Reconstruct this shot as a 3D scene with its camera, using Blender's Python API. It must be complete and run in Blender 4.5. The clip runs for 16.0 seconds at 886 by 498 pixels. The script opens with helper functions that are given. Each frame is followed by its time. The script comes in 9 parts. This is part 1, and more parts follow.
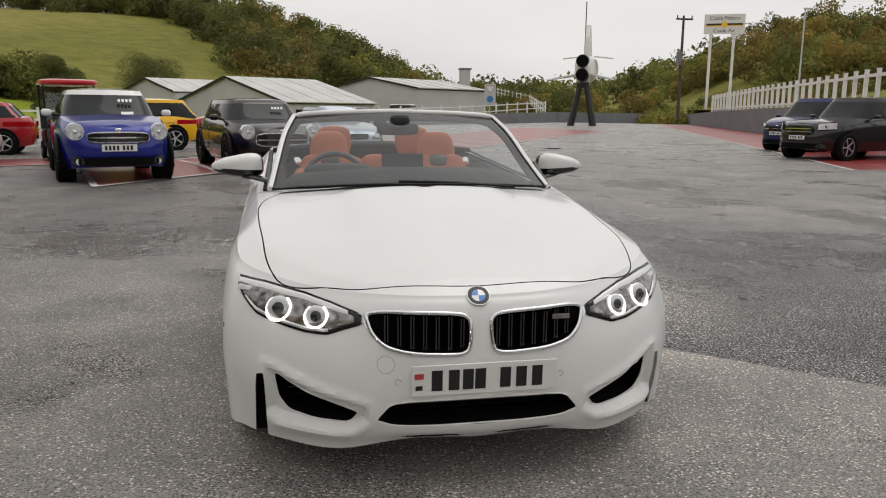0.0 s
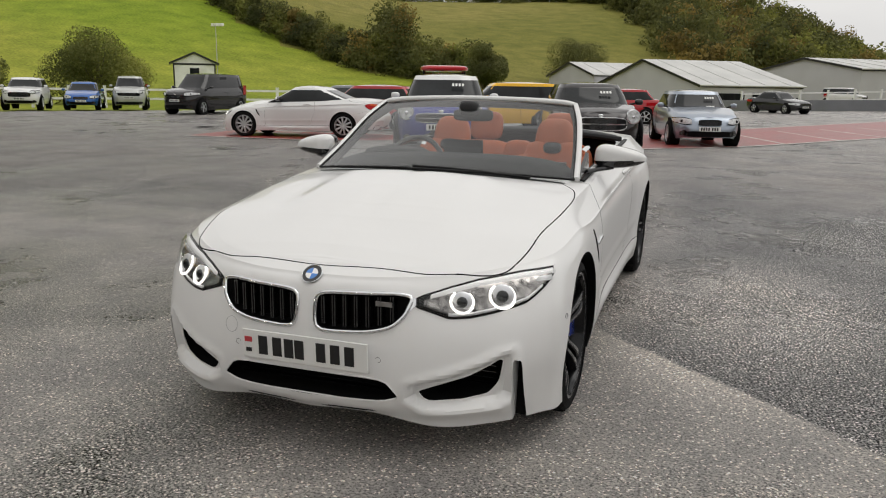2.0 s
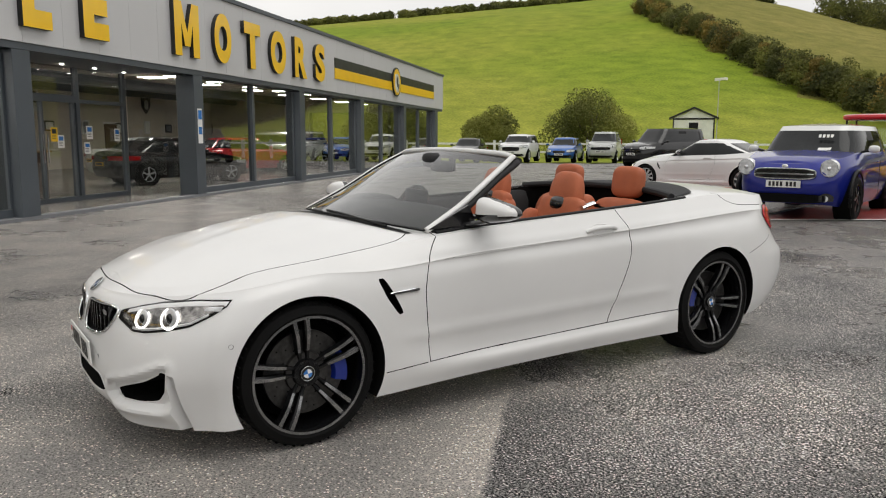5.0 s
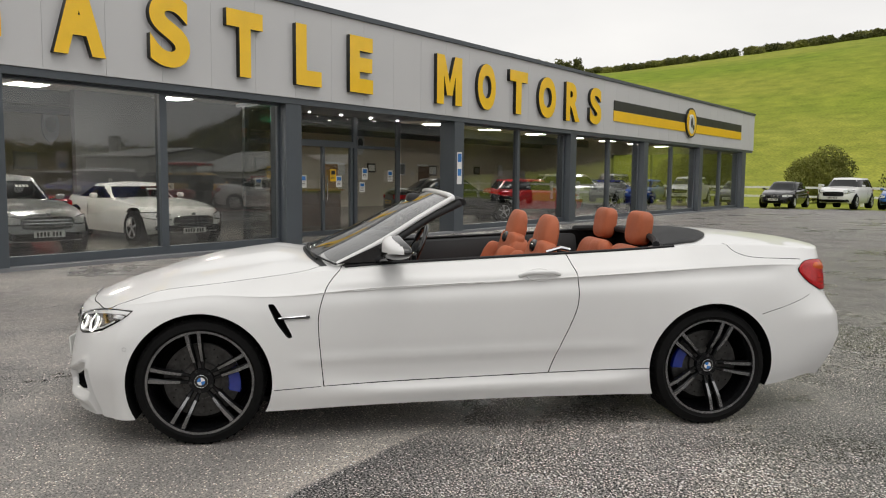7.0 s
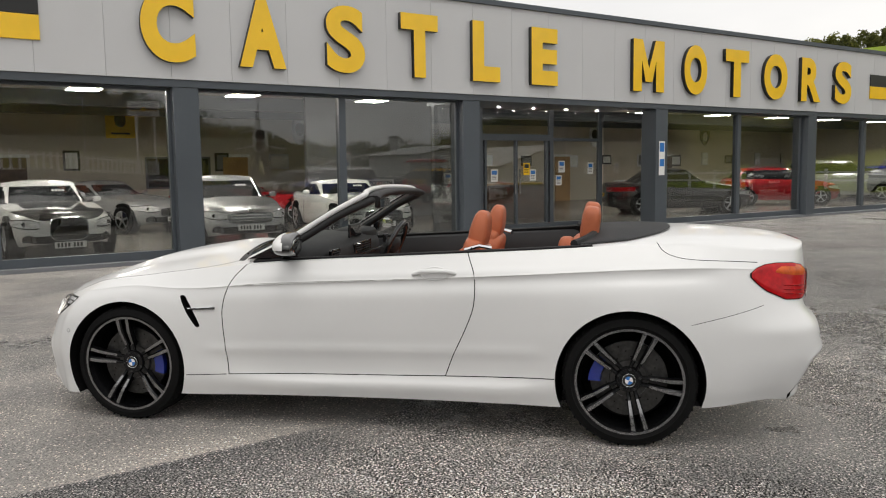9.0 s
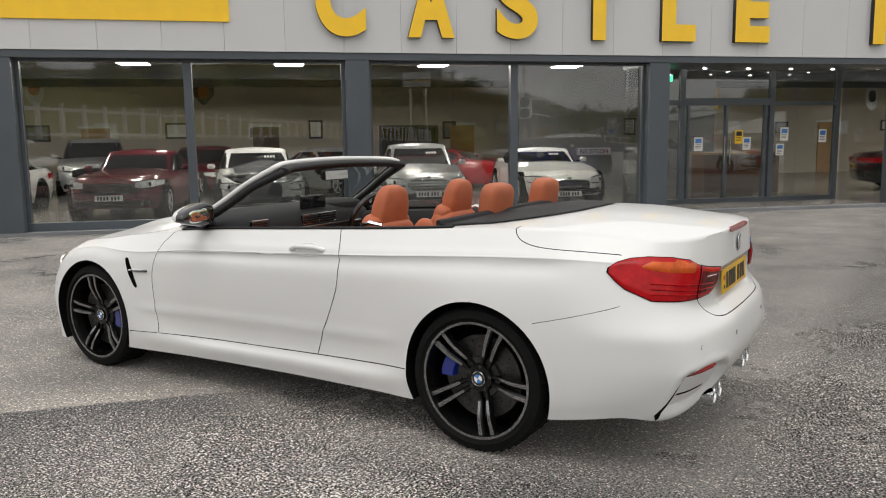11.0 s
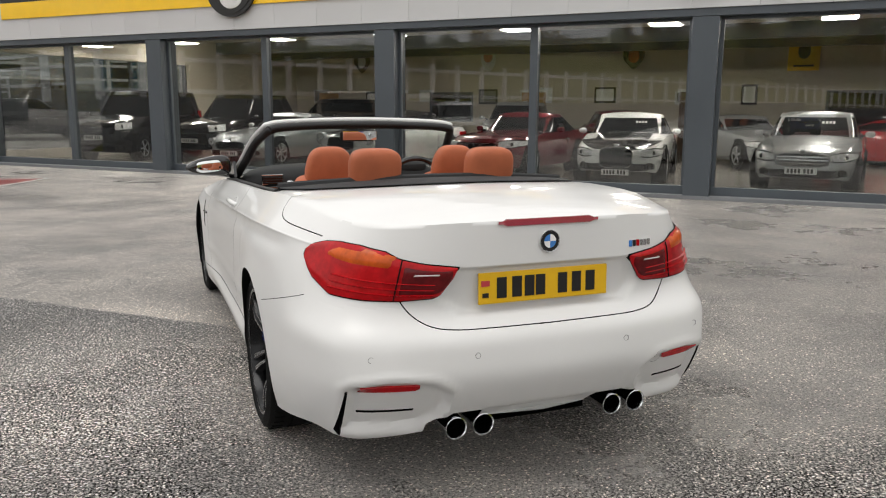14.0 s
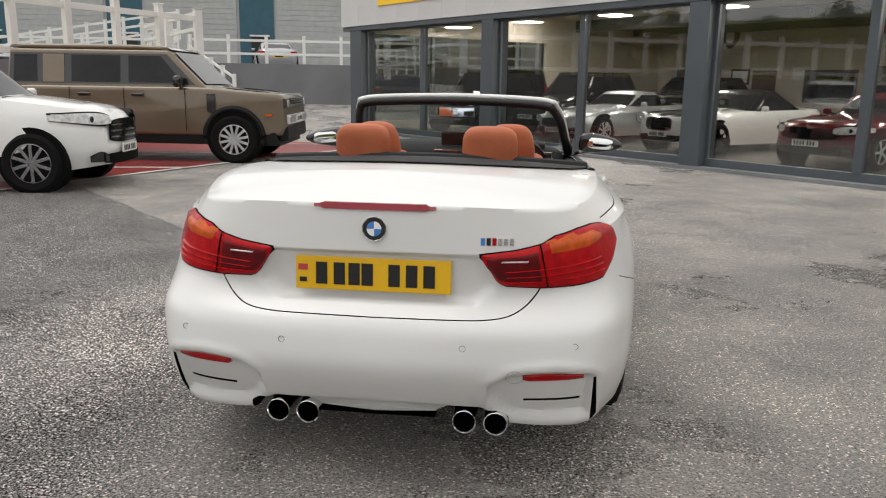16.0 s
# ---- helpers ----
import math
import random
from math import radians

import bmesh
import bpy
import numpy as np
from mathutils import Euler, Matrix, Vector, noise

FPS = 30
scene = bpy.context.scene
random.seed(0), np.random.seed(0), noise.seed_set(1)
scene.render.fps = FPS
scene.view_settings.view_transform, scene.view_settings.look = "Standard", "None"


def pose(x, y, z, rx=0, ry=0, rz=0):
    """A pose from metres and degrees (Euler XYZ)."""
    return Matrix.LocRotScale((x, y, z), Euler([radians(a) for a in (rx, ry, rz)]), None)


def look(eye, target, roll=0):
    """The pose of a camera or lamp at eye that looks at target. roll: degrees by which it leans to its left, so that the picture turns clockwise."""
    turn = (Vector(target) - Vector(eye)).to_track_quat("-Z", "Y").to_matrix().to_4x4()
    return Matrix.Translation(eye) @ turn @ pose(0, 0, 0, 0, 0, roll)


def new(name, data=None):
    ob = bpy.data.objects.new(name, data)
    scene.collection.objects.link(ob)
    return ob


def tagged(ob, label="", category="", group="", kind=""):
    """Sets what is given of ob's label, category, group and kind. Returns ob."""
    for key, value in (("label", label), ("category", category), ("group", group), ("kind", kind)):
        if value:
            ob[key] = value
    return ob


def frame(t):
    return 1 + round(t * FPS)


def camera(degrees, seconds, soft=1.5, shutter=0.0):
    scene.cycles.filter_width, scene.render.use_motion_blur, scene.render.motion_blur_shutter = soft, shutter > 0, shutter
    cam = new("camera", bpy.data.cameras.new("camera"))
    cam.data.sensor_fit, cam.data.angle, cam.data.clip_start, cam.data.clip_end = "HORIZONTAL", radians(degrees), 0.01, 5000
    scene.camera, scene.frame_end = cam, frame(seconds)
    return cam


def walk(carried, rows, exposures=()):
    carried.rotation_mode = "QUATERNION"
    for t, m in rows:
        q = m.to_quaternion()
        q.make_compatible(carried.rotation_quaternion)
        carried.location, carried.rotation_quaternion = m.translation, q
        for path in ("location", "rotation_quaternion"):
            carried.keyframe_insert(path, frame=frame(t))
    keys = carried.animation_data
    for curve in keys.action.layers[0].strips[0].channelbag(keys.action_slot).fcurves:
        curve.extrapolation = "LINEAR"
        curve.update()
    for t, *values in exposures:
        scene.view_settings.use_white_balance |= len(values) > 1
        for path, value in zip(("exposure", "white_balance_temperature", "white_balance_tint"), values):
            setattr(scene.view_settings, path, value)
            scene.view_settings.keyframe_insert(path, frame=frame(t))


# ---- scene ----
cam = camera(59.7, 16.0, 1.1)
PATH = [
    (0, (-0.656, -4.709, 1.33), (-0.262, -2.78, 0.975), 0.6),
    (0.5, (-0.149, -4.807, 1.335), (-0.007, -2.846, 0.97), 0.8),
    (1, (0.357, -4.769, 1.377), (0.236, -2.812, 0.984), 0.8),
    (1.5, (0.884, -4.762, 1.371), (0.495, -2.843, 0.963), 0.9),
    (2, (1.389, -4.629, 1.374), (0.745, -2.78, 0.965), 0.8),
    (2.5, (1.921, -4.483, 1.375), (1.067, -2.715, 0.992), 0.8),
    (3, (2.386, -4.226, 1.364), (1.345, -2.556, 1.007), 1.0),
    (3.5, (2.833, -3.928, 1.382), (1.622, -2.374, 1.036), 0.9),
    (4, (3.279, -3.607, 1.388), (1.911, -2.185, 1.06), 0.6),
    (4.2, (3.42, -3.444, 1.382), (1.991, -2.081, 1.063), 0.6),
    (6.3, (4.707, -1.512, 1.403), (2.808, -0.925, 1.179), 0.0),
    (6.5, (4.75, -1.299, 1.393), (2.829, -0.789, 1.179), 0.3),
    (7, (4.933, -0.779, 1.396), (2.965, -0.47, 1.213), 0.5),
    (7.5, (5.026, -0.289, 1.385), (3.037, -0.161, 1.215), 0.3),
    (8, (5.017, 0.219, 1.399), (3.026, 0.183, 1.219), -0.3),
    (8.5, (4.99, 0.75, 1.399), (3.009, 0.543, 1.211), -0.5),
    (9, (4.809, 1.244, 1.409), (2.858, 0.852, 1.209), -0.8),
    (9.2, (4.755, 1.443, 1.403), (2.821, 0.976, 1.196), -0.7),
    (11.3, (3.628, 3.318, 1.412), (2.008, 2.18, 1.128), -0.7),
    (11.5, (3.482, 3.474, 1.403), (1.91, 2.274, 1.113), -0.6),
    (12, (3.124, 3.851, 1.4), (1.687, 2.494, 1.097), -0.5),
    (12.5, (2.713, 4.124, 1.403), (1.428, 2.623, 1.089), -0.8),
    (13, (2.287, 4.419, 1.392), (1.19, 2.779, 1.067), -0.8),
    (13.5, (1.832, 4.57, 1.384), (0.911, 2.827, 1.046), -0.0),
    (14, (1.353, 4.715, 1.38), (0.621, 2.888, 1.025), 0.3),
    (14.5, (0.887, 4.803, 1.372), (0.378, 2.906, 0.996), 0.5),
    (15, (0.419, 4.813, 1.391), (0.146, 2.87, 1.005), 0.6),
    (15.5, (-0.058, 4.849, 1.39), (-0.066, 2.889, 0.994), 0.6),
    (16, (-0.518, 4.762, 1.387), (-0.282, 2.82, 0.968), 0.9),
]
walk(cam, [(t, look(e, g, r)) for t, e, g, r in PATH], [(0, 0.27), (2, 0.30), (3, 0.37), (4, 0.40), (7, 0.42), (9, 0.52), (12, 0.65), (16, 0.68)])

# ---- world, sun, exposure ----
world = bpy.data.worlds.new("overcast_sky")
scene.world = world
world.use_nodes = True
wn, wl = world.node_tree.nodes, world.node_tree.links
sky = wn.new("ShaderNodeTexSky")
sky.sky_type, sky.sun_disc = "NISHITA", False
SUN_EL, SUN_ROT = radians(66), radians(70)
sky.sun_elevation, sky.sun_rotation = SUN_EL, SUN_ROT
sky.dust_density, sky.air_density = 4.0, 1.0
hsv = wn.new("ShaderNodeHueSaturation")
hsv.inputs["Saturation"].default_value = 0.12
wl.new(sky.outputs[0], hsv.inputs["Color"])
wtc = wn.new("ShaderNodeTexCoord")
wnz = wn.new("ShaderNodeTexNoise")
wnz.inputs["Scale"].default_value, wnz.inputs["Detail"].default_value = 2.2, 5
wmp = wn.new("ShaderNodeMapping")
wmp.inputs["Scale"].default_value = (1, 1, 3.5)
wl.new(wtc.outputs["Generated"], wmp.inputs[0])
wl.new(wmp.outputs[0], wnz.inputs["Vector"])
wrp = wn.new("ShaderNodeValToRGB")
wrp.color_ramp.elements[0].position, wrp.color_ramp.elements[0].color = 0.3, (7.4, 7.3, 7.2, 1)
wrp.color_ramp.elements[1].position, wrp.color_ramp.elements[1].color = 0.7, (8.95, 8.75, 8.45, 1)
wl.new(wnz.outputs[0], wrp.inputs[0])
wmix = wn.new("ShaderNodeMix")
wmix.data_type = "RGBA"
wmix.inputs[0].default_value = 0.8
wl.new(hsv.outputs[0], wmix.inputs[6])
wl.new(wrp.outputs[0], wmix.inputs[7])
# an overcast dome: brighter overhead than at the horizon
wsep = wn.new("ShaderNodeSeparateXYZ")
wl.new(wtc.outputs["Generated"], wsep.inputs[0])
wmr = wn.new("ShaderNodeMapRange")
wmr.inputs["To Min"].default_value, wmr.inputs["To Max"].default_value = 0.90, 1.02
wl.new(wsep.outputs["Z"], wmr.inputs[0])
wvm = wn.new("ShaderNodeVectorMath")
wvm.operation = "SCALE"
wl.new(wmix.outputs[2], wvm.inputs[0])
wl.new(wmr.outputs[0], wvm.inputs["Scale"])
wl.new(wvm.outputs[0], wn["Background"].inputs[0])
wn["Background"].inputs[1].default_value = 0.1

sun_data = bpy.data.lights.new("sun", "SUN")
sun_data.energy, sun_data.angle, sun_data.color = 0.5, radians(40), (1.0, 0.97, 0.92)
sun = new("sun", sun_data)
sun_dir = Vector((math.sin(SUN_ROT) * math.cos(SUN_EL), math.cos(SUN_ROT) * math.cos(SUN_EL), math.sin(SUN_EL)))
sun.matrix_world = look(tuple(sun_dir * 50), (0, 0, 0))

# ---- materials ----
def nodes_of(m):
    m.use_nodes = True
    return m.node_tree.nodes, m.node_tree.links, m.node_tree.nodes["Principled BSDF"]


def ramp(n, a, ca, b, cb):
    r = n.new("ShaderNodeValToRGB")
    r.color_ramp.elements[0].position, r.color_ramp.elements[1].position = a, b
    r.color_ramp.elements[0].color, r.color_ramp.elements[1].color = (*ca, 1), (*cb, 1)
    return r


def pbr(name, col, rough=0.5, metal=0.0, var=0.1, scale=3.0, fine=60.0, bump=0.0, coat=0.0, spread=0.0, emit=0.0):
    """Base colour with soft stains at one scale and grain at another; spread varies it from object to object."""
    m = bpy.data.materials.new(name)
    n, l, b = nodes_of(m)
    tc = n.new("ShaderNodeTexCoord")
    big, small = n.new("ShaderNodeTexNoise"), n.new("ShaderNodeTexNoise")
    big.inputs["Scale"].default_value, big.inputs["Detail"].default_value = scale, 4
    small.inputs["Scale"].default_value, small.inputs["Detail"].default_value = fine, 3
    for t in (big, small):
        l.new(tc.outputs["Object"], t.inputs["Vector"])
    lo, hi = [c * (1 - var) for c in col], [min(1, c * (1 + var)) for c in col]
    r = ramp(n, 0.3, lo, 0.7, hi)
    l.new(big.outputs[0], r.inputs[0])
    mx = n.new("ShaderNodeMix")
    mx.data_type, mx.blend_type = "RGBA", "OVERLAY"
    mx.inputs[0].default_value = min(0.6, var * 1.5)
    l.new(r.outputs[0], mx.inputs[6])
    l.new(small.outputs[0], mx.inputs[7])
    out = mx.outputs[2]
    if spread:
        oi = n.new("ShaderNodeObjectInfo")
        mr = n.new("ShaderNodeMapRange")
        mr.inputs["To Min"].default_value, mr.inputs["To Max"].default_value = 1 - spread, 1 + spread
        l.new(oi.outputs["Random"], mr.inputs[0])
        hs = n.new("ShaderNodeHueSaturation")
        l.new(mr.outputs[0], hs.inputs["Value"])
        l.new(out, hs.inputs["Color"])
        out = hs.outputs[0]
    l.new(out, b.inputs["Base Color"])
    mr2 = n.new("ShaderNodeMapRange")
    mr2.inputs["To Min"].default_value, mr2.inputs["To Max"].default_value = max(0.02, rough * 0.8), min(1, rough * 1.2)
    l.new(big.outputs[0], mr2.inputs[0])
    l.new(mr2.outputs[0], b.inputs["Roughness"])
    b.inputs["Metallic"].default_value = metal
    b.inputs["Coat Weight"].default_value, b.inputs["Coat Roughness"].default_value = coat, 0.04
    if bump:
        bp = n.new("ShaderNodeBump")
        bp.inputs["Strength"].default_value, bp.inputs["Distance"].default_value = min(1, bump), 0.01
        l.new(small.outputs[0], bp.inputs["Height"])
        l.new(bp.outputs[0], b.inputs["Normal"])
    if emit:
        b.inputs["Emission Color"].default_value, b.inputs["Emission Strength"].default_value = (*col, 1), emit
    return m


def car_paint(name, col, metal=0.0, rough=0.35):
    m = pbr(name, col, rough, metal, var=0.03, scale=1.2, fine=400, coat=1.0)
    return m


def clear_glass(name, tint=(0.9, 0.93, 0.92), ior=1.5, gain=1.0):
    m = bpy.data.materials.new(name)
    m.use_nodes = True
    n, l = m.node_tree.nodes, m.node_tree.links
    n.remove(n["Principled BSDF"])
    tr, gl, fr, mx = (n.new("ShaderNode" + k) for k in ("BsdfTransparent", "BsdfGlossy", "LayerWeight", "MixShader"))
    tr.inputs[0].default_value = (*tint, 1)
    gl.inputs["Roughness"].default_value = 0.0
    fr.inputs["Blend"].default_value = 0.5
    pw, mul = n.new("ShaderNodeMath"), n.new("ShaderNodeMath")
    pw.operation, mul.operation, mul.use_clamp = "POWER", "MULTIPLY_ADD", True
    pw.inputs[1].default_value = 4.5
    mul.inputs[1].default_value, mul.inputs[2].default_value = 0.95 * gain, 0.04 * gain
    l.new(fr.outputs["Facing"], pw.inputs[0])
    l.new(pw.outputs[0], mul.inputs[0])
    l.new(mul.outputs[0], mx.inputs[0])
    l.new(tr.outputs[0], mx.inputs[1])
    l.new(gl.outputs[0], mx.inputs[2])
    l.new(mx.outputs[0], n["Material Output"].inputs[0])
    return m


def lamp_glow(name, col, strength):
    m = bpy.data.materials.new(name)
    n, l, b = nodes_of(m)
    b.inputs["Base Color"].default_value = (*col, 1)
    b.inputs["Emission Color"].default_value, b.inputs["Emission Strength"].default_value = (*col, 1), strength
    return m


def asphalt_material():
    """Worn asphalt: a smoother brown-grey coat and coarse dark patches with open gaps between pale stones."""
    m = bpy.data.materials.new("wet_asphalt")
    n, l, b = nodes_of(m)
    tc = n.new("ShaderNodeTexCoord")
    def noise_tex(sc, det=4, rough=0.55):
        t = n.new("ShaderNodeTexNoise")
        t.inputs["Scale"].default_value, t.inputs["Detail"].default_value, t.inputs["Roughness"].default_value = sc, det, rough
        l.new(tc.outputs["Object"], t.inputs["Vector"])
        return t
    def math_node(op, a, bb=None, clamp=False):
        q = n.new("ShaderNodeMath")
        q.operation, q.use_clamp = op, clamp
        for i, v in enumerate((a, bb)):
            if isinstance(v, (int, float)):
                q.inputs[i].default_value = v
            elif v is not None:
                l.new(v, q.inputs[i])
        return q.outputs[0]
    def mix(kind, fac, a, bb):
        q = n.new("ShaderNodeMix")
        q.data_type, q.blend_type = "RGBA", kind
        for i, v in ((0, fac), (6, a), (7, bb)):
            if isinstance(v, (int, float)):
                q.inputs[i].default_value = v
            elif isinstance(v, tuple):
                q.inputs[i].default_value = (*v, 1)
            else:
                l.new(v, q.inputs[i])
        return q.outputs[2]
    def ramped(src, a, ca, bb, cb):
        r = ramp(n, a, ca, bb, cb)
        l.new(src, r.inputs[0])
        return r.outputs[0]
    patch, streak, grit, fine, blotch = noise_tex(0.42, 7, 0.66), noise_tex(0.07, 4), noise_tex(92, 3, 0.7), noise_tex(260, 2), noise_tex(1.3, 6, 0.6)
    chips = n.new("ShaderNodeTexVoronoi")
    chips.voronoi_dimensions = "2D"
    chips.inputs["Scale"].default_value = 125
    l.new(tc.outputs["Object"], chips.inputs["Vector"])
    sep = n.new("ShaderNodeSeparateXYZ")
    l.new(tc.outputs["Object"], sep.inputs[0])
    X, Y = sep.outputs[0], sep.outputs[1]
    wob = math_node("MULTIPLY", math_node("SUBTRACT", blotch.outputs[0], 0.5), 0.5)
    # a coarse repair patch with a straight joint, and coarse areas where the coat has worn
    joint = math_node("ADD", math_node("ADD", math_node("MULTIPLY", X, 0.69), math_node("MULTIPLY", Y, 0.72)), math_node("MULTIPLY", wob, 0.25))
    past = math_node("MULTIPLY", math_node("SUBTRACT", joint, 0.40), 30.0, True)
    near = math_node("MULTIPLY", math_node("SUBTRACT", math_node("ADD", 7.0, wob), joint), 0.5, True)
    east = math_node("MULTIPLY", math_node("SUBTRACT", math_node("ADD", X, math_node("MULTIPLY", wob, 1.2)), 0.6), 1.6, True)
    repair = math_node("MULTIPLY", math_node("MULTIPLY", past, near), east)
    worn = math_node("MULTIPLY", math_node("SUBTRACT", 0.50, math_node("ADD", patch.outputs[0], math_node("MULTIPLY", wob, 0.12))), 7.0, True)
    rear = math_node("MULTIPLY", math_node("MULTIPLY", math_node("SUBTRACT", math_node("ADD", Y, math_node("MULTIPLY", wob, 1.6)), 2.35), 3.0, True), math_node("MULTIPLY", math_node("MULTIPLY", math_node("SUBTRACT", 6.0, Y), 0.6, True), math_node("MULTIPLY", math_node("SUBTRACT", math_node("ADD", 1.5, math_node("MULTIPLY", wob, 2.0)), X), 1.4, True)))
    coarse = math_node("MAXIMUM", math_node("MAXIMUM", repair, worn), rear)
    gap = mix("MIX", coarse, ramped(grit.outputs[0], 0.40, (0.30, 0.30, 0.30), 0.49, (1.06, 1.06, 1.06)), ramped(grit.outputs[0], 0.475, (0.005, 0.005, 0.005), 0.525, (1.6, 1.6, 1.6)))
    bw = n.new("ShaderNodeSeparateColor")
    l.new(chips.outputs["Color"], bw.inputs[0])
    stone = ramp(n, 0.0, (0.30, 0.30, 0.30), 1.0, (3.6, 3.5, 3.4))
    for at, v in ((0.55, 0.85), (0.82, 1.4)):
        e = stone.color_ramp.elements.new(at)
        e.color = (v, v, v * 0.98, 1)
    l.new(bw.outputs[0], stone.inputs[0])
    soft = ramp(n, 0.0, (0.62, 0.62, 0.62), 1.0, (3.4, 3.3, 3.15))
    for at, v in ((0.55, 0.98), (0.92, 1.25)):
        e = soft.color_ramp.elements.new(at)
        e.color = (v, v, v * 0.98, 1)
    l.new(bw.outputs[0], soft.inputs[0])
    stones = mix("MIX", coarse, soft.outputs[0], stone.outputs[0])
    base = mix("MIX", math_node("MAXIMUM", repair, math_node("MULTIPLY", coarse, 0.85)), (0.46, 0.430, 0.405), (0.33, 0.320, 0.310))
    damp = ramped(blotch.outputs[0], 0.36, (0.74, 0.74, 0.755), 0.64, (1.16, 1.15, 1.13))
    # soft oval beside the convertible: paler coat with sky sheen put into the colour
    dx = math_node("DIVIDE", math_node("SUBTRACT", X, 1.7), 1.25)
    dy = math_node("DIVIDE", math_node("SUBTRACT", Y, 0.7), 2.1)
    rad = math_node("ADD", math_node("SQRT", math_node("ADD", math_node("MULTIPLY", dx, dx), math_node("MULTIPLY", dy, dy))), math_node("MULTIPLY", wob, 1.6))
    pale_sheen = mix("MULTIPLY", rear, ramped(math_node("ADD", rad, math_node("MULTIPLY", coarse, 0.25)), 0.55, (2.3, 2.24, 2.17), 1.25, (1.0, 1.0, 1.0)), (1.06, 1.05, 1.05))
    # the colour darkens by position, to the west and to the north
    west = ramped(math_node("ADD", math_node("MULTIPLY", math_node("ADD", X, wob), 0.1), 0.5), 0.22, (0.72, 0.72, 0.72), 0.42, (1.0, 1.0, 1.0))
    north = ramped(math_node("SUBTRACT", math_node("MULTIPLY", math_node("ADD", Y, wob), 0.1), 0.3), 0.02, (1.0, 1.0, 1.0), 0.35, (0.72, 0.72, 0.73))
    zone_tone = mix("MULTIPLY", 1.0, mix("MULTIPLY", 1.0, west, north), mix("MIX", repair, (1.0, 1.0, 1.0), (0.84, 0.84, 0.86)))
    col = mix("MULTIPLY", 1.0, mix("MULTIPLY", 1.0, mix("MULTIPLY", 1.0, mix("MULTIPLY", 1.0, mix("MULTIPLY", 1.0, base, gap), stones), damp), pale_sheen), zone_tone)
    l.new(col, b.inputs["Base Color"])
    sr = n.new("ShaderNodeMapRange")
    sr.inputs["From Min"].default_value, sr.inputs["From Max"].default_value = 0.35, 0.65
    sr.inputs["To Min"].default_value, sr.inputs["To Max"].default_value = 0.24, 0.50
    l.new(streak.outputs[0], sr.inputs[0])
    rg = math_node("ADD", sr.outputs[0], math_node("MULTIPLY", math_node("SUBTRACT", patch.outputs[0], 0.5), 1.3), True)
    l.new(math_node("MAXIMUM", rg, 0.2), b.inputs["Roughness"])
    gl = n.new("ShaderNodeMapRange")
    gl.inputs["To Min"].default_value, gl.inputs["To Max"].default_value = 0.06, 0.9
    l.new(gap, gl.inputs[0])
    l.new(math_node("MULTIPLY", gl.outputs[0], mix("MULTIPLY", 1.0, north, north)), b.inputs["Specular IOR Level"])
    hgt = math_node("ADD", math_node("MULTIPLY", chips.outputs["Distance"], -0.25), math_node("ADD", grit.outputs[0], fine.outputs[0]))
    bp = n.new("ShaderNodeBump")
    bp.inputs["Strength"].default_value, bp.inputs["Distance"].default_value = 1.0, 0.016
    l.new(hgt, bp.inputs["Height"])
    l.new(bp.outputs[0], b.inputs["Normal"])
    return m


def grass_material(name="pasture_grass", c0=(0.182, 0.250, 0.020), c1=(0.252, 0.276, 0.041), clump=1.0):
    m = bpy.data.materials.new(name)
    n, l, b = nodes_of(m)
    tc = n.new("ShaderNodeTexCoord")
    def nz(sc, det):
        t = n.new("ShaderNodeTexNoise")
        t.inputs["Scale"].default_value, t.inputs["Detail"].default_value = sc, det
        l.new(tc.outputs["Object"], t.inputs["Vector"])
        return t
    a, c, f = nz(0.012, 3), nz(0.25, 6), nz(3.0, 5)
    r1 = ramp(n, 0.40, c0, 0.60, c1)
    l.new(a.outputs[0], r1.inputs[0])
    r2 = ramp(n, 0.3, (0.72, 0.76, 0.6), 0.7, (1.18, 1.12, 1.1))
    l.new(c.outputs[0], r2.inputs[0])
    r3 = ramp(n, 0.3, (0.7, 0.7, 0.7), 0.7, (1.25, 1.25, 1.2))
    l.new(f.outputs[0], r3.inputs[0])
    m1, m2 = n.new("ShaderNodeMix"), n.new("ShaderNodeMix")
    for q in (m1, m2):
        q.data_type, q.blend_type = "RGBA", "MULTIPLY"
        q.inputs[0].default_value = 1.0
    l.new(r1.outputs[0], m1.inputs[6])
    l.new(r2.outputs[0], m1.inputs[7])
    l.new(m1.outputs[2], m2.inputs[6])
    l.new(r3.outputs[0], m2.inputs[7])
    l.new(m2.outputs[2], b.inputs["Base Color"])
    b.inputs["Roughness"].default_value = 0.9
    b.inputs["Specular IOR Level"].default_value = 0.1
    return m


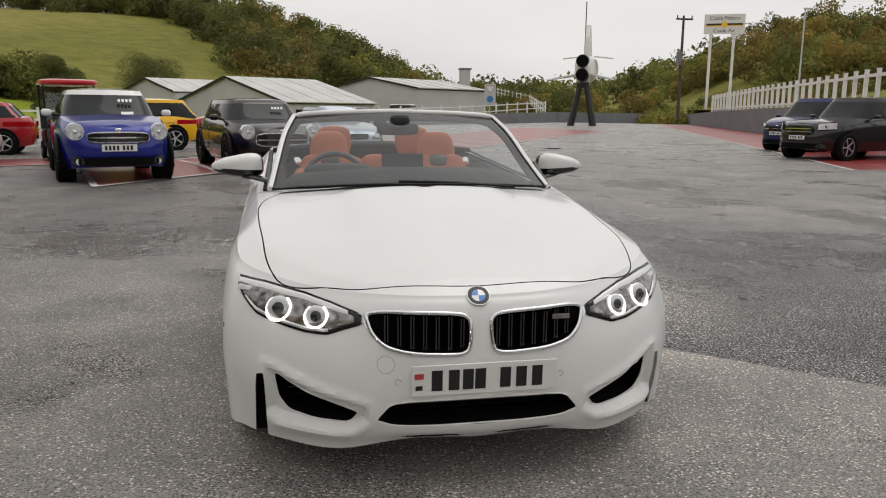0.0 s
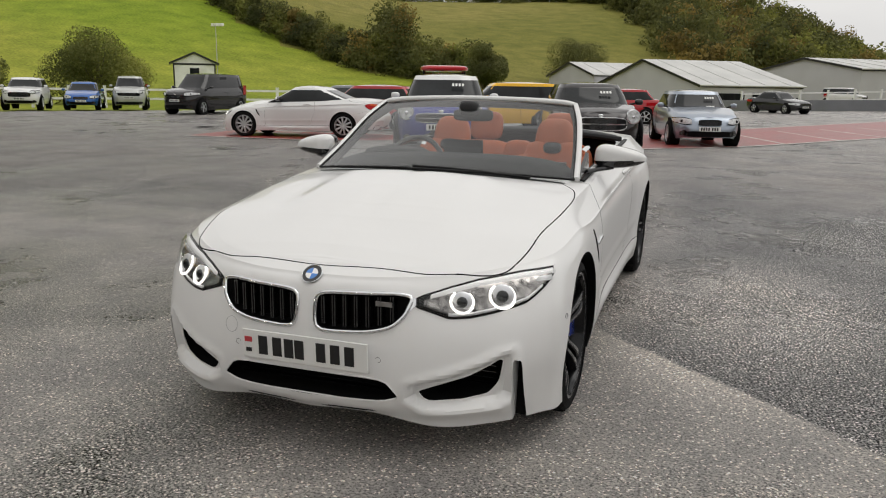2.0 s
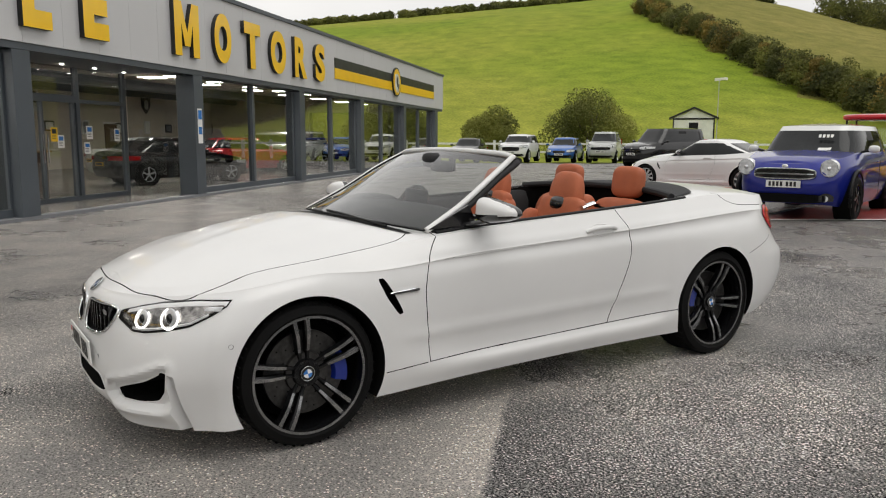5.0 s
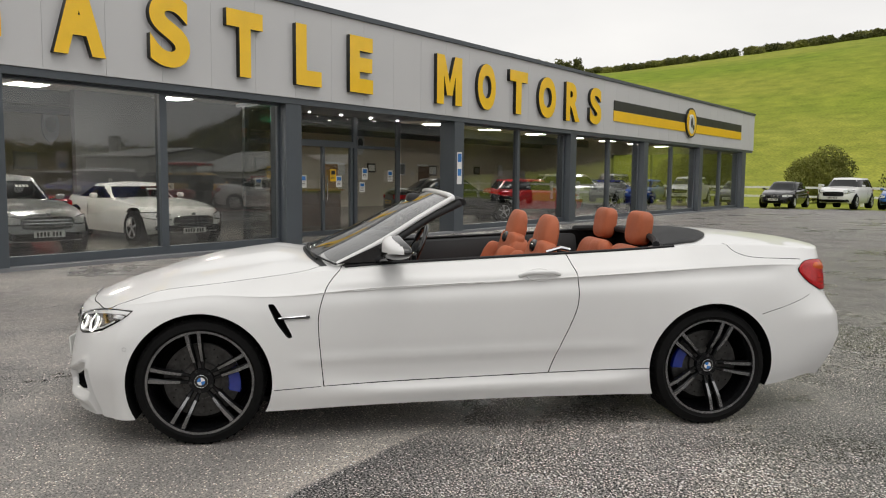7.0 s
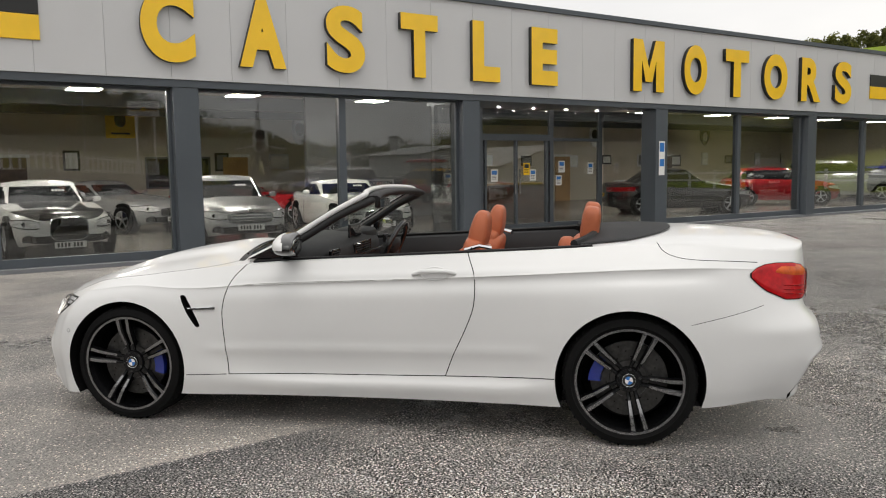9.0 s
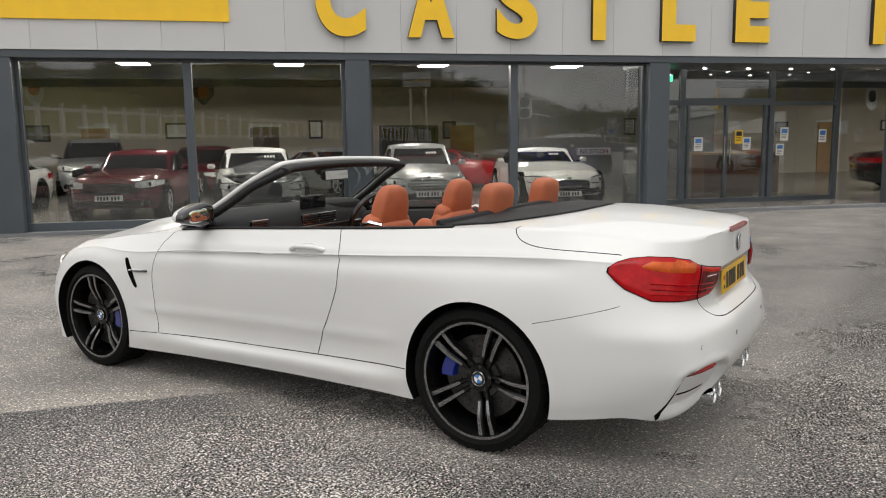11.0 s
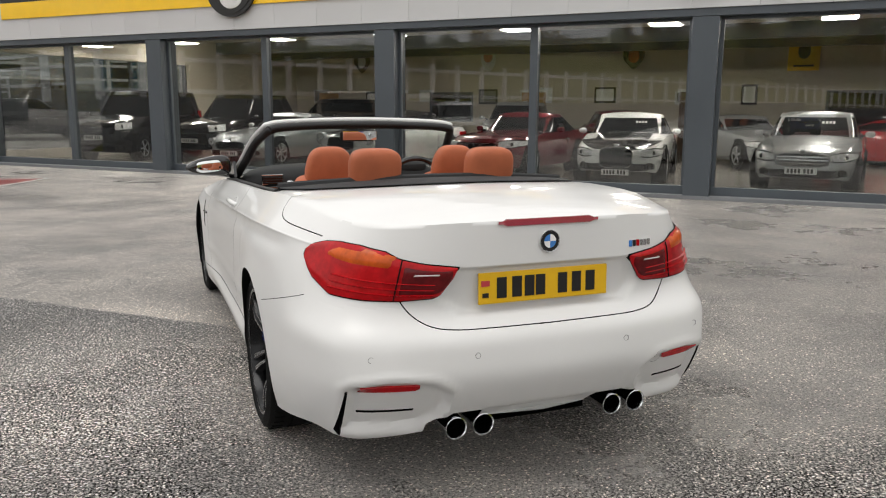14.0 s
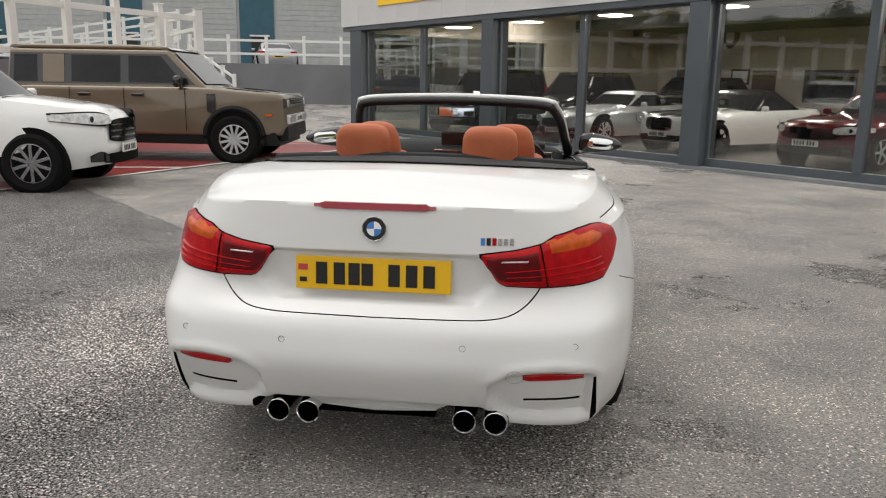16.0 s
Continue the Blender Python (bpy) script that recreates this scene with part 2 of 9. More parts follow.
def leaf_material(name, dark, light):
    m = bpy.data.materials.new(name)
    n, l, b = nodes_of(m)
    ge = n.new("ShaderNodeNewGeometry")
    r = ramp(n, 0.0, dark, 1.0, light)
    l.new(ge.outputs["Random Per Island"], r.inputs[0])
    tc = n.new("ShaderNodeTexCoord")
    t = n.new("ShaderNodeTexNoise")
    t.inputs["Scale"].default_value, t.inputs["Detail"].default_value = 0.16, 5
    l.new(tc.outputs["Object"], t.inputs["Vector"])
    r2 = ramp(n, 0.36, (0.60, 0.62, 0.62), 0.64, (1.65, 1.55, 1.2))
    l.new(t.outputs[0], r2.inputs[0])
    mx = n.new("ShaderNodeMix")
    mx.data_type, mx.blend_type = "RGBA", "MULTIPLY"
    mx.inputs[0].default_value = 1.0
    l.new(r.outputs[0], mx.inputs[6])
    l.new(r2.outputs[0], mx.inputs[7])
    l.new(mx.outputs[2], b.inputs["Base Color"])
    b.inputs["Roughness"].default_value = 0.75
    b.inputs["Specular IOR Level"].default_value = 0.2
    tl, ms = n.new("ShaderNodeBsdfTranslucent"), n.new("ShaderNodeMixShader")
    l.new(mx.outputs[2], tl.inputs[0])
    ms.inputs[0].default_value = 0.4
    l.new(b.outputs[0], ms.inputs[1])
    l.new(tl.outputs[0], ms.inputs[2])
    l.new(ms.outputs[0], n["Material Output"].inputs[0])
    return m


M = {}
M["white_paint"] = car_paint("alpine_white_paint", (0.70, 0.698, 0.69))
M["white_paint"].node_tree.nodes["Principled BSDF"].inputs["Coat Weight"].default_value = 0.55
M["black_trim"] = pbr("black_plastic", (0.007, 0.007, 0.0075), 0.5, var=0.2, fine=300, bump=0.05)
M["gloss_black"] = pbr("gloss_black", (0.008, 0.008, 0.009), 0.15, var=0.2, coat=0.6)
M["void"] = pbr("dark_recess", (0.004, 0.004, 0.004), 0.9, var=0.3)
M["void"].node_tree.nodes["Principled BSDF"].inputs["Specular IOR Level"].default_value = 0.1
M["rubber"] = pbr("tyre_rubber", (0.005, 0.005, 0.005), 0.85, var=0.25, scale=8, fine=200, bump=0.2)
M["rubber"].node_tree.nodes["Principled BSDF"].inputs["Specular IOR Level"].default_value = 0.25
M["rim_dark"] = pbr("dark_alloy", (0.010, 0.0105, 0.0115), 0.2, 0.5, var=0.1)
M["rim_cut"] = pbr("machined_alloy", (0.27, 0.27, 0.275), 0.22, 0.9, var=0.15)
M["disc_steel"] = pbr("brake_disc_steel", (0.07, 0.069, 0.067), 0.4, 0.9, var=0.2, scale=30)
M["alloy"] = pbr("silver_alloy", (0.66, 0.67, 0.69), 0.3, 0.8, var=0.1)
M["steel"] = pbr("brake_steel", (0.24, 0.23, 0.225), 0.45, 0.7, var=0.25, scale=20)
M["caliper"] = pbr("blue_caliper", (0.008, 0.024, 0.22), 0.25, coat=0.8)
M["chrome"] = pbr("chrome", (0.75, 0.76, 0.77), 0.08, 1.0, var=0.03)
M["lamp_inner"] = pbr("lamp_reflector", (0.26, 0.25, 0.24), 0.12, 0.95, var=0.9, scale=34)
M["leather"] = pbr("tan_leather", (0.42, 0.118, 0.052), 0.5, var=0.12, scale=9, fine=250, bump=0.25)
M["cabin_black"] = pbr("soft_black_cabin", (0.018, 0.018, 0.019), 0.65, var=0.2, fine=300, bump=0.1)
M["tonneau"] = pbr("dark_grey_tonneau", (0.019, 0.0195, 0.021), 0.65, var=0.15, fine=350, bump=0.15)
M["screen"] = clear_glass("windscreen_glass", (0.80, 0.83, 0.82), 1.5, 1.4)
M["lamp_cover"] = clear_glass("lamp_cover", (0.96, 0.96, 0.96), 1.45)
M["halo"] = lamp_glow("halo_light", (1.0, 0.97, 0.92), 1.5)
M["tail_red"] = pbr("tail_lamp_red", (0.40, 0.004, 0.007), 0.25, var=0.2, scale=25, coat=0.12)
M["tail_dark"] = pbr("tail_lamp_dark_red", (0.11, 0.003, 0.005), 0.2, var=0.25, scale=25, coat=0.3)
M["tail_amber"] = pbr("tail_lamp_amber", (0.52, 0.085, 0.01), 0.25, var=0.2, scale=25, coat=0.12)
M["tail_clear"] = pbr("tail_lamp_clear", (0.5, 0.42, 0.42), 0.12, var=0.2, coat=1.0)
M["plate_white"] = pbr("white_plate", (0.75, 0.75, 0.73), 0.35, var=0.04)
M["plate_yellow"] = pbr("yellow_plate", (0.75, 0.44, 0.01), 0.35, var=0.04)
M["ink"] = pbr("black_ink", (0.01, 0.01, 0.01), 0.4, var=0.1)
M["ink_red"] = pbr("red_ink", (0.5, 0.05, 0.06), 0.4, var=0.1)
M["badge_blue"] = pbr("badge_blue", (0.05, 0.2, 0.55), 0.15, coat=1.0)
M["badge_white"] = pbr("badge_white", (0.8, 0.8, 0.8), 0.15, coat=1.0)
M["mirror"] = pbr("mirror_glass", (0.8, 0.82, 0.82), 0.01, 1.0, var=0.01)
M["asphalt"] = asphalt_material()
M["red_paint"] = pbr("red_bay_paint", (0.25, 0.040, 0.036), 0.30, var=0.28, scale=0.8, fine=90, bump=0.3)
M["red_paint"].node_tree.nodes["Principled BSDF"].inputs["Specular IOR Level"].default_value = 0.25
M["line_paint"] = pbr("white_line_paint", (0.6, 0.6, 0.57), 0.5, var=0.2, scale=2, fine=60, bump=0.2)
M["grass"] = grass_material()
M["rough_grass"] = grass_material("rough_pasture", (0.162, 0.162, 0.037), (0.215, 0.198, 0.056))
M["frame_grey"] = pbr("anthracite_metal", (0.075, 0.087, 0.10), 0.4, 0.2, var=0.08, scale=0.8)
M["fascia"] = pbr("silver_cladding", (0.56, 0.56, 0.565), 0.45, 0.1, var=0.04, scale=0.4, spread=0.015)
M["sign_yellow"] = pbr("sign_yellow", (0.90, 0.55, 0.004), 0.35, var=0.04, coat=0.3)
M["sign_black"] = pbr("sign_black", (0.012, 0.012, 0.012), 0.4, var=0.1)
M["window"] = clear_glass("shop_window", (0.80, 0.81, 0.80), 1.5, 2.1)
M["wall_beige"] = pbr("beige_wall", (0.57, 0.515, 0.435), 0.8, var=0.05, scale=0.6, fine=120, bump=0.1)
M["floor_tile"] = pbr("pale_floor_tile", (0.20, 0.185, 0.165), 0.22, var=0.14, scale=0.8)
M["ceiling"] = pbr("ceiling_tile", (0.55, 0.52, 0.46), 0.8, var=0.05)
M["tube"] = lamp_glow("ceiling_panel_light", (1.0, 0.95, 0.86), 46.0)
M["fence_white"] = pbr("white_rail_paint", (0.75, 0.75, 0.73), 0.5, var=0.08, scale=2)
M["grey_render"] = pbr("grey_wall_paint", (0.17, 0.175, 0.185), 0.75, var=0.15, scale=0.7, fine=50, bump=0.3)
M["shed_wall"] = pbr("grey_shed_wall", (0.50, 0.50, 0.51), 0.6, var=0.06, scale=0.3)
M["shed_roof"] = pbr("pale_metal_roof", (0.52, 0.52, 0.50), 0.55, 0.2, var=0.12, scale=0.4)
M["teal"] = pbr("teal_cladding", (0.03, 0.10, 0.14), 0.5, var=0.1)
M["shutter"] = pbr("grey_roller_shutter", (0.42, 0.43, 0.43), 0.5, 0.3, var=0.08)
M["wood_dark"] = pbr("dark_wood", (0.10, 0.055, 0.03), 0.5, var=0.3, scale=5)
M["wood_door"] = pbr("oak_door", (0.42, 0.24, 0.09), 0.5, var=0.2, scale=4)
M["dark_glass"] = pbr("dark_tinted_glass", (0.008, 0.009, 0.010), 0.04, var=0.2)
M["grey_glass"] = pbr("parked_car_glass", (0.020, 0.022, 0.023), 0.05, var=0.3, scale=1.5)
M["indoor_glass"] = pbr("showroom_car_glass", (0.014, 0.015, 0.016), 0.05, var=0.3, scale=1.5)
M["indoor_glass"].node_tree.nodes["Principled BSDF"].inputs["Specular IOR Level"].default_value = 0.12
M["grey_glass"].node_tree.nodes["Principled BSDF"].inputs["Specular IOR Level"].default_value = 0.22
M["lamp_clear"] = pbr("clear_lamp", (0.68, 0.69, 0.70), 0.15, 0.0, var=0.3, scale=20, coat=1.0)
M["trunk"] = pbr("bark", (0.08, 0.06, 0.045), 0.9, var=0.3, scale=6, bump=0.5)
M["leaf_green"] = leaf_material("leaves_green", (0.132, 0.152, 0.044), (0.188, 0.196, 0.062))
M["leaf_dark"] = leaf_material("leaves_dark_green", (0.092, 0.104, 0.038), (0.138, 0.144, 0.056))
M["leaf_autumn"] = leaf_material("leaves_autumn", (0.172, 0.138, 0.046), (0.245, 0.185, 0.064))
for key, lv in (("black_trim", 0.22), ("cabin_black", 0.35), ("tonneau", 0.25), ("tail_red", 0.2), ("tail_dark", 0.2), ("tail_amber", 0.25), ("leather", 0.3), ("rubber", 0.18)):
    M[key].node_tree.nodes["Principled BSDF"].inputs["Specular IOR Level"].default_value = lv
M["paper"] = pbr("paper", (0.75, 0.75, 0.72), 0.7, var=0.04)
M["green_sign"] = lamp_glow("exit_sign_green", (0.05, 0.6, 0.25), 1.5)


# ---- mesh helpers ----
def mesh_ob(name, bm, material, smooth=False, angle=35):
    me = bpy.data.meshes.new(name)
    bm.normal_update()
    bm.to_mesh(me)
    bm.free()
    mats = material if isinstance(material, (list, tuple)) else [material]
    for m in mats:
        me.materials.append(m)
    if smooth:
        me.shade_smooth()
        me.set_sharp_from_angle(angle=radians(angle))
    return new(name, me)


def part(name, bm, material, parent, label="", smooth=False, angle=35):
    ob = mesh_ob(name, bm, material, smooth, angle)
    ob.parent = parent
    if label:
        ob["label"] = label
    return ob


def data_ob(name, verts, faces, material, parent=None, label="", smooth=True, angle=35, mat_ids=None):
    me = bpy.data.meshes.new(name)
    me.from_pydata([tuple(v) for v in verts], [], faces)
    mats = material if isinstance(material, (list, tuple)) else [material]
    for m in mats:
        me.materials.append(m)
    if mat_ids is not None:
        me.polygons.foreach_set("material_index", mat_ids)
    if smooth:
        me.shade_smooth()
        me.set_sharp_from_angle(angle=radians(angle))
    me.update()
    ob = new(name, me)
    ob.parent = parent
    if label:
        ob["label"] = label
    return ob


def add_box(bm, x0, x1, y0, y1, z0, z1, bevel=0.0, m=None):
    r = bmesh.ops.create_cube(bm, size=1)
    vs = r["verts"]
    for v in vs:
        v.co = Vector((x0 + (v.co.x + 0.5) * (x1 - x0), y0 + (v.co.y + 0.5) * (y1 - y0), z0 + (v.co.z + 0.5) * (z1 - z0)))
    if bevel:
        es = list({e for v in vs for e in v.link_edges})
        b = bmesh.ops.bevel(bm, geom=es, offset=bevel, segments=2, profile=0.6, affect="EDGES")
        vs = list({v for f in b["faces"] for v in f.verts} | {v for v in vs if v.is_valid})
    if m is not None:
        bmesh.ops.transform(bm, matrix=m, verts=vs)
    return vs


def box_bm(x0, x1, y0, y1, z0, z1, bevel=0.0, m=None):
    bm = bmesh.new()
    add_box(bm, x0, x1, y0, y1, z0, z1, bevel, m)
    return bm


def add_cyl(bm, p, q, r0, r1=None, seg=16, caps=True):
    p, q = Vector(p), Vector(q)
    r1 = r0 if r1 is None else r1
    d = q - p
    r = bmesh.ops.create_cone(bm, cap_ends=caps, segments=seg, radius1=r0, radius2=r1, depth=d.length)
    m = Matrix.Translation((p + q) / 2) @ d.to_track_quat("Z", "Y").to_matrix().to_4x4()
    bmesh.ops.transform(bm, matrix=m, verts=r["verts"])
    return r["verts"]


def cyl_bm(p, q, r0, r1=None, seg=16):
    bm = bmesh.new()
    add_cyl(bm, p, q, r0, r1, seg)
    return bm


def prism_bm(poly, axis, a, b):
    """A closed prism over a polygon of two coordinates, along axis from a to b."""
    bm = bmesh.new()
    def at(p, h):
        return {"x": (h, p[0], p[1]), "y": (p[0], h, p[1]), "z": (p[0], p[1], h)}[axis]
    lo = [bm.verts.new(at(p, a)) for p in poly]
    hi = [bm.verts.new(at(p, b)) for p in poly]
    k = len(poly)
    bm.faces.new(lo[::-1])
    bm.faces.new(hi)
    for i in range(k):
        bm.faces.new((lo[i], lo[(i + 1) % k], hi[(i + 1) % k], hi[i]))
    bmesh.ops.recalc_face_normals(bm, faces=bm.faces)
    return bm


def catmull(pts, n):
    """Points of a smooth curve through pts, n steps to each span."""
    p = np.array(pts, float)
    e = np.vstack([2 * p[0] - p[1], p, 2 * p[-1] - p[-2]])
    out = []
    for i in range(1, len(e) - 2):
        for k in range(n):
            t = k / n
            a, b, c, d = e[i - 1], e[i], e[i + 1], e[i + 2]
            out.append(0.5 * ((2 * b) + (c - a) * t + (2 * a - 5 * b + 4 * c - d) * t * t + (3 * b - a - 3 * c + d) * t ** 3))
    out.append(p[-1])
    return np.array(out)


def tube_bm(pts, r, seg=8, flat=1.0, closed=False, radii=None):
    """A tube along a list of points; flat squeezes it along its second axis."""
    pts = [Vector(p) for p in pts]
    bm = bmesh.new()
    rings, up = [], Vector((0, 0, 1))
    k = len(pts)
    for i, p in enumerate(pts):
        a = pts[(i - 1) % k] if closed else pts[max(0, i - 1)]
        b = pts[(i + 1) % k] if closed else pts[min(k - 1, i + 1)]
        d = (b - a).normalized()
        u = up - d * up.dot(d)
        if u.length < 0.05:
            u = Vector((1, 0, 0)) - d * d.x
        u.normalize()
        w = d.cross(u)
        rr = radii[i] if radii else r
        rings.append([bm.verts.new(p + (u * math.cos(2 * math.pi * j / seg) * flat + w * math.sin(2 * math.pi * j / seg)) * rr) for j in range(seg)])
    for i in range(k if closed else k - 1):
        A, B = rings[i], rings[(i + 1) % k]
        for j in range(seg):
            bm.faces.new((A[j], A[(j + 1) % seg], B[(j + 1) % seg], B[j]))
    if not closed:
        bm.faces.new(rings[0][::-1])
        bm.faces.new(rings[-1])
    bmesh.ops.recalc_face_normals(bm, faces=bm.faces)
    return bm


def lathe_bm(profile, seg=48, axis="x"):
    """A ring swept from a closed profile of (radius, offset along axis)."""
    bm = bmesh.new()
    rows = []
    for i in range(seg):
        a = 2 * math.pi * i / seg
        c, s = math.cos(a), math.sin(a)
        rows.append([bm.verts.new((o, r * c, r * s)) for r, o in profile])
    k = len(profile)
    for i in range(seg):
        A, B = rows[i], rows[(i + 1) % seg]
        for j in range(k):
            bm.faces.new((A[j], A[(j + 1) % k], B[(j + 1) % k], B[j]))
    bmesh.ops.recalc_face_normals(bm, faces=bm.faces)
    return bm


def blob_bm(cx, cy, cz, sx, sy, sz, power=2.6, nu=24, nv=14, m=None):
    """A rounded block: a superellipsoid."""
    bm = bmesh.new()
    def sp(v):
        return math.copysign(abs(v) ** (2 / power), v)
    rows = []
    for i in range(1, nv):
        a = -math.pi / 2 + math.pi * i / nv
        rows.append([bm.verts.new((sx * sp(math.cos(a)) * sp(math.cos(2 * math.pi * j / nu)), sy * sp(math.cos(a)) * sp(math.sin(2 * math.pi * j / nu)), sz * sp(math.sin(a)))) for j in range(nu)])
    lo, hi = bm.verts.new((0, 0, -sz)), bm.verts.new((0, 0, sz))
    for i in range(len(rows) - 1):
        for j in range(nu):
            bm.faces.new((rows[i][j], rows[i][(j + 1) % nu], rows[i + 1][(j + 1) % nu], rows[i + 1][j]))
    for j in range(nu):
        bm.faces.new((lo, rows[0][(j + 1) % nu], rows[0][j]))
        bm.faces.new((hi, rows[-1][j], rows[-1][(j + 1) % nu]))
    mm = Matrix.Translation((cx, cy, cz)) @ (m if m is not None else Matrix.Identity(4))
    bmesh.ops.transform(bm, matrix=mm, verts=bm.verts)
    return bm


def thing(name, label, category, group="", at=None):
    ob = new(name)
    if at is not None:
        ob.matrix_world = at
    return tagged(ob, label, category, group)


def heading(x, y, ang, z=0.0):
    """A pose whose local -y axis (the front of a vehicle) points along ang degrees."""
    return pose(x, y, z, 0, 0, ang + 90)


def dense(pts, n=8):
    return [tuple(p) for p in catmull(pts, n)]


def rounded(poly, r=0.3, n=4):
    """A polygon with its corners cut to short arcs."""
    out, k = [], len(poly)
    for i in range(k):
        a, b, c = (np.array(poly[(i + d) % k], float) for d in (-1, 0, 1))
        p, q = b + (a - b) * r, b + (c - b) * r
        for t in np.linspace(0, 1, n):
            out.append(tuple((1 - t) ** 2 * p + 2 * t * (1 - t) * b + t * t * q))
    return out


def mirrored(pts):
    return [(-a, b) for a, b in pts]



# ---- ground ----
def smooth(a, b, v):
    t = min(1.0, max(0.0, (v - a) / (b - a)))
    return t * t * (3 - 2 * t)


def ground_z(x, y):
    """The car park's gentle falls: up under the parked row, down to the showroom, up the ramp at the far end."""
    z = 0.10 * smooth(3, 8, y) * (1 - smooth(12, 17, y)) * smooth(-9, -5, x) * (1 - smooth(3, 7, x))
    z -= 0.06 * smooth(-4, -12, x + y) * (1 - smooth(24, 34, y))
    ramp_d = 0.35 * x - 0.94 * y
    z += 0.050 * max(0.0, ramp_d - 20.0) * smooth(20, 24, ramp_d)
    return z


CREST = [(0, 5), (30, 6), (45, 6.8), (50, 6.4), (54.5, 6.4), (58, 4.5), (61.5, 2.6), (66, 1.4), (72, 1.2), (79, 0.8), (81, 1.4), (83.5, 2.9), (88, 4.8), (92, 6.0), (98, 6.5), (106, 6.3), (113, 6.4), (118, 7.4), (123, 9.0), (128, 10.2), (133, 10.2), (145, 9.4), (159, 8.0), (168, 7.5), (180, 6), (200, 4), (250, 4), (300, 4), (360, 5)]


def hill_z(r, az):
    """The land round the car park, by distance and bearing."""
    az = az % 360
    el = np.interp(az, [c[0] for c in CREST], [c[1] for c in CREST])
    foot = np.interp(az, [0, 40, 50, 62, 72, 80, 98, 105, 115, 150, 165, 180, 230, 330, 360], [60, 60, 64, 90, 190, 140, 110, 95, 85, 80, 55, 55, 70, 70, 60])
    far = np.interp(az, [0, 60, 70, 82, 98, 165, 200, 360], [220, 220, 700, 300, 280, 290, 300, 220])
    top = math.tan(radians(el)) * far
    t = min(1.0, max(0.0, (r - foot) / (far - foot)))
    z = -0.12 + top * (0.7 * t + 0.3 * t * t * (3 - 2 * t))
    if r > far:
        z += (r - far) * 0.012
    return z + (0.8 * noise.noise(Vector((r * 0.02 * math.cos(radians(az)), r * 0.02 * math.sin(radians(az)), 0))) if r > foot + 10 else 0)


def hedge_r(az):
    """How far off the hedgerow up the hillside stands, by bearing."""
    el = math.tan(radians(np.interp(az, [104, 109, 112, 116, 118.2, 120.7, 123, 125, 128, 133], [0.2, 0.5, 0.8, 1.4, 2.3, 3.0, 4.2, 5.2, 6.9, 9.0])))
    for r in range(76, 290, 3):
        if hill_z(r, az) - 1.4 > r * el:
            return float(r)
    return 280.0


def land():
    radii = [0, 20, 35, 45, 50, 55, 60, 66, 74, 84, 95, 110, 125, 140, 160, 180, 200, 220, 240, 260, 280, 300, 340, 400, 500, 620, 720, 900, 1300, 2000, 3200, 4500]
    vs, fs, K = [], [], 240
    for r in radii:
        for k in range(K):
            az = 360 * k / K
            vs.append((r * math.cos(radians(az)), r * math.sin(radians(az)), hill_z(r, az)))
    for i in range(len(radii) - 1):
        for k in range(K):
            a, b = i * K + k, i * K + (k + 1) % K
            fs.append((a, a + K, b + K, b))
    ids = []
    for f in fs:
        x, y = (sum(vs[v][i] for v in f) / 4 for i in (0, 1))
        az, r = math.degrees(math.atan2(y, x)) % 360, math.hypot(x, y)
        ids.append(1 if r > 70 and (60 < az < 106 or (az < 130 and r > hedge_r(az))) else 0)
    ob = data_ob("ground", vs, fs, [M["grass"], M["rough_grass"]], None, "", True, 60, ids)
    tagged(ob, "green pasture hills round the car park", "ground", kind="structure")


land()

FENCE = [(-41.0, 25.6), (-36.7, 31.0), (-30.8, 36.2), (-21.0, 44.5), (-9.0, 54.5)]
WALL_X = lambda y: 12.6 + 0.38 * (y + 6)


def in_lot(x, y):
    if x > WALL_X(y) + 0.1 and y > -16:
        return False
    k = np.interp(x, [-60, -33.4, -27.5, -21.5, -16.0, -9.0, 4.0, 20, 60], [10, 20.6, 26.6, 35.5, 44.5, 53.5, 56, 74, 112])
    return y < k + 0.8 and -48 < x < 62 and y > -44 and x + y < 150


def car_park():
    step = 1.25
    xs, ys = np.arange(-48, 62.1, step), np.arange(-44, 112.1, step)
    vs, fs, idx = [], [], {}
    def vert(i, j):
        if (i, j) not in idx:
            idx[i, j] = len(vs)
            x, y = xs[i], ys[j]
            vs.append((x, y, ground_z(x, y)))
        return idx[i, j]
    for i in range(len(xs) - 1):
        for j in range(len(ys) - 1):
            if in_lot(xs[i] + step / 2, ys[j] + step / 2):
                fs.append((vert(i, j), vert(i + 1, j), vert(i + 1, j + 1), vert(i, j + 1)))
    ob = data_ob("car_park_surface", vs, fs, M["asphalt"], None, "", True, 60)
    tagged(ob, "wet dark asphalt car park with worn patches", "asphalt", kind="structure")


car_park()


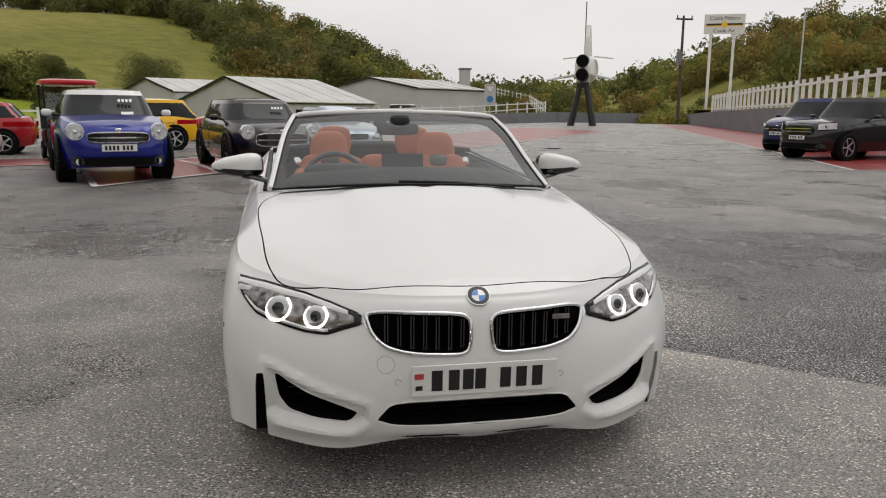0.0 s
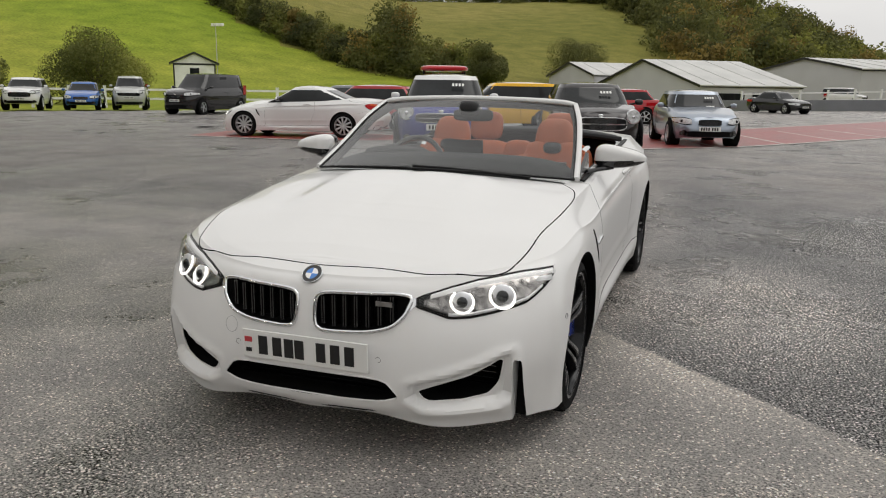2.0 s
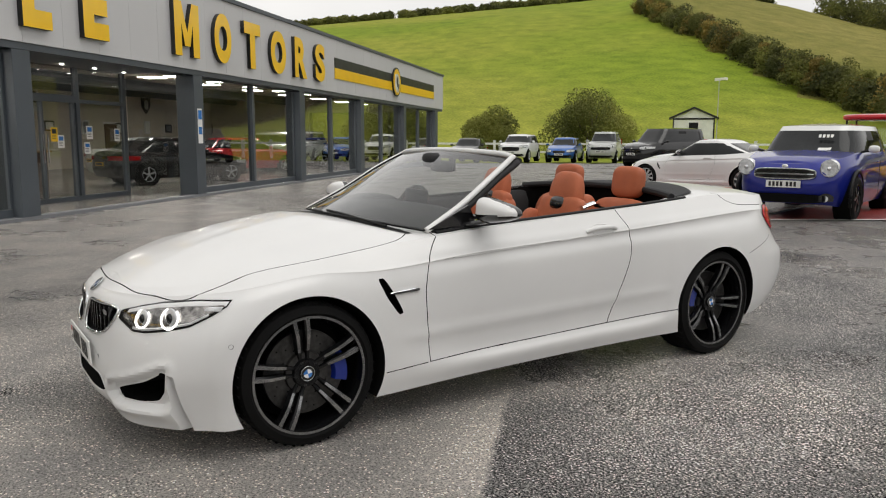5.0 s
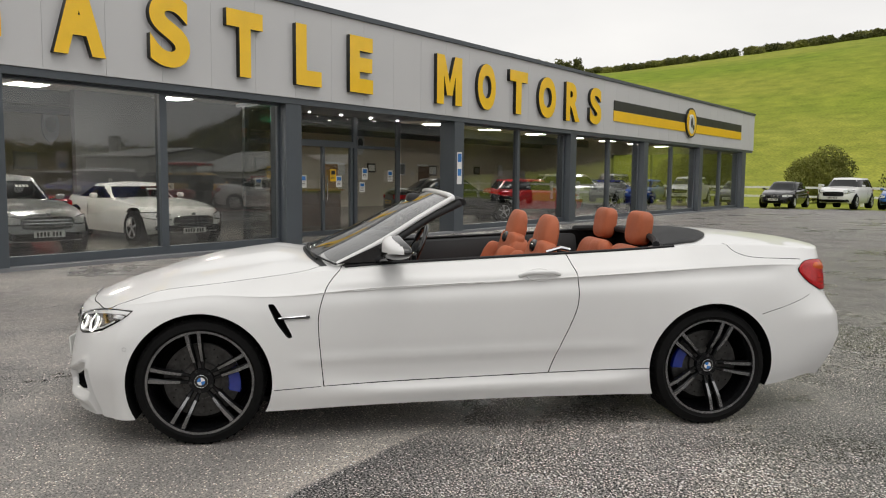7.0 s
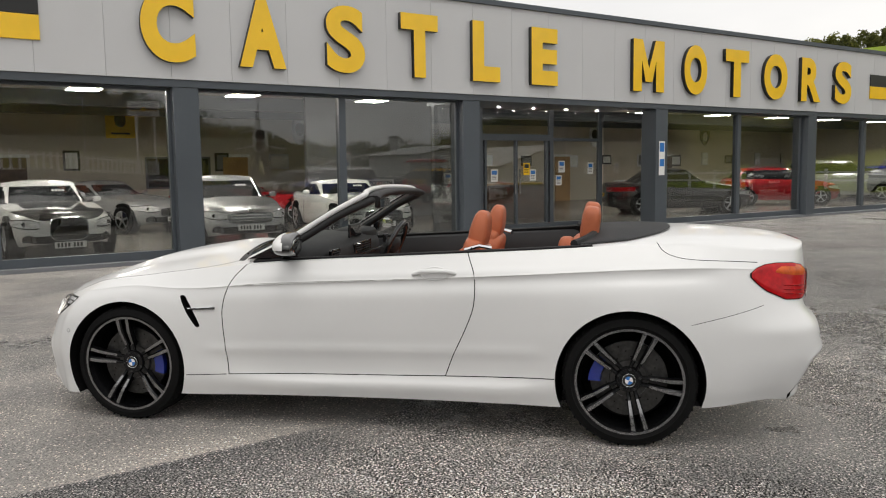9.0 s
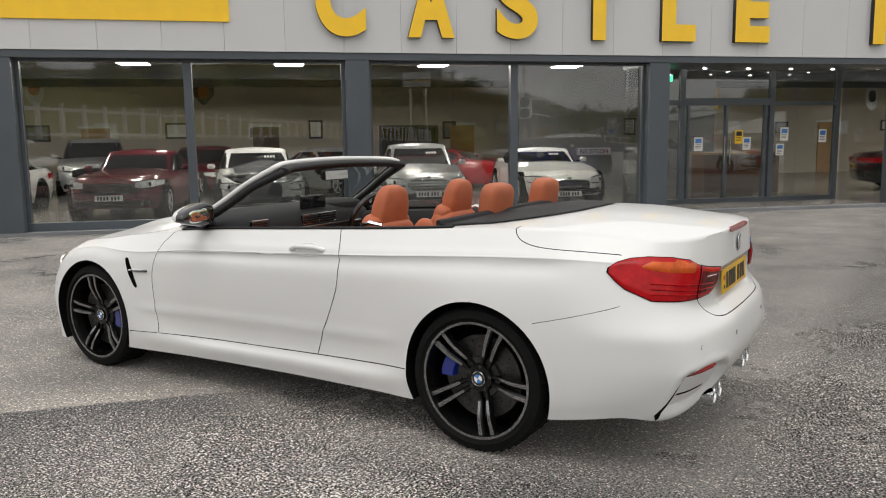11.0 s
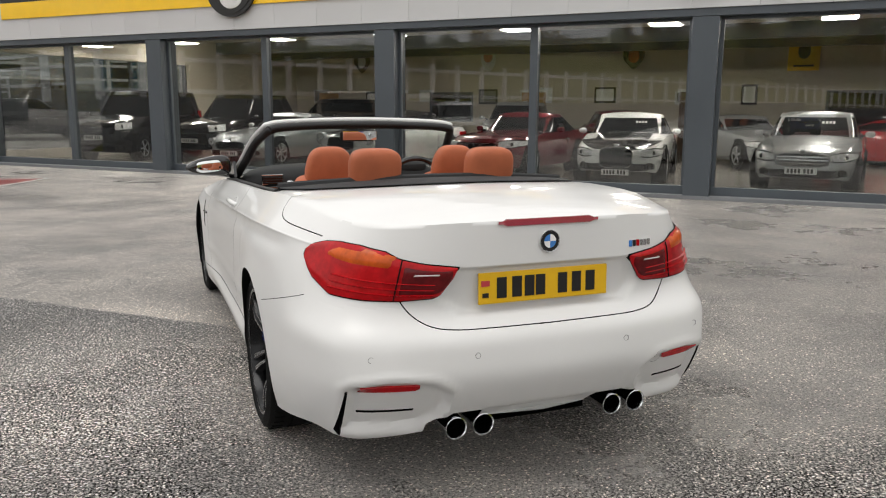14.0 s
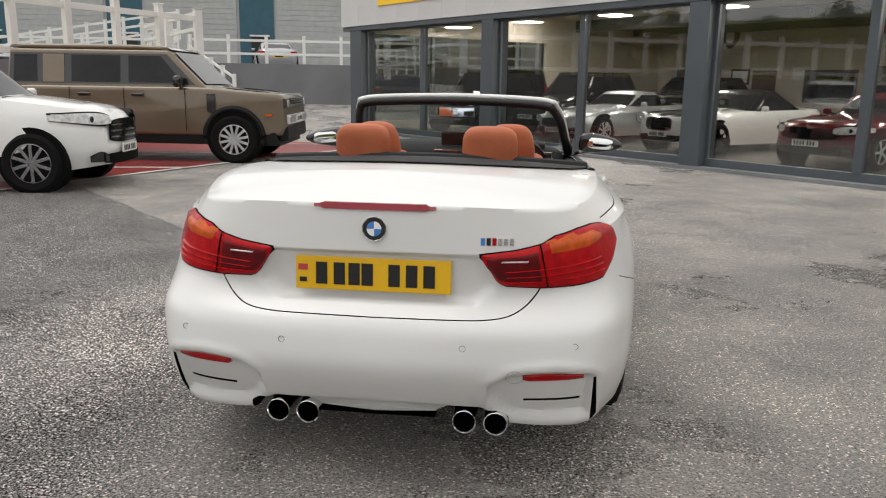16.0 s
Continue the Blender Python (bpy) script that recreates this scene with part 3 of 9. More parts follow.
def ground_strip(name, a, b, width, mat, lift=0.006, label="", cat="line"):
    """A painted strip that lies on the asphalt from a to b."""
    a, b = Vector((*a, 0)), Vector((*b, 0))
    n = max(2, int((b - a).length / 0.6))
    d = (b - a).normalized()
    s = Vector((-d.y, d.x, 0)) * width / 2
    vs, fs = [], []
    rows = max(1, int(width / 1.2))
    for i in range(n + 1):
        p = a + (b - a) * i / n
        for k in range(rows + 1):
            q = p - s + s * 2 * k / rows
            vs.append((q.x, q.y, ground_z(q.x, q.y) + lift))
    for i in range(n):
        for k in range(rows):
            c = i * (rows + 1) + k
            fs.append((c, c + rows + 1, c + rows + 2, c + 1))
    ob = data_ob(name, vs, fs, mat, None, "", False)
    return tagged(ob, label or "worn white painted bay line on asphalt", cat, kind="structure")


# the red bays of the parked row, and the far ones
ROW_A, ROW_D = Vector((-3.55, 8.0)), Vector((0.55, 0.835))
BAY = Vector((-0.835, 0.55))
HEAD = Vector((-0.27, 0.963))
def row_pt(t, s):
    p = ROW_A + ROW_D * t + HEAD * s
    return (p.x, p.y)
def quad_area(name, pts, mat, lift, label, cat="paint"):
    vs, fs, n = [], [], 24
    a, b, c, d = (np.array(p) for p in pts)
    for i in range(n + 1):
        for k in range(n + 1):
            u, v = i / n, k / n
            p = (a * (1 - u) + b * u) * (1 - v) + (d * (1 - u) + c * u) * v
            vs.append((p[0], p[1], ground_z(p[0], p[1]) + lift))
    for i in range(n):
        for k in range(n):
            q = i * (n + 1) + k
            fs.append((q, q + n + 1, q + n + 2, q + 1))
    ob = data_ob(name, vs, fs, mat, None, "", False)
    return tagged(ob, label, cat, kind="structure")
quad_area("red_bays_near", [row_pt(0, 0), row_pt(44, 0), row_pt(44, 11), row_pt(0, 5.2)], M["red_paint"], 0.010, "wet red painted parking bays")
ground_strip("bay_line", row_pt(-0.05, 0), row_pt(44, 0), 0.11, M["line_paint"], 0.016)
for k in range(14):
    ground_strip("bay_line", row_pt(k * 3.05, 0), row_pt(k * 3.05, 5.2), 0.11, M["line_paint"], 0.016)
ground_strip("bay_line", row_pt(0, 5.2), row_pt(44, 11), 0.11, M["line_paint"], 0.016)
quad_area("red_bays_coupe", [(-12.2, 13.0), (-5.4, 13.2), (-6.3, 16.4), (-12.6, 16.1)], M["red_paint"], 0.010, "wet red painted parking bay")
ground_strip("bay_line", (-12.2, 13.0), (-5.4, 13.2), 0.11, M["line_paint"], 0.016)
ground_strip("bay_line", (-12.6, 16.1), (-6.3, 16.4), 0.11, M["line_paint"], 0.016)
def wall_pt(y, off):
    return (WALL_X(y) - off, y)
quad_area("red_bays_wall", [wall_pt(11.3, 6.6), wall_pt(70, 4.4), wall_pt(70, 0.2), wall_pt(11.3, 0.2)], M["red_paint"], 0.010, "wet red painted bays by the retaining wall")
ground_strip("bay_line", wall_pt(11.3, 6.6), wall_pt(70, 4.4), 0.11, M["line_paint"], 0.016)
for k in range(9):
    ground_strip("bay_line", wall_pt(11.35 + k * 5, 6.55 - k * 0.18), wall_pt(12.0 + k * 5, 0.3), 0.11, M["line_paint"], 0.016)
quad_area("red_bays_rear", [(7.1, -1.2), (2.95, -13.0), (8.6, -13.6), (13.6, -1.4)], M["red_paint"], 0.010, "wet red painted bays by the wall")
ground_strip("bay_line", (7.1, -1.2), (2.95, -13.0), 0.11, M["line_paint"], 0.016)
for k in range(4):
    ground_strip("bay_line", (6.12 - k * 1.06, -4.0 - k * 3.0), (11.2 - k * 1.06, -2.7 - k * 3.0), 0.11, M["line_paint"], 0.016)
ground_strip("bay_line", (1.2, -15.2), (6.5, -24.0), 0.12, M["line_paint"], 0.016)
for x, y in ((8.7, 21.7), (-14.5, 17.0)):
    d = thing("drain_grate", "dark iron drain grate set in the asphalt", "drain", "", pose(x, y, ground_z(x, y)))
    part("frame", box_bm(-0.3, 0.3, -0.3, 0.3, 0.0, 0.012, 0.004), M["black_trim"], d)
    for k in range(5):
        part("slot", box_bm(-0.24, 0.24, -0.24 + k * 0.1, -0.20 + k * 0.1, 0.012, 0.016), M["void"], d)

# ---- showroom ----
B = pose(-6.374, -6.375, -0.06, 0, 0, 133.8)
def bpart(name, bm, mat, label="", cat="", kind="structure", smooth=False):
    bmesh.ops.transform(bm, matrix=B, verts=bm.verts)
    ob = mesh_ob(name, bm, mat, smooth)
    return tagged(ob, label, cat, kind=kind)
X0, X1, DEPTH, FB, FT = -17.2, 39.35, 14.3, 3.05, 4.90
COLS = [-16.45, -10.4, -4.62, 1.2, 7.02, 12.75, 19.1, 25.1, 31.4, 37.9]
MULL = [-13.3, -7.55, -1.7, 4.15, 16.0, 22.2, 28.3, 34.7]
bpart("showroom_floor", box_bm(X0 + 0.4, X1 - 0.4, 0.25, DEPTH, -0.2, 0.03), M["floor_tile"], "polished beige-grey showroom floor", "floor")
bpart("showroom_plinth", box_bm(X0 + 0.3, X1 - 0.3, 0.02, 0.25, -0.2, 0.06), M["grey_render"], "grey concrete plinth", "plinth")
bpart("wall_back", box_bm(X0, X1, DEPTH, DEPTH + 0.3, -0.2, 4.8), M["wall_beige"], "plain beige showroom back wall", "wall")
for nm, a, b in (("wall_end_a", X0 + 0.35, X0 + 0.6), ("wall_end_b", X1 - 0.6, X1 - 0.35)):
    for y0, y1, z0, z1 in ((0.5, DEPTH, -0.2, 0.3), (0.5, DEPTH, 2.9, 4.8), (8.0, DEPTH, 0.3, 2.9)):
        bpart(nm, box_bm(a, b, y0, y1, z0, z1), M["wall_beige"], "beige showroom end wall", "wall")
bpart("ceiling", box_bm(X0 + 0.3, X1 - 0.3, 0.5, DEPTH, 3.75, 3.95), M["ceiling"], "pale suspended ceiling", "ceiling")
bpart("roof", box_bm(X0 + 0.1, X1 - 0.1, 0.1, DEPTH + 0.3, 4.55, 4.75), M["shed_roof"], "flat grey roof", "roof")
bpart("soffit", box_bm(X0 + 0.05, X1 - 0.05, 0.03, 0.62, FB - 0.12, FB - 0.004), M["frame_grey"], "dark grey soffit over the windows", "soffit")
bpart("roof_trim", box_bm(X0 - 0.03, X1 + 0.03, -0.05, 0.3, FT - 0.004, FT + 0.10), M["frame_grey"], "dark grey roof edge trim", "trim")
bpart("fascia_backing", box_bm(X0 + 0.02, X1 - 0.02, 0.05, 0.35, FB, FT), M["frame_grey"], "fascia frame", "fascia")
fascia = thing("fascia", "pale silver clad fascia with tall panels", "fascia")
fascia["kind"] = "structure"
fascia.matrix_world = B
n = 56
pw = (X1 - X0) / n
pan = box_bm(0.0015, pw - 0.0015, 0.0, 0.05, FB, FT - 0.005, 0.004)
first = part("cladding_panel", pan, M["fascia"], fascia)
first.matrix_basis = pose(X0, 0, 0)
for k in range(1, n):
    o = first.copy()
    scene.collection.objects.link(o)
    o.parent = fascia
    o.matrix_basis = pose(X0 + k * pw, 0, 0)
for nm, x in (("fascia_end", X0), ("fascia_end", X1 - 0.05)):
    bpart(nm, box_bm(x - 0.002, x + 0.052, 0.052, DEPTH + 0.3, FB, FT - 0.006), M["fascia"], "silver fascia end panel", "fascia")
for c in COLS:
    w = 0.62 if c in (COLS[0], COLS[-1]) else 0.42
    bpart("column", box_bm(c - w / 2, c + w / 2, 0.04, 0.52, -0.1, FB - 0.124, 0.01), M["frame_grey"], "anthracite clad steel column", "column")
    bpart("column_cap", box_bm(c - w / 2 - 0.03, c + w / 2 + 0.03, 0.03, 0.54, -0.1, 0.05, 0.005), M["frame_grey"], "anthracite column foot", "column")
wi = 0
for a, b in zip(COLS, COLS[1:]):
    if abs(a - 7.02) < 0.1:
        continue
    a2, b2 = a + (0.31 if a == COLS[0] else 0.21), b - (0.31 if b == COLS[-1] else 0.21)
    mid = min(MULL, key=lambda m: abs(m - (a + b) / 2))
    wi += 1
    win = thing("window_%d" % wi, "tall showroom window in a dark grey frame", "window")
    win["kind"] = "structure"
    win.matrix_world = B
    part("bottom_rail", box_bm(a2, b2, 0.24, 0.36, 0.061, 0.20, 0.006), M["frame_grey"], win)
    part("top_rail", box_bm(a2, b2, 0.24, 0.36, FB - 0.165, FB - 0.124, 0.006), M["frame_grey"], win)
    part("mullion", box_bm(mid - 0.07, mid + 0.07, 0.22, 0.38, 0.202, FB - 0.167, 0.006), M["frame_grey"], win)
    for e in (a2, b2 - 0.06):
        part("side_rail", box_bm(e + 0.001, e + 0.059, 0.24, 0.36, 0.202, FB - 0.167, 0.004), M["frame_grey"], win)
    for p0, p1 in ((a2 + 0.06, mid - 0.07), (mid + 0.07, b2 - 0.06)):
        g = part("pane", box_bm(p0, p1, 0.296, 0.304, 0.20, FB - 0.165), M["window"], win)
        g.visible_shadow = False
# end wall glazing on the field side and the other
for nm, x in (("window_side_a", X0 + 0.45), ("window_side_b", X1 - 0.45)):
    win = thing(nm, "tall side window in a dark grey frame", "window")
    win["kind"] = "structure"
    win.matrix_world = B
    for k in range(4):
        part("mullion", box_bm(x - 0.05, x + 0.05, 0.62 + k * 2.4, 0.74 + k * 2.4, 0.30, 2.9, 0.006), M["frame_grey"], win)
    for k in range(3):
        g = part("pane", box_bm(x - 0.004, x + 0.004, 0.74 + k * 2.4, 3.02 + k * 2.4, 0.30, 2.9), M["window"], win)
        g.visible_shadow = False

# entrance lobby
ent = thing("entrance_door", "glazed double entrance doors in dark frames", "door")
ent["kind"] = "structure"
ent.matrix_world = B
EY = 1.9
for x0, x1, z0, z1 in ((7.25, 7.37, 0.0, 3.0), (8.50, 8.62, 0.0, 3.0), (9.62, 9.68, 0.0, 2.2), (10.72, 10.84, 0.0, 3.0), (12.42, 12.54, 0.0, 3.0), (7.37, 8.50, 2.20, 2.32), (8.62, 10.72, 2.20, 2.36), (10.84, 12.42, 2.20, 2.28), (7.37, 12.42, 0.03, 0.13), (8.68, 8.74, 0.13, 2.2), (10.60, 10.66, 0.13, 2.2)):
    part("door_frame", box_bm(x0, x1, EY, EY + 0.10, max(z0, 0.03), z1, 0.005), M["frame_grey"], ent)
for x0, x1, z0, z1 in ((7.37, 8.50, 0.13, 2.2), (7.37, 8.50, 2.32, 3.0), (8.74, 9.62, 0.13, 2.2), (9.68, 10.60, 0.13, 2.2), (8.62, 10.72, 2.36, 3.0), (10.84, 12.42, 0.13, 2.2), (10.84, 12.42, 2.28, 3.0)):
    g = part("pane", box_bm(x0, x1, EY + 0.046, EY + 0.054, z0, z1), M["window"], ent)
    g.visible_shadow = False
for x in (9.58, 9.72):
    part("door_handle", cyl_bm((x, EY - 0.04, 0.9), (x, EY - 0.04, 1.5), 0.015), M["chrome"], ent)
for x in (7.16, 12.58):
    g = thing("lobby_side_glass", "glazed lobby side wall", "window")
    g["kind"] = "structure"
    g.matrix_world = B
    gg = part("pane", box_bm(x - 0.004, x + 0.004, 0.55, EY, 0.03, 2.93), M["window"], g)
    gg.visible_shadow = False
bpart("lobby_soffit", box_bm(7.25, 12.53, 0.625, EY + 0.3, 2.98, 3.06), M["frame_grey"], "dark lobby soffit with spot lights", "soffit")
for k in range(5):
    for r in range(2):
        s = thing("downlight", "small round recessed spot light, lit", "light", "lobby spots", B @ pose(7.8 + k * 1.05, 0.85 + r * 0.7, 2.975))
        part("bezel", cyl_bm((0, 0, -0.004), (0, 0, 0.01), 0.05), M["chrome"], s)
        part("bulb", cyl_bm((0, 0, -0.010), (0, 0, -0.004), 0.035), M["tube"], s)
ex = thing("exit_sign", "small green lit exit sign", "sign", "", B @ pose(8.05, EY - 0.12, 2.78))
part("panel", box_bm(-0.17, 0.17, -0.02, 0.02, -0.07, 0.07, 0.005), M["green_sign"], ex)
# notices on the doors and on a column
for x, z, w, h, m in ((7.95, 1.55, 0.2, 0.28, "sign_yellow"), (7.6, 1.3, 0.2, 0.26, "paper"), (8.95, 1.35, 0.21, 0.3, "paper"), (9.95, 1.5, 0.2, 0.3, "sign_yellow"), (10.15, 1.35, 0.2, 0.28, "paper"), (11.1, 1.55, 0.21, 0.3, "paper"), (11.0, 1.2, 0.2, 0.26, "paper"), (12.1, 1.5, 0.2, 0.3, "paper")):
    nt = thing("notice", "small printed paper notice stuck to glass", "notice", "door notices", B @ pose(x, EY - 0.012, z))
    part("sheet", box_bm(-w / 2, w / 2, -0.002, 0.002, -h / 2, h / 2), M[m], nt)
    part("printed_bar", box_bm(-w / 2 + 0.03, w / 2 - 0.03, -0.004, -0.002, 0.02, h / 2 - 0.03), M["badge_blue" if m == "paper" else "ink"], nt)
    for k in range(3):
        part("printed_bar", box_bm(-w / 2 + 0.03, w / 2 - 0.05, -0.004, -0.002, -0.02 - k * 0.035, -0.008 - k * 0.035), M["ink"], nt)
nt = thing("notice", "tall white and blue notice on a dark column", "notice", "", B @ pose(12.75, 0.032, 1.72))
part("sheet", box_bm(-0.1, 0.1, -0.003, 0.004, -0.42, 0.42), M["paper"], nt)
part("printed_bar", box_bm(-0.08, 0.08, -0.006, -0.003, 0.16, 0.38), M["badge_blue"], nt)
part("printed_bar", box_bm(-0.08, 0.08, -0.006, -0.003, -0.2, -0.02), M["badge_blue"], nt)

# raised letters of the sign, with dark sides
def letter(ch, x0, x1, z0, z1):
    cu = bpy.data.curves.new("letter", "FONT")
    cu.body, cu.extrude, cu.offset = ch, 0.5, 0.042 if ch in "SR" else 0.058
    tmp = new("tmp", cu)
    bpy.context.view_layer.update()
    me = bpy.data.meshes.new_from_object(tmp.evaluated_get(bpy.context.evaluated_depsgraph_get()))
    bpy.data.objects.remove(tmp)
    co = np.array([v.co[:] for v in me.vertices])
    lo, hi = co.min(0), co.max(0)
    base = thing("sign_letter", "raised yellow block letter %s with black sides" % ch, "letter", "fascia sign letters", B @ pose((x0 + x1) / 2, 0, (z0 + z1) / 2))
    for v in me.vertices:
        fx, fz, fy = ((v.co[i] - lo[i]) / (hi[i] - lo[i]) for i in range(3))
        v.co = Vector(((fx - 0.5) * (x1 - x0), -0.004 - 0.105 * fy, (fz - 0.5) * (z1 - z0)))
    if ch == "M":
        w, h = (x1 - x0) / 2, (z1 - z0) / 2
        half = [(0.0, -0.62), (0.22, -0.62), (0.46, 0.20), (0.46, -1.0), (1.0, -1.0), (1.0, 1.0), (0.42, 1.0), (0.0, -0.10)]
        outline = half + [(-a, c) for a, c in half[-2:0:-1]]
        b = prism_bm([(a * w, c * h) for a, c in outline], "y", -0.109, -0.004)
    else:
        b = bmesh.new()
        b.from_mesh(me)
    bmesh.ops.recalc_face_normals(b, faces=b.faces)
    for f in b.faces:
        f.material_index = 0 if abs(f.normal.y) > 0.7 and f.calc_center_median().y < -0.08 else 1
    part("letter_body", b, [M["sign_yellow"], M["sign_black"]], base)
ZL, ZH = 3.31, 4.53
for ch, a, b in (("C", 0.50, 1.36), ("A", 2.10, 2.94), ("S", 3.72, 4.50), ("T", 5.28, 6.12), ("L", 6.96, 7.66), ("E", 8.50, 9.24), ("M", 11.58, 12.64), ("O", 13.36, 14.22), ("T", 14.94, 15.90), ("O", 16.56, 17.60), ("R", 18.26, 19.20), ("S", 19.92, 20.78)):
    letter(ch, a, b, ZL, ZH)
for side, a, b, cx in (("a", 21.95, 37.0, 29.6), ("b", -15.1, -0.94, -8.1)):
    st = thing("fascia_stripe", "black and yellow stripe along the fascia", "stripe", "fascia stripes", B)
    part("black_band", box_bm(a, b, -0.03, -0.004, 3.91, 4.26, 0.004), M["sign_black"], st)
    part("yellow_band", box_bm(a, b, -0.035, -0.004, 3.53, 3.90, 0.004), M["sign_yellow"], st)
    em = thing("emblem", "round black and yellow emblem with a white figure", "emblem", "fascia emblems", B @ pose(cx, -0.036, 3.93))
    part("ring", cyl_bm((0, -0.06, 0), (0, 0, 0), 0.64, seg=40), M["sign_black"], em, "", True)
    part("face", cyl_bm((0, -0.07, 0), (0, -0.06, 0), 0.57, seg=40), M["sign_yellow" if side == "a" else "sign_black"], em, "", True)
    part("crest", blob_bm(0.02, -0.075, -0.06, 0.34, 0.02, 0.42, 2.2, 20, 12), M["badge_white"], em, "", True)
    part("crest_mark", blob_bm(0.16, -0.096, -0.20, 0.10, 0.012, 0.12, 2.0, 14, 8), M["sign_black"], em, "", True)
    part("crest_plume", blob_bm(-0.20, -0.085, 0.22, 0.16, 0.015, 0.10, 2.0, 14, 8, pose(0, 0, 0, 0, 25, 0)), M["badge_white"], em, "", True)
    part("crest_mark", blob_bm(-0.06, -0.10, 0.0, 0.13, 0.012, 0.22, 2.0, 14, 8), M["sign_black"], em, "", True)
# interior: lights, pictures, doors
for k in range(-5, 12):
    for y, drop in ((3.2, 3.17), (6.4, 3.72)):
        x = 0.08 + 3.13 * k
        if not X0 + 1 < x < X1 - 1 or 6.5 < x < 13:
            continue
        l = thing("ceiling_light", "flat lit panel light hung from the ceiling", "light", "showroom lights", B @ pose(x, y, drop))
        part("frame", box_bm(-0.33, 0.33, -0.33, 0.33, -0.02, 0.0, 0.004), M["fence_white"], l)
        part("diffuser", box_bm(-0.29, 0.29, -0.29, 0.29, -0.028, -0.02), M["tube"], l)
        for q in (-0.5, 0.5):
            part("hanger", cyl_bm((q * 0.5, 0, 0.0), (q * 0.5, 0, 3.749 - drop), 0.006, seg=6), M["steel"], l)
for y in (9.4, 12.6):
    bpart("ceiling_beam", box_bm(X0 + 0.6, X1 - 0.6, y, y + 0.25, 3.35, 3.749), M["frame_grey"], "dark ceiling beam", "beam")
rng = random.Random(4)
SHIELDS = [(-2.65, 3.28, "gloss_black", "tail_amber"), (2.67, 3.3, "sign_yellow", "ink"), (-8.0, 3.4, "alloy", "ink_red"), (-13.4, 3.3, "ink", "alloy"), (9.0, 3.1, "alloy", "ink"), (16.5, 3.2, "sign_yellow", "ink"), (24.0, 3.1, "alloy", "ink"), (32, 3.1, "gloss_black", "alloy")]
for x, z, m1, m2 in SHIELDS:
    s = thing("wall_shield", "shield-shaped emblem plaque on the beige wall", "plaque", "wall plaques", B @ pose(x, DEPTH - 0.001, z))
    poly = rounded([(-0.38, 0.45), (0.38, 0.45), (0.36, -0.1), (0.0, -0.48), (-0.36, -0.1)], 0.25)
    if m1 == "sign_yellow":
        poly = [(-0.46, -0.58), (0.46, -0.58), (0.46, 0.58), (-0.46, 0.58)]
        part("top_band", box_bm(-0.46, 0.46, -0.066, -0.061, 0.36, 0.44), M["ink"], s)
        part("foot_band", box_bm(-0.30, 0.30, -0.066, -0.061, -0.46, -0.40), M["ink"], s)
    elif m1 == "alloy":
        poly = [(0.29 * math.cos(t), 0.56 * math.sin(t)) for t in np.linspace(0, 2 * math.pi, 32, endpoint=False)]
    part("shield", prism_bm(poly, "y", -0.06, 0.0), M[m1], s)
    part("device", blob_bm(0, -0.065, 0.02, 0.18, 0.012, 0.24, 2.4, 16, 10), M[m2], s, "", True)
for k in range(24):
    x = X0 + 2.0 + k * 2.35 + rng.uniform(-0.3, 0.3)
    w, h = rng.choice(((0.75, 0.55), (0.6, 0.45), (0.5, 0.65)))
    p = thing("picture_frame", "small framed picture on the beige wall", "picture", "wall pictures", B @ pose(x, DEPTH - 0.001, 1.9 + rng.uniform(-0.05, 0.1)))
    part("frame", box_bm(-w / 2, w / 2, -0.04, 0.0, -h / 2, h / 2, 0.008), M["sign_black" if k % 2 else "alloy"], p)
    part("print", box_bm(-w / 2 + 0.07, w / 2 - 0.07, -0.046, -0.040, -h / 2 + 0.07, h / 2 - 0.07), M["paper" if k % 3 else "grey_render"], p)
for k, x in enumerate((-15.0, -11.9, -6.2, -0.6, 6.5, 15.2, 22.0, 29.0)):
    d = thing("interior_door_%d" % (k + 1), "closed door in the beige back wall", "door", "", B @ pose(x, DEPTH - 0.002, 0.03))
    d["kind"] = "structure"
    part("leaf", box_bm(-0.45, 0.45, -0.05, 0.0, 0.0, 2.05, 0.006), M["wood_dark" if k % 2 else "wood_door"], d)
    part("architrave", box_bm(-0.55, 0.55, -0.03, 0.0, 2.051, 2.15, 0.004), M["fence_white"], d)
    part("handle", cyl_bm((0.36, -0.05, 1.0), (0.36, -0.09, 1.0), 0.018), M["chrome"], d)
for x, w in ((-9.5, 1.8), (4.5, 2.2), (10.5, 1.6)):
    o = thing("office_window", "dark internal office window", "window", "", B @ pose(x, DEPTH - 0.002, 1.0))
    part("frame", box_bm(-w / 2, w / 2, -0.05, 0, 0, 1.1, 0.006), M["frame_grey"], o)
    part("pane", box_bm(-w / 2 + 0.08, w / 2 - 0.08, -0.056, -0.05, 0.08, 1.02), M["dark_glass"], o)
desk = thing("reception_desk", "dark wooden reception desk inside the entrance", "desk", "", B @ pose(11.8, 4.6, 0.03))
part("front_panel", box_bm(-1.1, 1.1, -0.04, 0.0, 0.0, 1.02, 0.01), M["wood_dark"], desk)
part("worktop", box_bm(-1.2, 1.2, -0.12, 0.7, 1.021, 1.07, 0.01), M["wood_door"], desk)
for x in (-1.1, 1.06):
    part("side_panel", box_bm(x, x + 0.04, 0.0, 0.6, 0.0, 1.02, 0.005), M["wood_dark"], desk)
# added partition; its dark grey stands for the dim depth of the lobby
bpart("wall_reception", box_bm(6.9, 13.4, 8.6, 8.8, 0.03, 3.74), M["grey_render"], "added partition behind the reception desk, dark grey for the dim lobby depth", "wall")
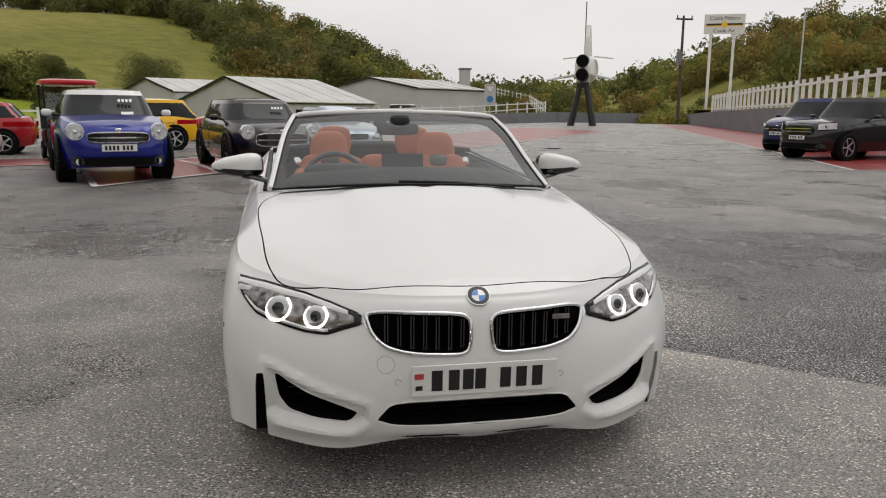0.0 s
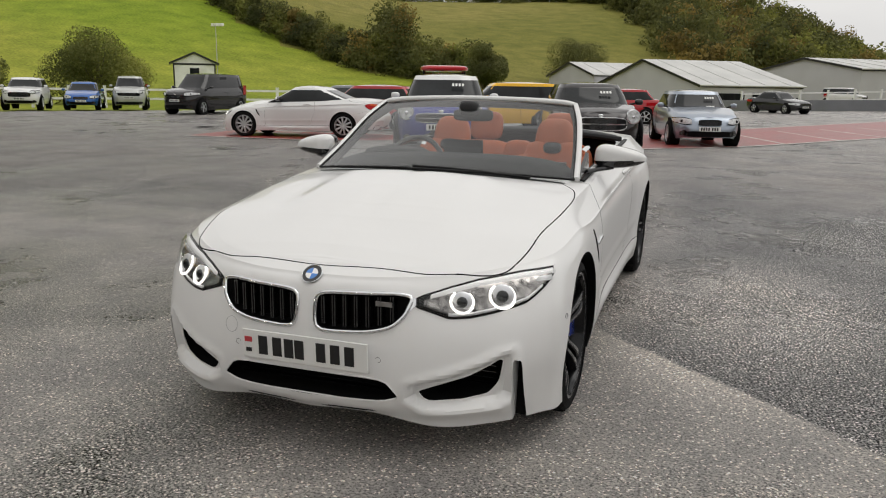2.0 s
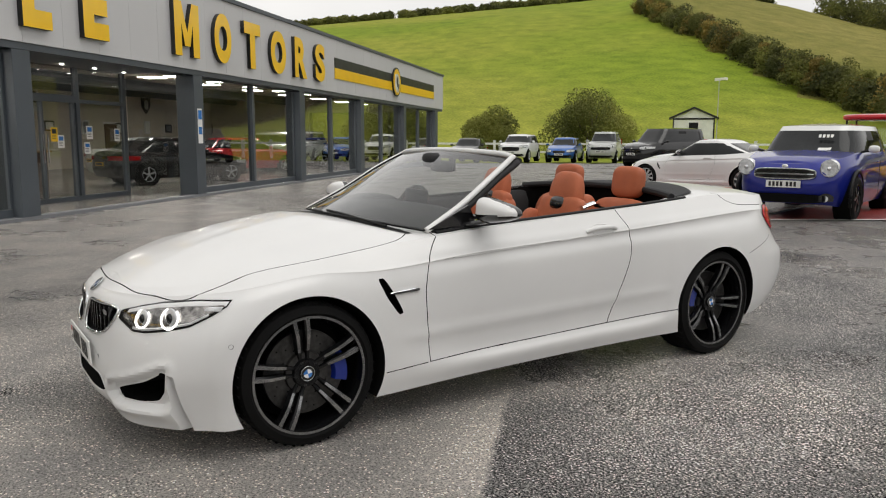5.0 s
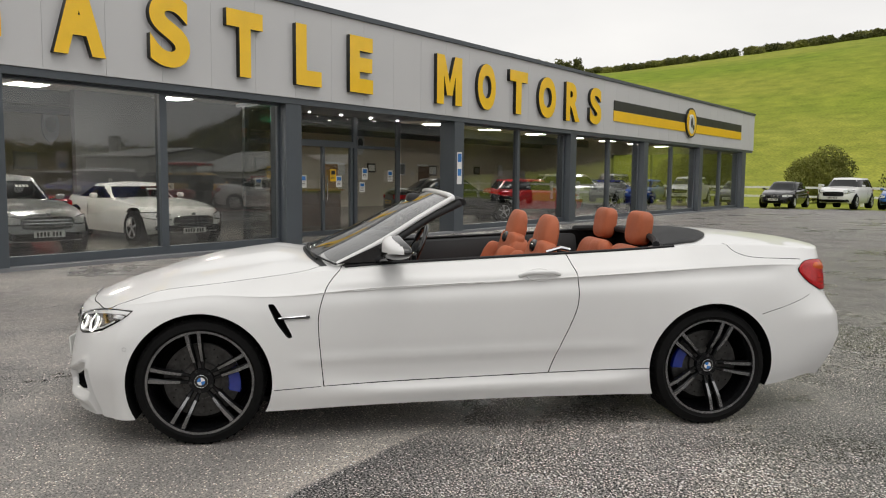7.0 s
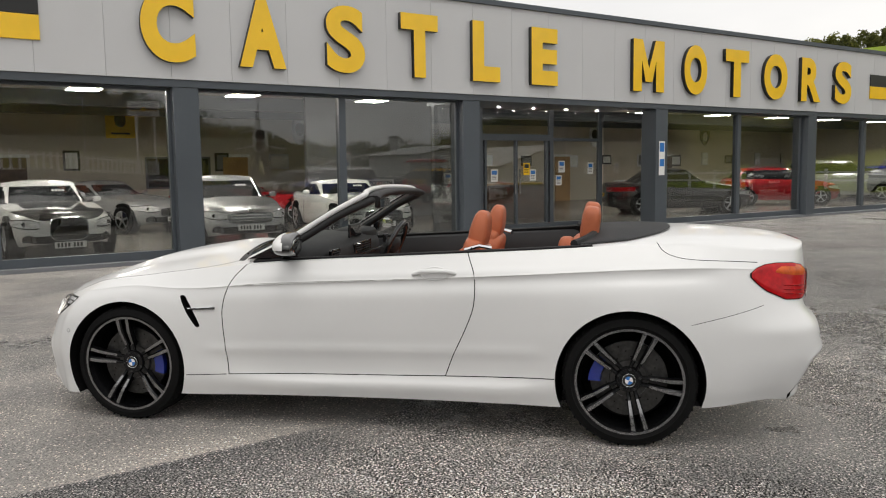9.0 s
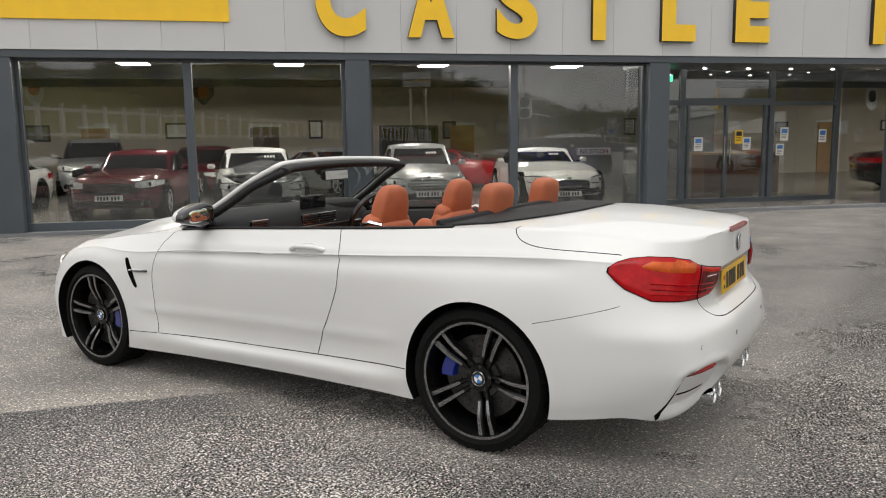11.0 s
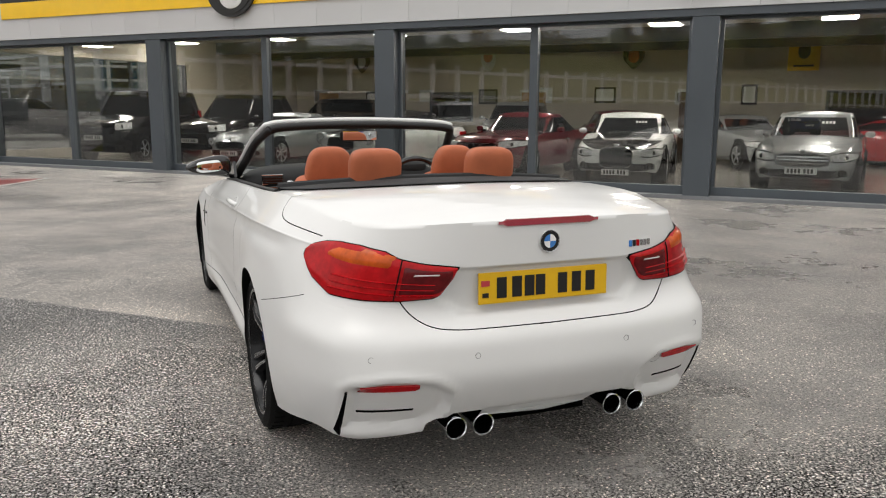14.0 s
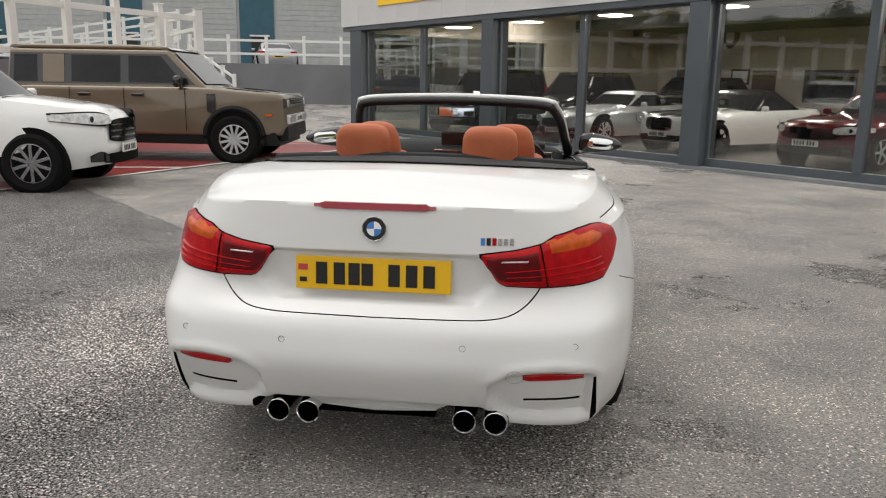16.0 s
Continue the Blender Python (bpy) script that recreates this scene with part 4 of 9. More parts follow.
rec = thing("reception_sign", "long pale sign with dark lettering on the wall", "sign", "", B @ pose(9.3, 8.598, 1.13))
part("board", box_bm(-0.55, 0.55, -0.05, 0, -0.11, 0.11, 0.005), M["shed_wall"], rec)
def flat_text(name, body, w, h, mat, parent, at):
    cu = bpy.data.curves.new(name, "FONT")
    cu.body, cu.extrude = body, 0.002
    tmp = new("tmp", cu)
    bpy.context.view_layer.update()
    me = bpy.data.meshes.new_from_object(tmp.evaluated_get(bpy.context.evaluated_depsgraph_get()))
    bpy.data.objects.remove(tmp)
    co = np.array([v.co[:] for v in me.vertices])
    lo, hi = co.min(0), co.max(0)
    for v in me.vertices:
        v.co = Vector((((v.co.x - lo[0]) / (hi[0] - lo[0]) - 0.5) * w, -0.004 * (v.co.z - lo[2]) / max(1e-6, hi[2] - lo[2]), ((v.co.y - lo[1]) / (hi[1] - lo[1]) - 0.5) * h))
    me.materials.clear()
    me.materials.append(mat)
    o = new(name, me)
    o.parent = parent
    o.matrix_basis = at
flat_text("lettering", "RECEPTION", 0.9, 0.13, M["ink"], rec, pose(0, -0.052, 0))

# ---- the white convertible ----
# Waterlines of the left half from the nose's middle round the flank to the tail's middle; all have the same eighteen stations.
W0 = [(0, -2.165, 0.172), (0.25, -2.15, 0.177), (0.5, -2.11, 0.142), (0.70, -1.985, 0.142), (0.83, -1.86, 0.15), (0.89, -1.75, 0.15), (0.895, -1.406, 0.17), (0.885, -1.02, 0.17), (0.865, -0.5, 0.18), (0.865, 0.2, 0.19), (0.87, 0.8, 0.19), (0.885, 1.05, 0.19), (0.905, 1.406, 0.2), (0.872, 1.78, 0.215), (0.80, 2.06, 0.25), (0.68, 2.22, 0.235), (0.4, 2.29, 0.262), (0, 2.31, 0.278)]
W1 = [(0, -2.205, 0.225), (0.25, -2.19, 0.225), (0.5, -2.135, 0.235), (0.72, -2.01, 0.25), (0.84, -1.87, 0.26), (0.90, -1.75, 0.27), (0.915, -1.406, 0.28), (0.905, -1.02, 0.27), (0.887, -0.5, 0.255), (0.887, 0.2, 0.265), (0.893, 0.8, 0.27), (0.905, 1.05, 0.29), (0.93, 1.406, 0.3), (0.897, 1.78, 0.31), (0.825, 2.09, 0.34), (0.70, 2.28, 0.35), (0.4, 2.36, 0.36), (0, 2.375, 0.36)]
W2 = [(0, -2.215, 0.345), (0.25, -2.2, 0.345), (0.5, -2.145, 0.355), (0.73, -2.02, 0.38), (0.855, -1.88, 0.40), (0.91, -1.75, 0.42), (0.925, -1.406, 0.43), (0.91, -1.02, 0.41), (0.868, -0.5, 0.335), (0.867, 0.2, 0.345), (0.876, 0.8, 0.355), (0.905, 1.05, 0.39), (0.94, 1.406, 0.44), (0.910, 1.78, 0.45), (0.842, 2.11, 0.47), (0.71, 2.33, 0.48), (0.4, 2.41, 0.48), (0, 2.425, 0.48)]
W3 = [(0, -2.2, 0.475), (0.25, -2.185, 0.48), (0.5, -2.115, 0.50), (0.72, -1.99, 0.52), (0.845, -1.86, 0.54), (0.90, -1.74, 0.57), (0.92, -1.406, 0.60), (0.908, -1.02, 0.57), (0.888, -0.5, 0.54), (0.886, 0.2, 0.55), (0.892, 0.8, 0.56), (0.912, 1.05, 0.58), (0.94, 1.406, 0.62), (0.907, 1.78, 0.62), (0.838, 2.09, 0.61), (0.71, 2.30, 0.60), (0.4, 2.385, 0.60), (0, 2.395, 0.60)]
W4 = [(0, -2.165, 0.63), (0.25, -2.15, 0.635), (0.5, -2.06, 0.62), (0.70, -1.935, 0.64), (0.82, -1.81, 0.66), (0.875, -1.69, 0.68), (0.90, -1.406, 0.715), (0.895, -1.02, 0.69), (0.890, -0.5, 0.70), (0.888, 0.2, 0.72), (0.892, 0.8, 0.74), (0.905, 1.05, 0.76), (0.918, 1.406, 0.78), (0.885, 1.78, 0.78), (0.803, 2.06, 0.76), (0.667, 2.25, 0.73), (0.38, 2.325, 0.70), (0, 2.335, 0.70)]
W5 = [(0, -2.125, 0.685), (0.25, -2.11, 0.69), (0.5, -2.0, 0.695), (0.68, -1.87, 0.715), (0.795, -1.735, 0.735), (0.845, -1.61, 0.755), (0.865, -1.35, 0.785), (0.872, -1.02, 0.775), (0.876, -0.5, 0.81), (0.872, 0.2, 0.84), (0.872, 0.8, 0.87), (0.876, 1.05, 0.885), (0.875, 1.406, 0.905), (0.843, 1.78, 0.915), (0.754, 2.06, 0.90), (0.628, 2.25, 0.87), (0.36, 2.34, 0.85), (0, 2.35, 0.845)]
W6 = [(0, -2.07, 0.713), (0.25, -2.055, 0.717), (0.47, -1.965, 0.725), (0.635, -1.82, 0.75), (0.735, -1.67, 0.785), (0.77, -1.55, 0.805), (0.79, -1.33, 0.83), (0.79, -1.02, 0.872), (0.805, -0.5, 0.918), (0.795, 0.2, 0.955), (0.785, 0.8, 0.985), (0.78, 1.05, 1.0), (0.765, 1.406, 1.022), (0.74, 1.78, 1.02), (0.68, 2.055, 0.995), (0.585, 2.24, 0.990), (0.33, 2.333, 1.002), (0, 2.348, 1.006)]
MID_Y = [-2.06, -2.035, -1.95, -1.84, -1.72, -1.58, -1.35, -1.02, -0.5, 0.2, 0.8, 1.05, 1.406, 1.78, 2.02, 2.2, 2.305, 2.335]
MID_TOP = [(-2.06, 0.717), (-1.95, 0.765), (-1.84, 0.803), (-1.7, 0.842), (-1.5, 0.882), (-1.3, 0.915), (-1.02, 0.952), (-0.8, 0.945), (-0.5, 0.965), (1.2, 1.05), (1.5, 1.065), (1.7, 1.068), (1.9, 1.062), (2.1, 1.045), (2.25, 1.028), (2.335, 1.008)]
SUB_S, SUB_L, SUB_T = 18, 10, 14
W0, W1, W2, W3, W4, W5, W6 = (np.array(w) for w in (W0, W1, W2, W3, W4, W5, W6))
W5_LOW, W5_UP = W5 * 0.86 + W4 * 0.14, W5 * 0.86 + W6 * 0.14
flare = np.array([0, 0, 0, 0, 0, 0, 0, 0.002, 0.004, 0.004, 0.004, 0.004, 0.003, 0.002, 0.001, 0, 0, 0])
W5[:, 0] += flare
W5_LOW[:, 0] += flare * 0.3
W5_UP[:, 0] += flare * 0.1
levels = [catmull(w, SUB_S) for w in (W0, W1, W2, W3, W4, W5_LOW, W5, W5_UP, W6)]
columns = [catmull([lv[s] for lv in levels], SUB_L) for s in range(len(levels[0]))]
NS, NR = len(columns), len(columns[0])

# Hollows under the brows of the bumpers, the plate's recess in the boot lid, the diffuser and the crease along the flank.
FRONT_HOLLOW = [(0.395, 0.255), (0.405, 0.310), (0.45, 0.325), (0.55, 0.350), (0.65, 0.386), (0.715, 0.418), (0.748, 0.424), (0.754, 0.25), (0.70, 0.228), (0.55, 0.218), (0.45, 0.224)]
REAR_HOLLOW = [(0.742, 0.445), (0.715, 0.466), (0.60, 0.485), (0.455, 0.472), (0.390, 0.430), (0.378, 0.365), (0.42, 0.30), (0.48, 0.268), (0.735, 0.268)]
PLATE_HOLLOW = [(0.36, 0.852), (-0.36, 0.852), (-0.40, 0.74), (-0.33, 0.672), (0.33, 0.672), (0.40, 0.74)]
DIFF_HOLLOW = [(0.37, 0.328), (-0.37, 0.328), (-0.37, 0.20), (0.37, 0.20)]


def depth_in(poly, a, b):
    """How far the points lie inside a closed outline; negative outside it."""
    best, odd = np.full(a.shape, 9.0), np.zeros(a.shape, bool)
    for (x1, y1), (x2, y2) in zip(poly, poly[1:] + poly[:1]):
        dx, dy = x2 - x1, y2 - y1
        t = np.clip(((a - x1) * dx + (b - y1) * dy) / (dx * dx + dy * dy), 0, 1)
        best = np.minimum(best, np.hypot(a - x1 - t * dx, b - y1 - t * dy))
        if dy:
            odd ^= ((y1 > b) != (y2 > b)) & (a < dx * (b - y1) / dy + x1)
    return np.where(odd, best, -best)


def ease(a, b, v):
    t = np.clip((v - a) / (b - a), 0, 1)
    return t * t * (3 - 2 * t)


def sculpt(cols):
    g = np.array(cols)
    n = np.cross(np.gradient(g, axis=0), np.gradient(g, axis=1))
    n /= np.linalg.norm(n, axis=2, keepdims=True) + 1e-9
    out = np.sign(n[..., 0] * g[..., 0] + 0.4 * n[..., 1] * g[..., 1])
    n *= np.where(out == 0, 1, out)[..., None]
    x, y, z = np.abs(g[..., 0]), g[..., 1], g[..., 2]
    front, rear = ease(-1.70, -1.80, y), ease(1.95, 2.05, y)
    d = depth_in(FRONT_HOLLOW, x, z)
    move = front * (-0.030 * ease(0.0, 0.020, d) + 0.007 * np.exp(-((d + 0.014) / 0.014) ** 2))
    move += front * 0.010 * np.exp(-((z - 0.205) / 0.030) ** 2) * ease(0.40, 0.46, x) * (1 - ease(0.70, 0.78, x))
    d = depth_in(REAR_HOLLOW, x, z)
    move += rear * (-0.024 * ease(0.0, 0.026, d) + 0.006 * np.exp(-((d + 0.014) / 0.014) ** 2))
    move += rear * -0.020 * ease(0.0, 0.022, depth_in(PLATE_HOLLOW, x, z))
    move += rear * -0.018 * ease(0.0, 0.014, depth_in(DIFF_HOLLOW, x, z))
    move += ease(1.75, 2.25, y) * 0.012 * np.exp(-((z - 0.605) / 0.055) ** 2)
    line = np.interp(y, [-1.3, -0.8, -0.5, 0.2, 0.8, 1.4, 1.9], [0.80, 0.832, 0.845, 0.866, 0.888, 0.915, 0.93])
    run = ease(-1.00, -0.45, y) * (1 - ease(1.70, 1.92, y))
    move += run * (0.003 * np.exp(-((z - line) / 0.020) ** 2) - 0.009 * np.exp(-((z - line + 0.048) / 0.034) ** 2))
    low = ease(-0.98, -0.80, y) * (1 - ease(0.85, 1.02, y))
    move += low * 0.007 * np.exp(-((z - 0.455 - 0.02 * y) / 0.028) ** 2)
    return list(g + n * move[..., None])


columns = sculpt(columns)


def flank(j, z):
    """The body's surface at station j (0 nose to 17 tail) and height z, with its outward normal."""
    def at(jj, zz):
        s = min(max(jj * SUB_S, 0), NS - 1.001)
        i, f = int(s), s - int(s)
        out = []
        for c in (columns[i], columns[i + 1]):
            out.append(np.array([np.interp(zz, c[:, 2], c[:, 0]), np.interp(zz, c[:, 2], c[:, 1]), min(max(zz, c[0, 2]), c[-1, 2])]))
        return out[0] * (1 - f) + out[1] * f
    p = at(j, z)
    n = np.cross(at(j + 0.06, z) - at(j - 0.06, z), at(j, z + 0.012) - at(j, z - 0.012))
    n = n / (np.linalg.norm(n) + 1e-9)
    if n @ np.array([p[0], p[1] * 0.4, 0]) < 0:
        n = -n
    return Vector(p), Vector(n)


def body_solid():
    vs, fs = [], []
    loop = 2 * NS - 2
    def ring(row):
        base = len(vs)
        vs.extend(row)
        vs.extend([(-p[0], p[1], p[2]) for p in row[-2:0:-1]])
        return base
    rings = [ring([columns[s][r] for s in range(NS)]) for r in range(NR)]
    mid_y = np.interp(np.arange(NS) / SUB_S, range(18), MID_Y)
    mid_z = np.interp(mid_y, [p[0] for p in MID_TOP], [p[1] for p in MID_TOP])
    mid_z = np.convolve(np.pad(mid_z, 4, mode="edge"), np.ones(9) / 9, "valid")
    mid_z[:3], mid_z[-3:] = mid_z[:3], mid_z[-3:]
    for q in range(1, SUB_T):
        t = q / SUB_T
        row = []
        for s in range(NS):
            e = columns[s][-1]
            x, y = e[0] * (1 - t), e[1] * (1 - t) + mid_y[s] * t
            z = e[2] + (mid_z[s] - e[2]) * (1 - (1 - t) ** 2.1)
            dome = np.clip((0.44 - x) / 0.10, 0, 1)
            dome = dome * dome * (3 - 2 * dome)
            run = np.clip((y + 1.85) / 0.5, 0, 1) * np.clip((-0.88 - y) / 0.22, 0, 1)
            row.append((x, y, z + 0.026 * dome * run * run * (3 - 2 * run)))
        rings.append(ring(row))
    def bridge(a, b):
        for i in range(loop):
            k = (i + 1) % loop
            fs.append((a + i, a + k, b + k, b + i))
    for a, b in zip(rings, rings[1:]):
        bridge(a, b)
    def close(a, zs, flip):
        base = len(vs)
        vs.extend([(0, mid_y[s], zs[s]) for s in range(NS)])
        for i in range(NS - 1):
            f1, f2 = (a + i, a + i + 1, base + i + 1, base + i), (a + (loop - i) % loop, base + i, base + i + 1, a + (loop - i - 1) % loop)
            fs.extend([f1[::-1], f2[::-1]] if flip else [f1, f2])
    close(rings[-1], [v + 0.026 * max(0, min(1, (y + 1.85) / 0.5)) ** 2 * max(0, min(1, (-0.88 - y) / 0.22)) ** 2 for v, y in zip(mid_z, mid_y)], False)
    close(rings[0], [columns[s][0][2] for s in range(NS)], True)
    bm = bmesh.new()
    bv = [bm.verts.new(v) for v in vs]
    for f in fs:
        try:
            bm.faces.new([bv[i] for i in f])
        except ValueError:
            pass
    bmesh.ops.remove_doubles(bm, verts=bm.verts, dist=0.0004)
    bmesh.ops.recalc_face_normals(bm, faces=bm.faces)
    return bm


from mathutils.bvhtree import BVHTree
solid = body_solid()
skin = BVHTree.FromBMesh(solid)


def cast(p, d):
    h = skin.ray_cast(Vector(p), Vector(d))
    return h[0], h[1]


def top_z(x, y):
    p, n = cast((x, y, 3), (0, 0, -1))
    return p.z if p else 1.0


def on_skin(pts, way):
    """Projects a polyline onto the body: way side takes (y, z), top (x, y), front and rear (x, z)."""
    out = []
    for a, b in pts:
        o, d = {"side": ((2, a, b), (-1, 0, 0)), "side_r": ((-2, a, b), (1, 0, 0)), "top": ((a, b, 3), (0, 0, -1)), "front": ((a, -4, b), (0, 1, 0)), "rear": ((a, 4, b), (0, -1, 0))}[way]
        p, n = cast(o, d)
        if p:
            out.append((p, n))
    return out


def groove_bm(bm, line, half=0.0024, deep=0.012):
    """A thin cutter that runs along a line on the skin."""
    rings = []
    k = len(line)
    for i, (p, n) in enumerate(line):
        d = (line[min(k - 1, i + 1)][0] - line[max(0, i - 1)][0]).normalized()
        w = d.cross(n).normalized() * half
        rings.append([bm.verts.new(p + w + n * 0.02), bm.verts.new(p - w + n * 0.02), bm.verts.new(p - w - n * deep), bm.verts.new(p + w - n * deep)])
    for A, B in zip(rings, rings[1:]):
        for j in range(4):
            bm.faces.new((A[j], A[(j + 1) % 4], B[(j + 1) % 4], B[j]))
    bm.faces.new(rings[0][::-1])
    bm.faces.new(rings[-1])


hero = thing("convertible_car", "white two-door convertible with open roof, tan leather seats and dark wheels", "car")

KIDNEY = rounded([(0.035, 0.61), (0.07, 0.632), (0.33, 0.640), (0.40, 0.628), (0.38, 0.565), (0.335, 0.520), (0.25, 0.499), (0.075, 0.490), (0.04, 0.508)], 0.35)
LOWER = rounded([(-0.31, 0.335), (0.31, 0.335), (0.375, 0.262), (0.30, 0.238), (-0.30, 0.238), (-0.375, 0.262)], 0.25)
SLOT = rounded([(0.752, 0.402), (0.782, 0.392), (0.790, 0.10), (0.742, 0.10)], 0.2)
INTAKE = rounded([(0.425, 0.282), (0.50, 0.309), (0.60, 0.340), (0.672, 0.378), (0.702, 0.402), (0.716, 0.392), (0.704, 0.31), (0.668, 0.262), (0.577, 0.244), (0.455, 0.244)], 0.25)
VENT = rounded([(-1.062, 0.735), (-1.030, 0.738), (-0.985, 0.668), (-0.932, 0.565), (-0.958, 0.557), (-1.018, 0.640)], 0.25)
DOOR_F = [(-0.66, 0.93), (-0.69, 0.90), (-0.755, 0.82), (-0.795, 0.70), (-0.80, 0.58), (-0.775, 0.295)]
DOOR_R = [(0.455, 0.325), (0.50, 0.44), (0.575, 0.60), (0.615, 0.72), (0.615, 0.86), (0.585, 0.94), (0.565, 0.99)]
BONNET = [(0.0, -2.079), (0.1, -2.076), (0.25, -2.064), (0.40, -2.038), (0.52, -1.986), (0.607, -1.944), (0.663, -1.907), (0.70, -1.862), (0.722, -1.80), (0.742, -1.70), (0.757, -1.52), (0.775, -1.30), (0.785, -1.08), (0.770, -0.94), (0.74, -0.86), (0.68, -0.79)]
LID = [(0.0, 0.636), (0.23, 0.638), (0.36, 0.641), (0.44, 0.652), (0.492, 0.678), (0.525, 0.712), (0.545, 0.745)]
BOOT = [(0.72, 1.50), (0.80, 1.64), (0.80, 1.80), (0.77, 1.98), (0.66, 2.08)]
BOOT_SIDE = [(1.545, 1.030), (1.565, 1.000), (1.60, 0.977), (1.66, 0.960), (1.75, 0.951), (1.88, 0.945), (1.985, 0.938), (2.03, 0.934)]


def cutters():
    c = bmesh.new()
    def take(b):
        me = bpy.data.meshes.new("tmp")
        b.to_mesh(me)
        b.free()
        c.from_mesh(me)
        bpy.data.meshes.remove(me)
    for sx in (1, -1):
        for y, z, r in ((-1.406, 0.33, 0.366), (1.406, 0.335, 0.372)):
            take(cyl_bm((sx * 0.60, y, z), (sx * 1.2, y, z), r, seg=64))
        for poly, back in ((KIDNEY, -2.09), (INTAKE, -1.86), (SLOT, -1.90)):
            take(prism_bm(poly if sx > 0 else mirrored(poly), "y", -2.6, back))
        take(prism_bm(VENT, "x", sx * 0.845, sx * 1.2))
        take(prism_bm(rounded([(sx * 0.455, 0.10), (sx * 0.455, 0.285), (sx * 0.41, 0.315), (sx * 0.25, 0.32), (sx * 0.20, 0.285), (sx * 0.18, 0.10)], 0.2), "y", 2.12, 2.6))
        take(prism_bm([(sx * 0.729, 0.44), (sx * 0.738, 0.445), (sx * 0.768, 0.12), (sx * 0.734, 0.12)], "y", 2.185, 2.6))
        take(prism_bm([(sx * 0.50, 0.3585), (sx * 0.69, 0.3575), (sx * 0.69, 0.3475), (sx * 0.50, 0.3485)], "y", 2.2, 2.6))
    take(prism_bm(LOWER, "y", -2.6, -2.03))
    tub = [(0.60, -0.72), (0.715, -0.60), (0.735, -0.2), (0.735, 0.6), (0.72, 1.05), (0.66, 1.20), (0.4, 1.28)]
    tub = rounded(tub + [(-a, b) for a, b in tub[::-1]], 0.2)
    take(prism_bm(tub, "z", 0.38, 1.6))
    for side, sx in (("side", 1), ("side_r", -1)):
        for ln in (dense(DOOR_F), [(-0.775 + 1.23 * k / 20, 0.297 + 0.03 * k / 20) for k in range(21)], dense(DOOR_R), [(-1.03, 0.285), (-0.9, 0.291), (-0.79, 0.296)], [(0.46, 0.327), (0.7, 0.332), (1.03, 0.34)], dense([(1.70, 0.640), (1.85, 0.676), (2.0, 0.716), (2.05, 0.732)], 5)):
            g = on_skin(ln, side)
            if len(g) > 1:
                groove_bm(c, g, 0.0024 if ln[0][0] < 1.5 else 0.0013)
    for flip in (1, -1):
        groove_bm(c, on_skin(dense([(flip * a, b) for a, b in BONNET]), "top"), 0.0028)
        groove_bm(c, on_skin(dense(BOOT_SIDE), "side" if flip > 0 else "side_r"), 0.0022)
        groove_bm(c, on_skin(dense([(flip * a, b) for a, b in LID]), "rear"))
    bmesh.ops.recalc_face_normals(c, faces=c.faces)
    return c


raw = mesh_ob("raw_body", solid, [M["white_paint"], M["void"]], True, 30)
tool = mesh_ob("body_cutter", cutters(), [M["void"]])
mod = raw.modifiers.new("cut", "BOOLEAN")
mod.operation, mod.object, mod.solver = "DIFFERENCE", tool, "EXACT"
mod.material_mode, mod.use_self = "TRANSFER", True
bpy.context.view_layer.update()
cut_mesh = bpy.data.meshes.new_from_object(raw.evaluated_get(bpy.context.evaluated_depsgraph_get()))
for o in (raw, tool):
    bpy.data.objects.remove(o)
# the walls of the front openings are painted, only their depths are dark
paint_slot = [i for i, m in enumerate(cut_mesh.materials) if m == M["white_paint"]][0]
dark_slot = [i for i, m in enumerate(cut_mesh.materials) if m == M["void"]][0]
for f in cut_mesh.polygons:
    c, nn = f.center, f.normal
    # low faces that look down get the recess near-black too
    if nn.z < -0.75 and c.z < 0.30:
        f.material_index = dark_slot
        continue
    if f.material_index != paint_slot and c.y < -1.88 and c.z < 0.43 and abs(nn.y) < 0.6:
        if 0.735 < abs(c.x) < 0.80:
            f.material_index = paint_slot


def inside(poly, a, b):
    r, k = False, len(poly)
    for i in range(k):
        (x1, y1), (x2, y2) = poly[i], poly[(i + 1) % k]
        if (y1 > b) != (y2 > b) and a < (x2 - x1) * (b - y1) / (y2 - y1) + x1:
            r = not r
    return r


door_poly = dense(DOOR_F) + dense(DOOR_R) + [(0.5, 1.2), (-0.6, 1.2)]
bonnet_poly = dense(BONNET) + [(0.0, -0.7)]
boot_top = dense(BOOT) + [(0.6, 2.6), (0.0, 2.6), (0.0, 1.4), (0.70, 1.4)]
boot_back = dense(LID) + [(0.66, 0.95), (0.66, 1.3), (0.0, 1.3)]
white = [i for i, m in enumerate(cut_mesh.materials) if m == M["white_paint"]][0]


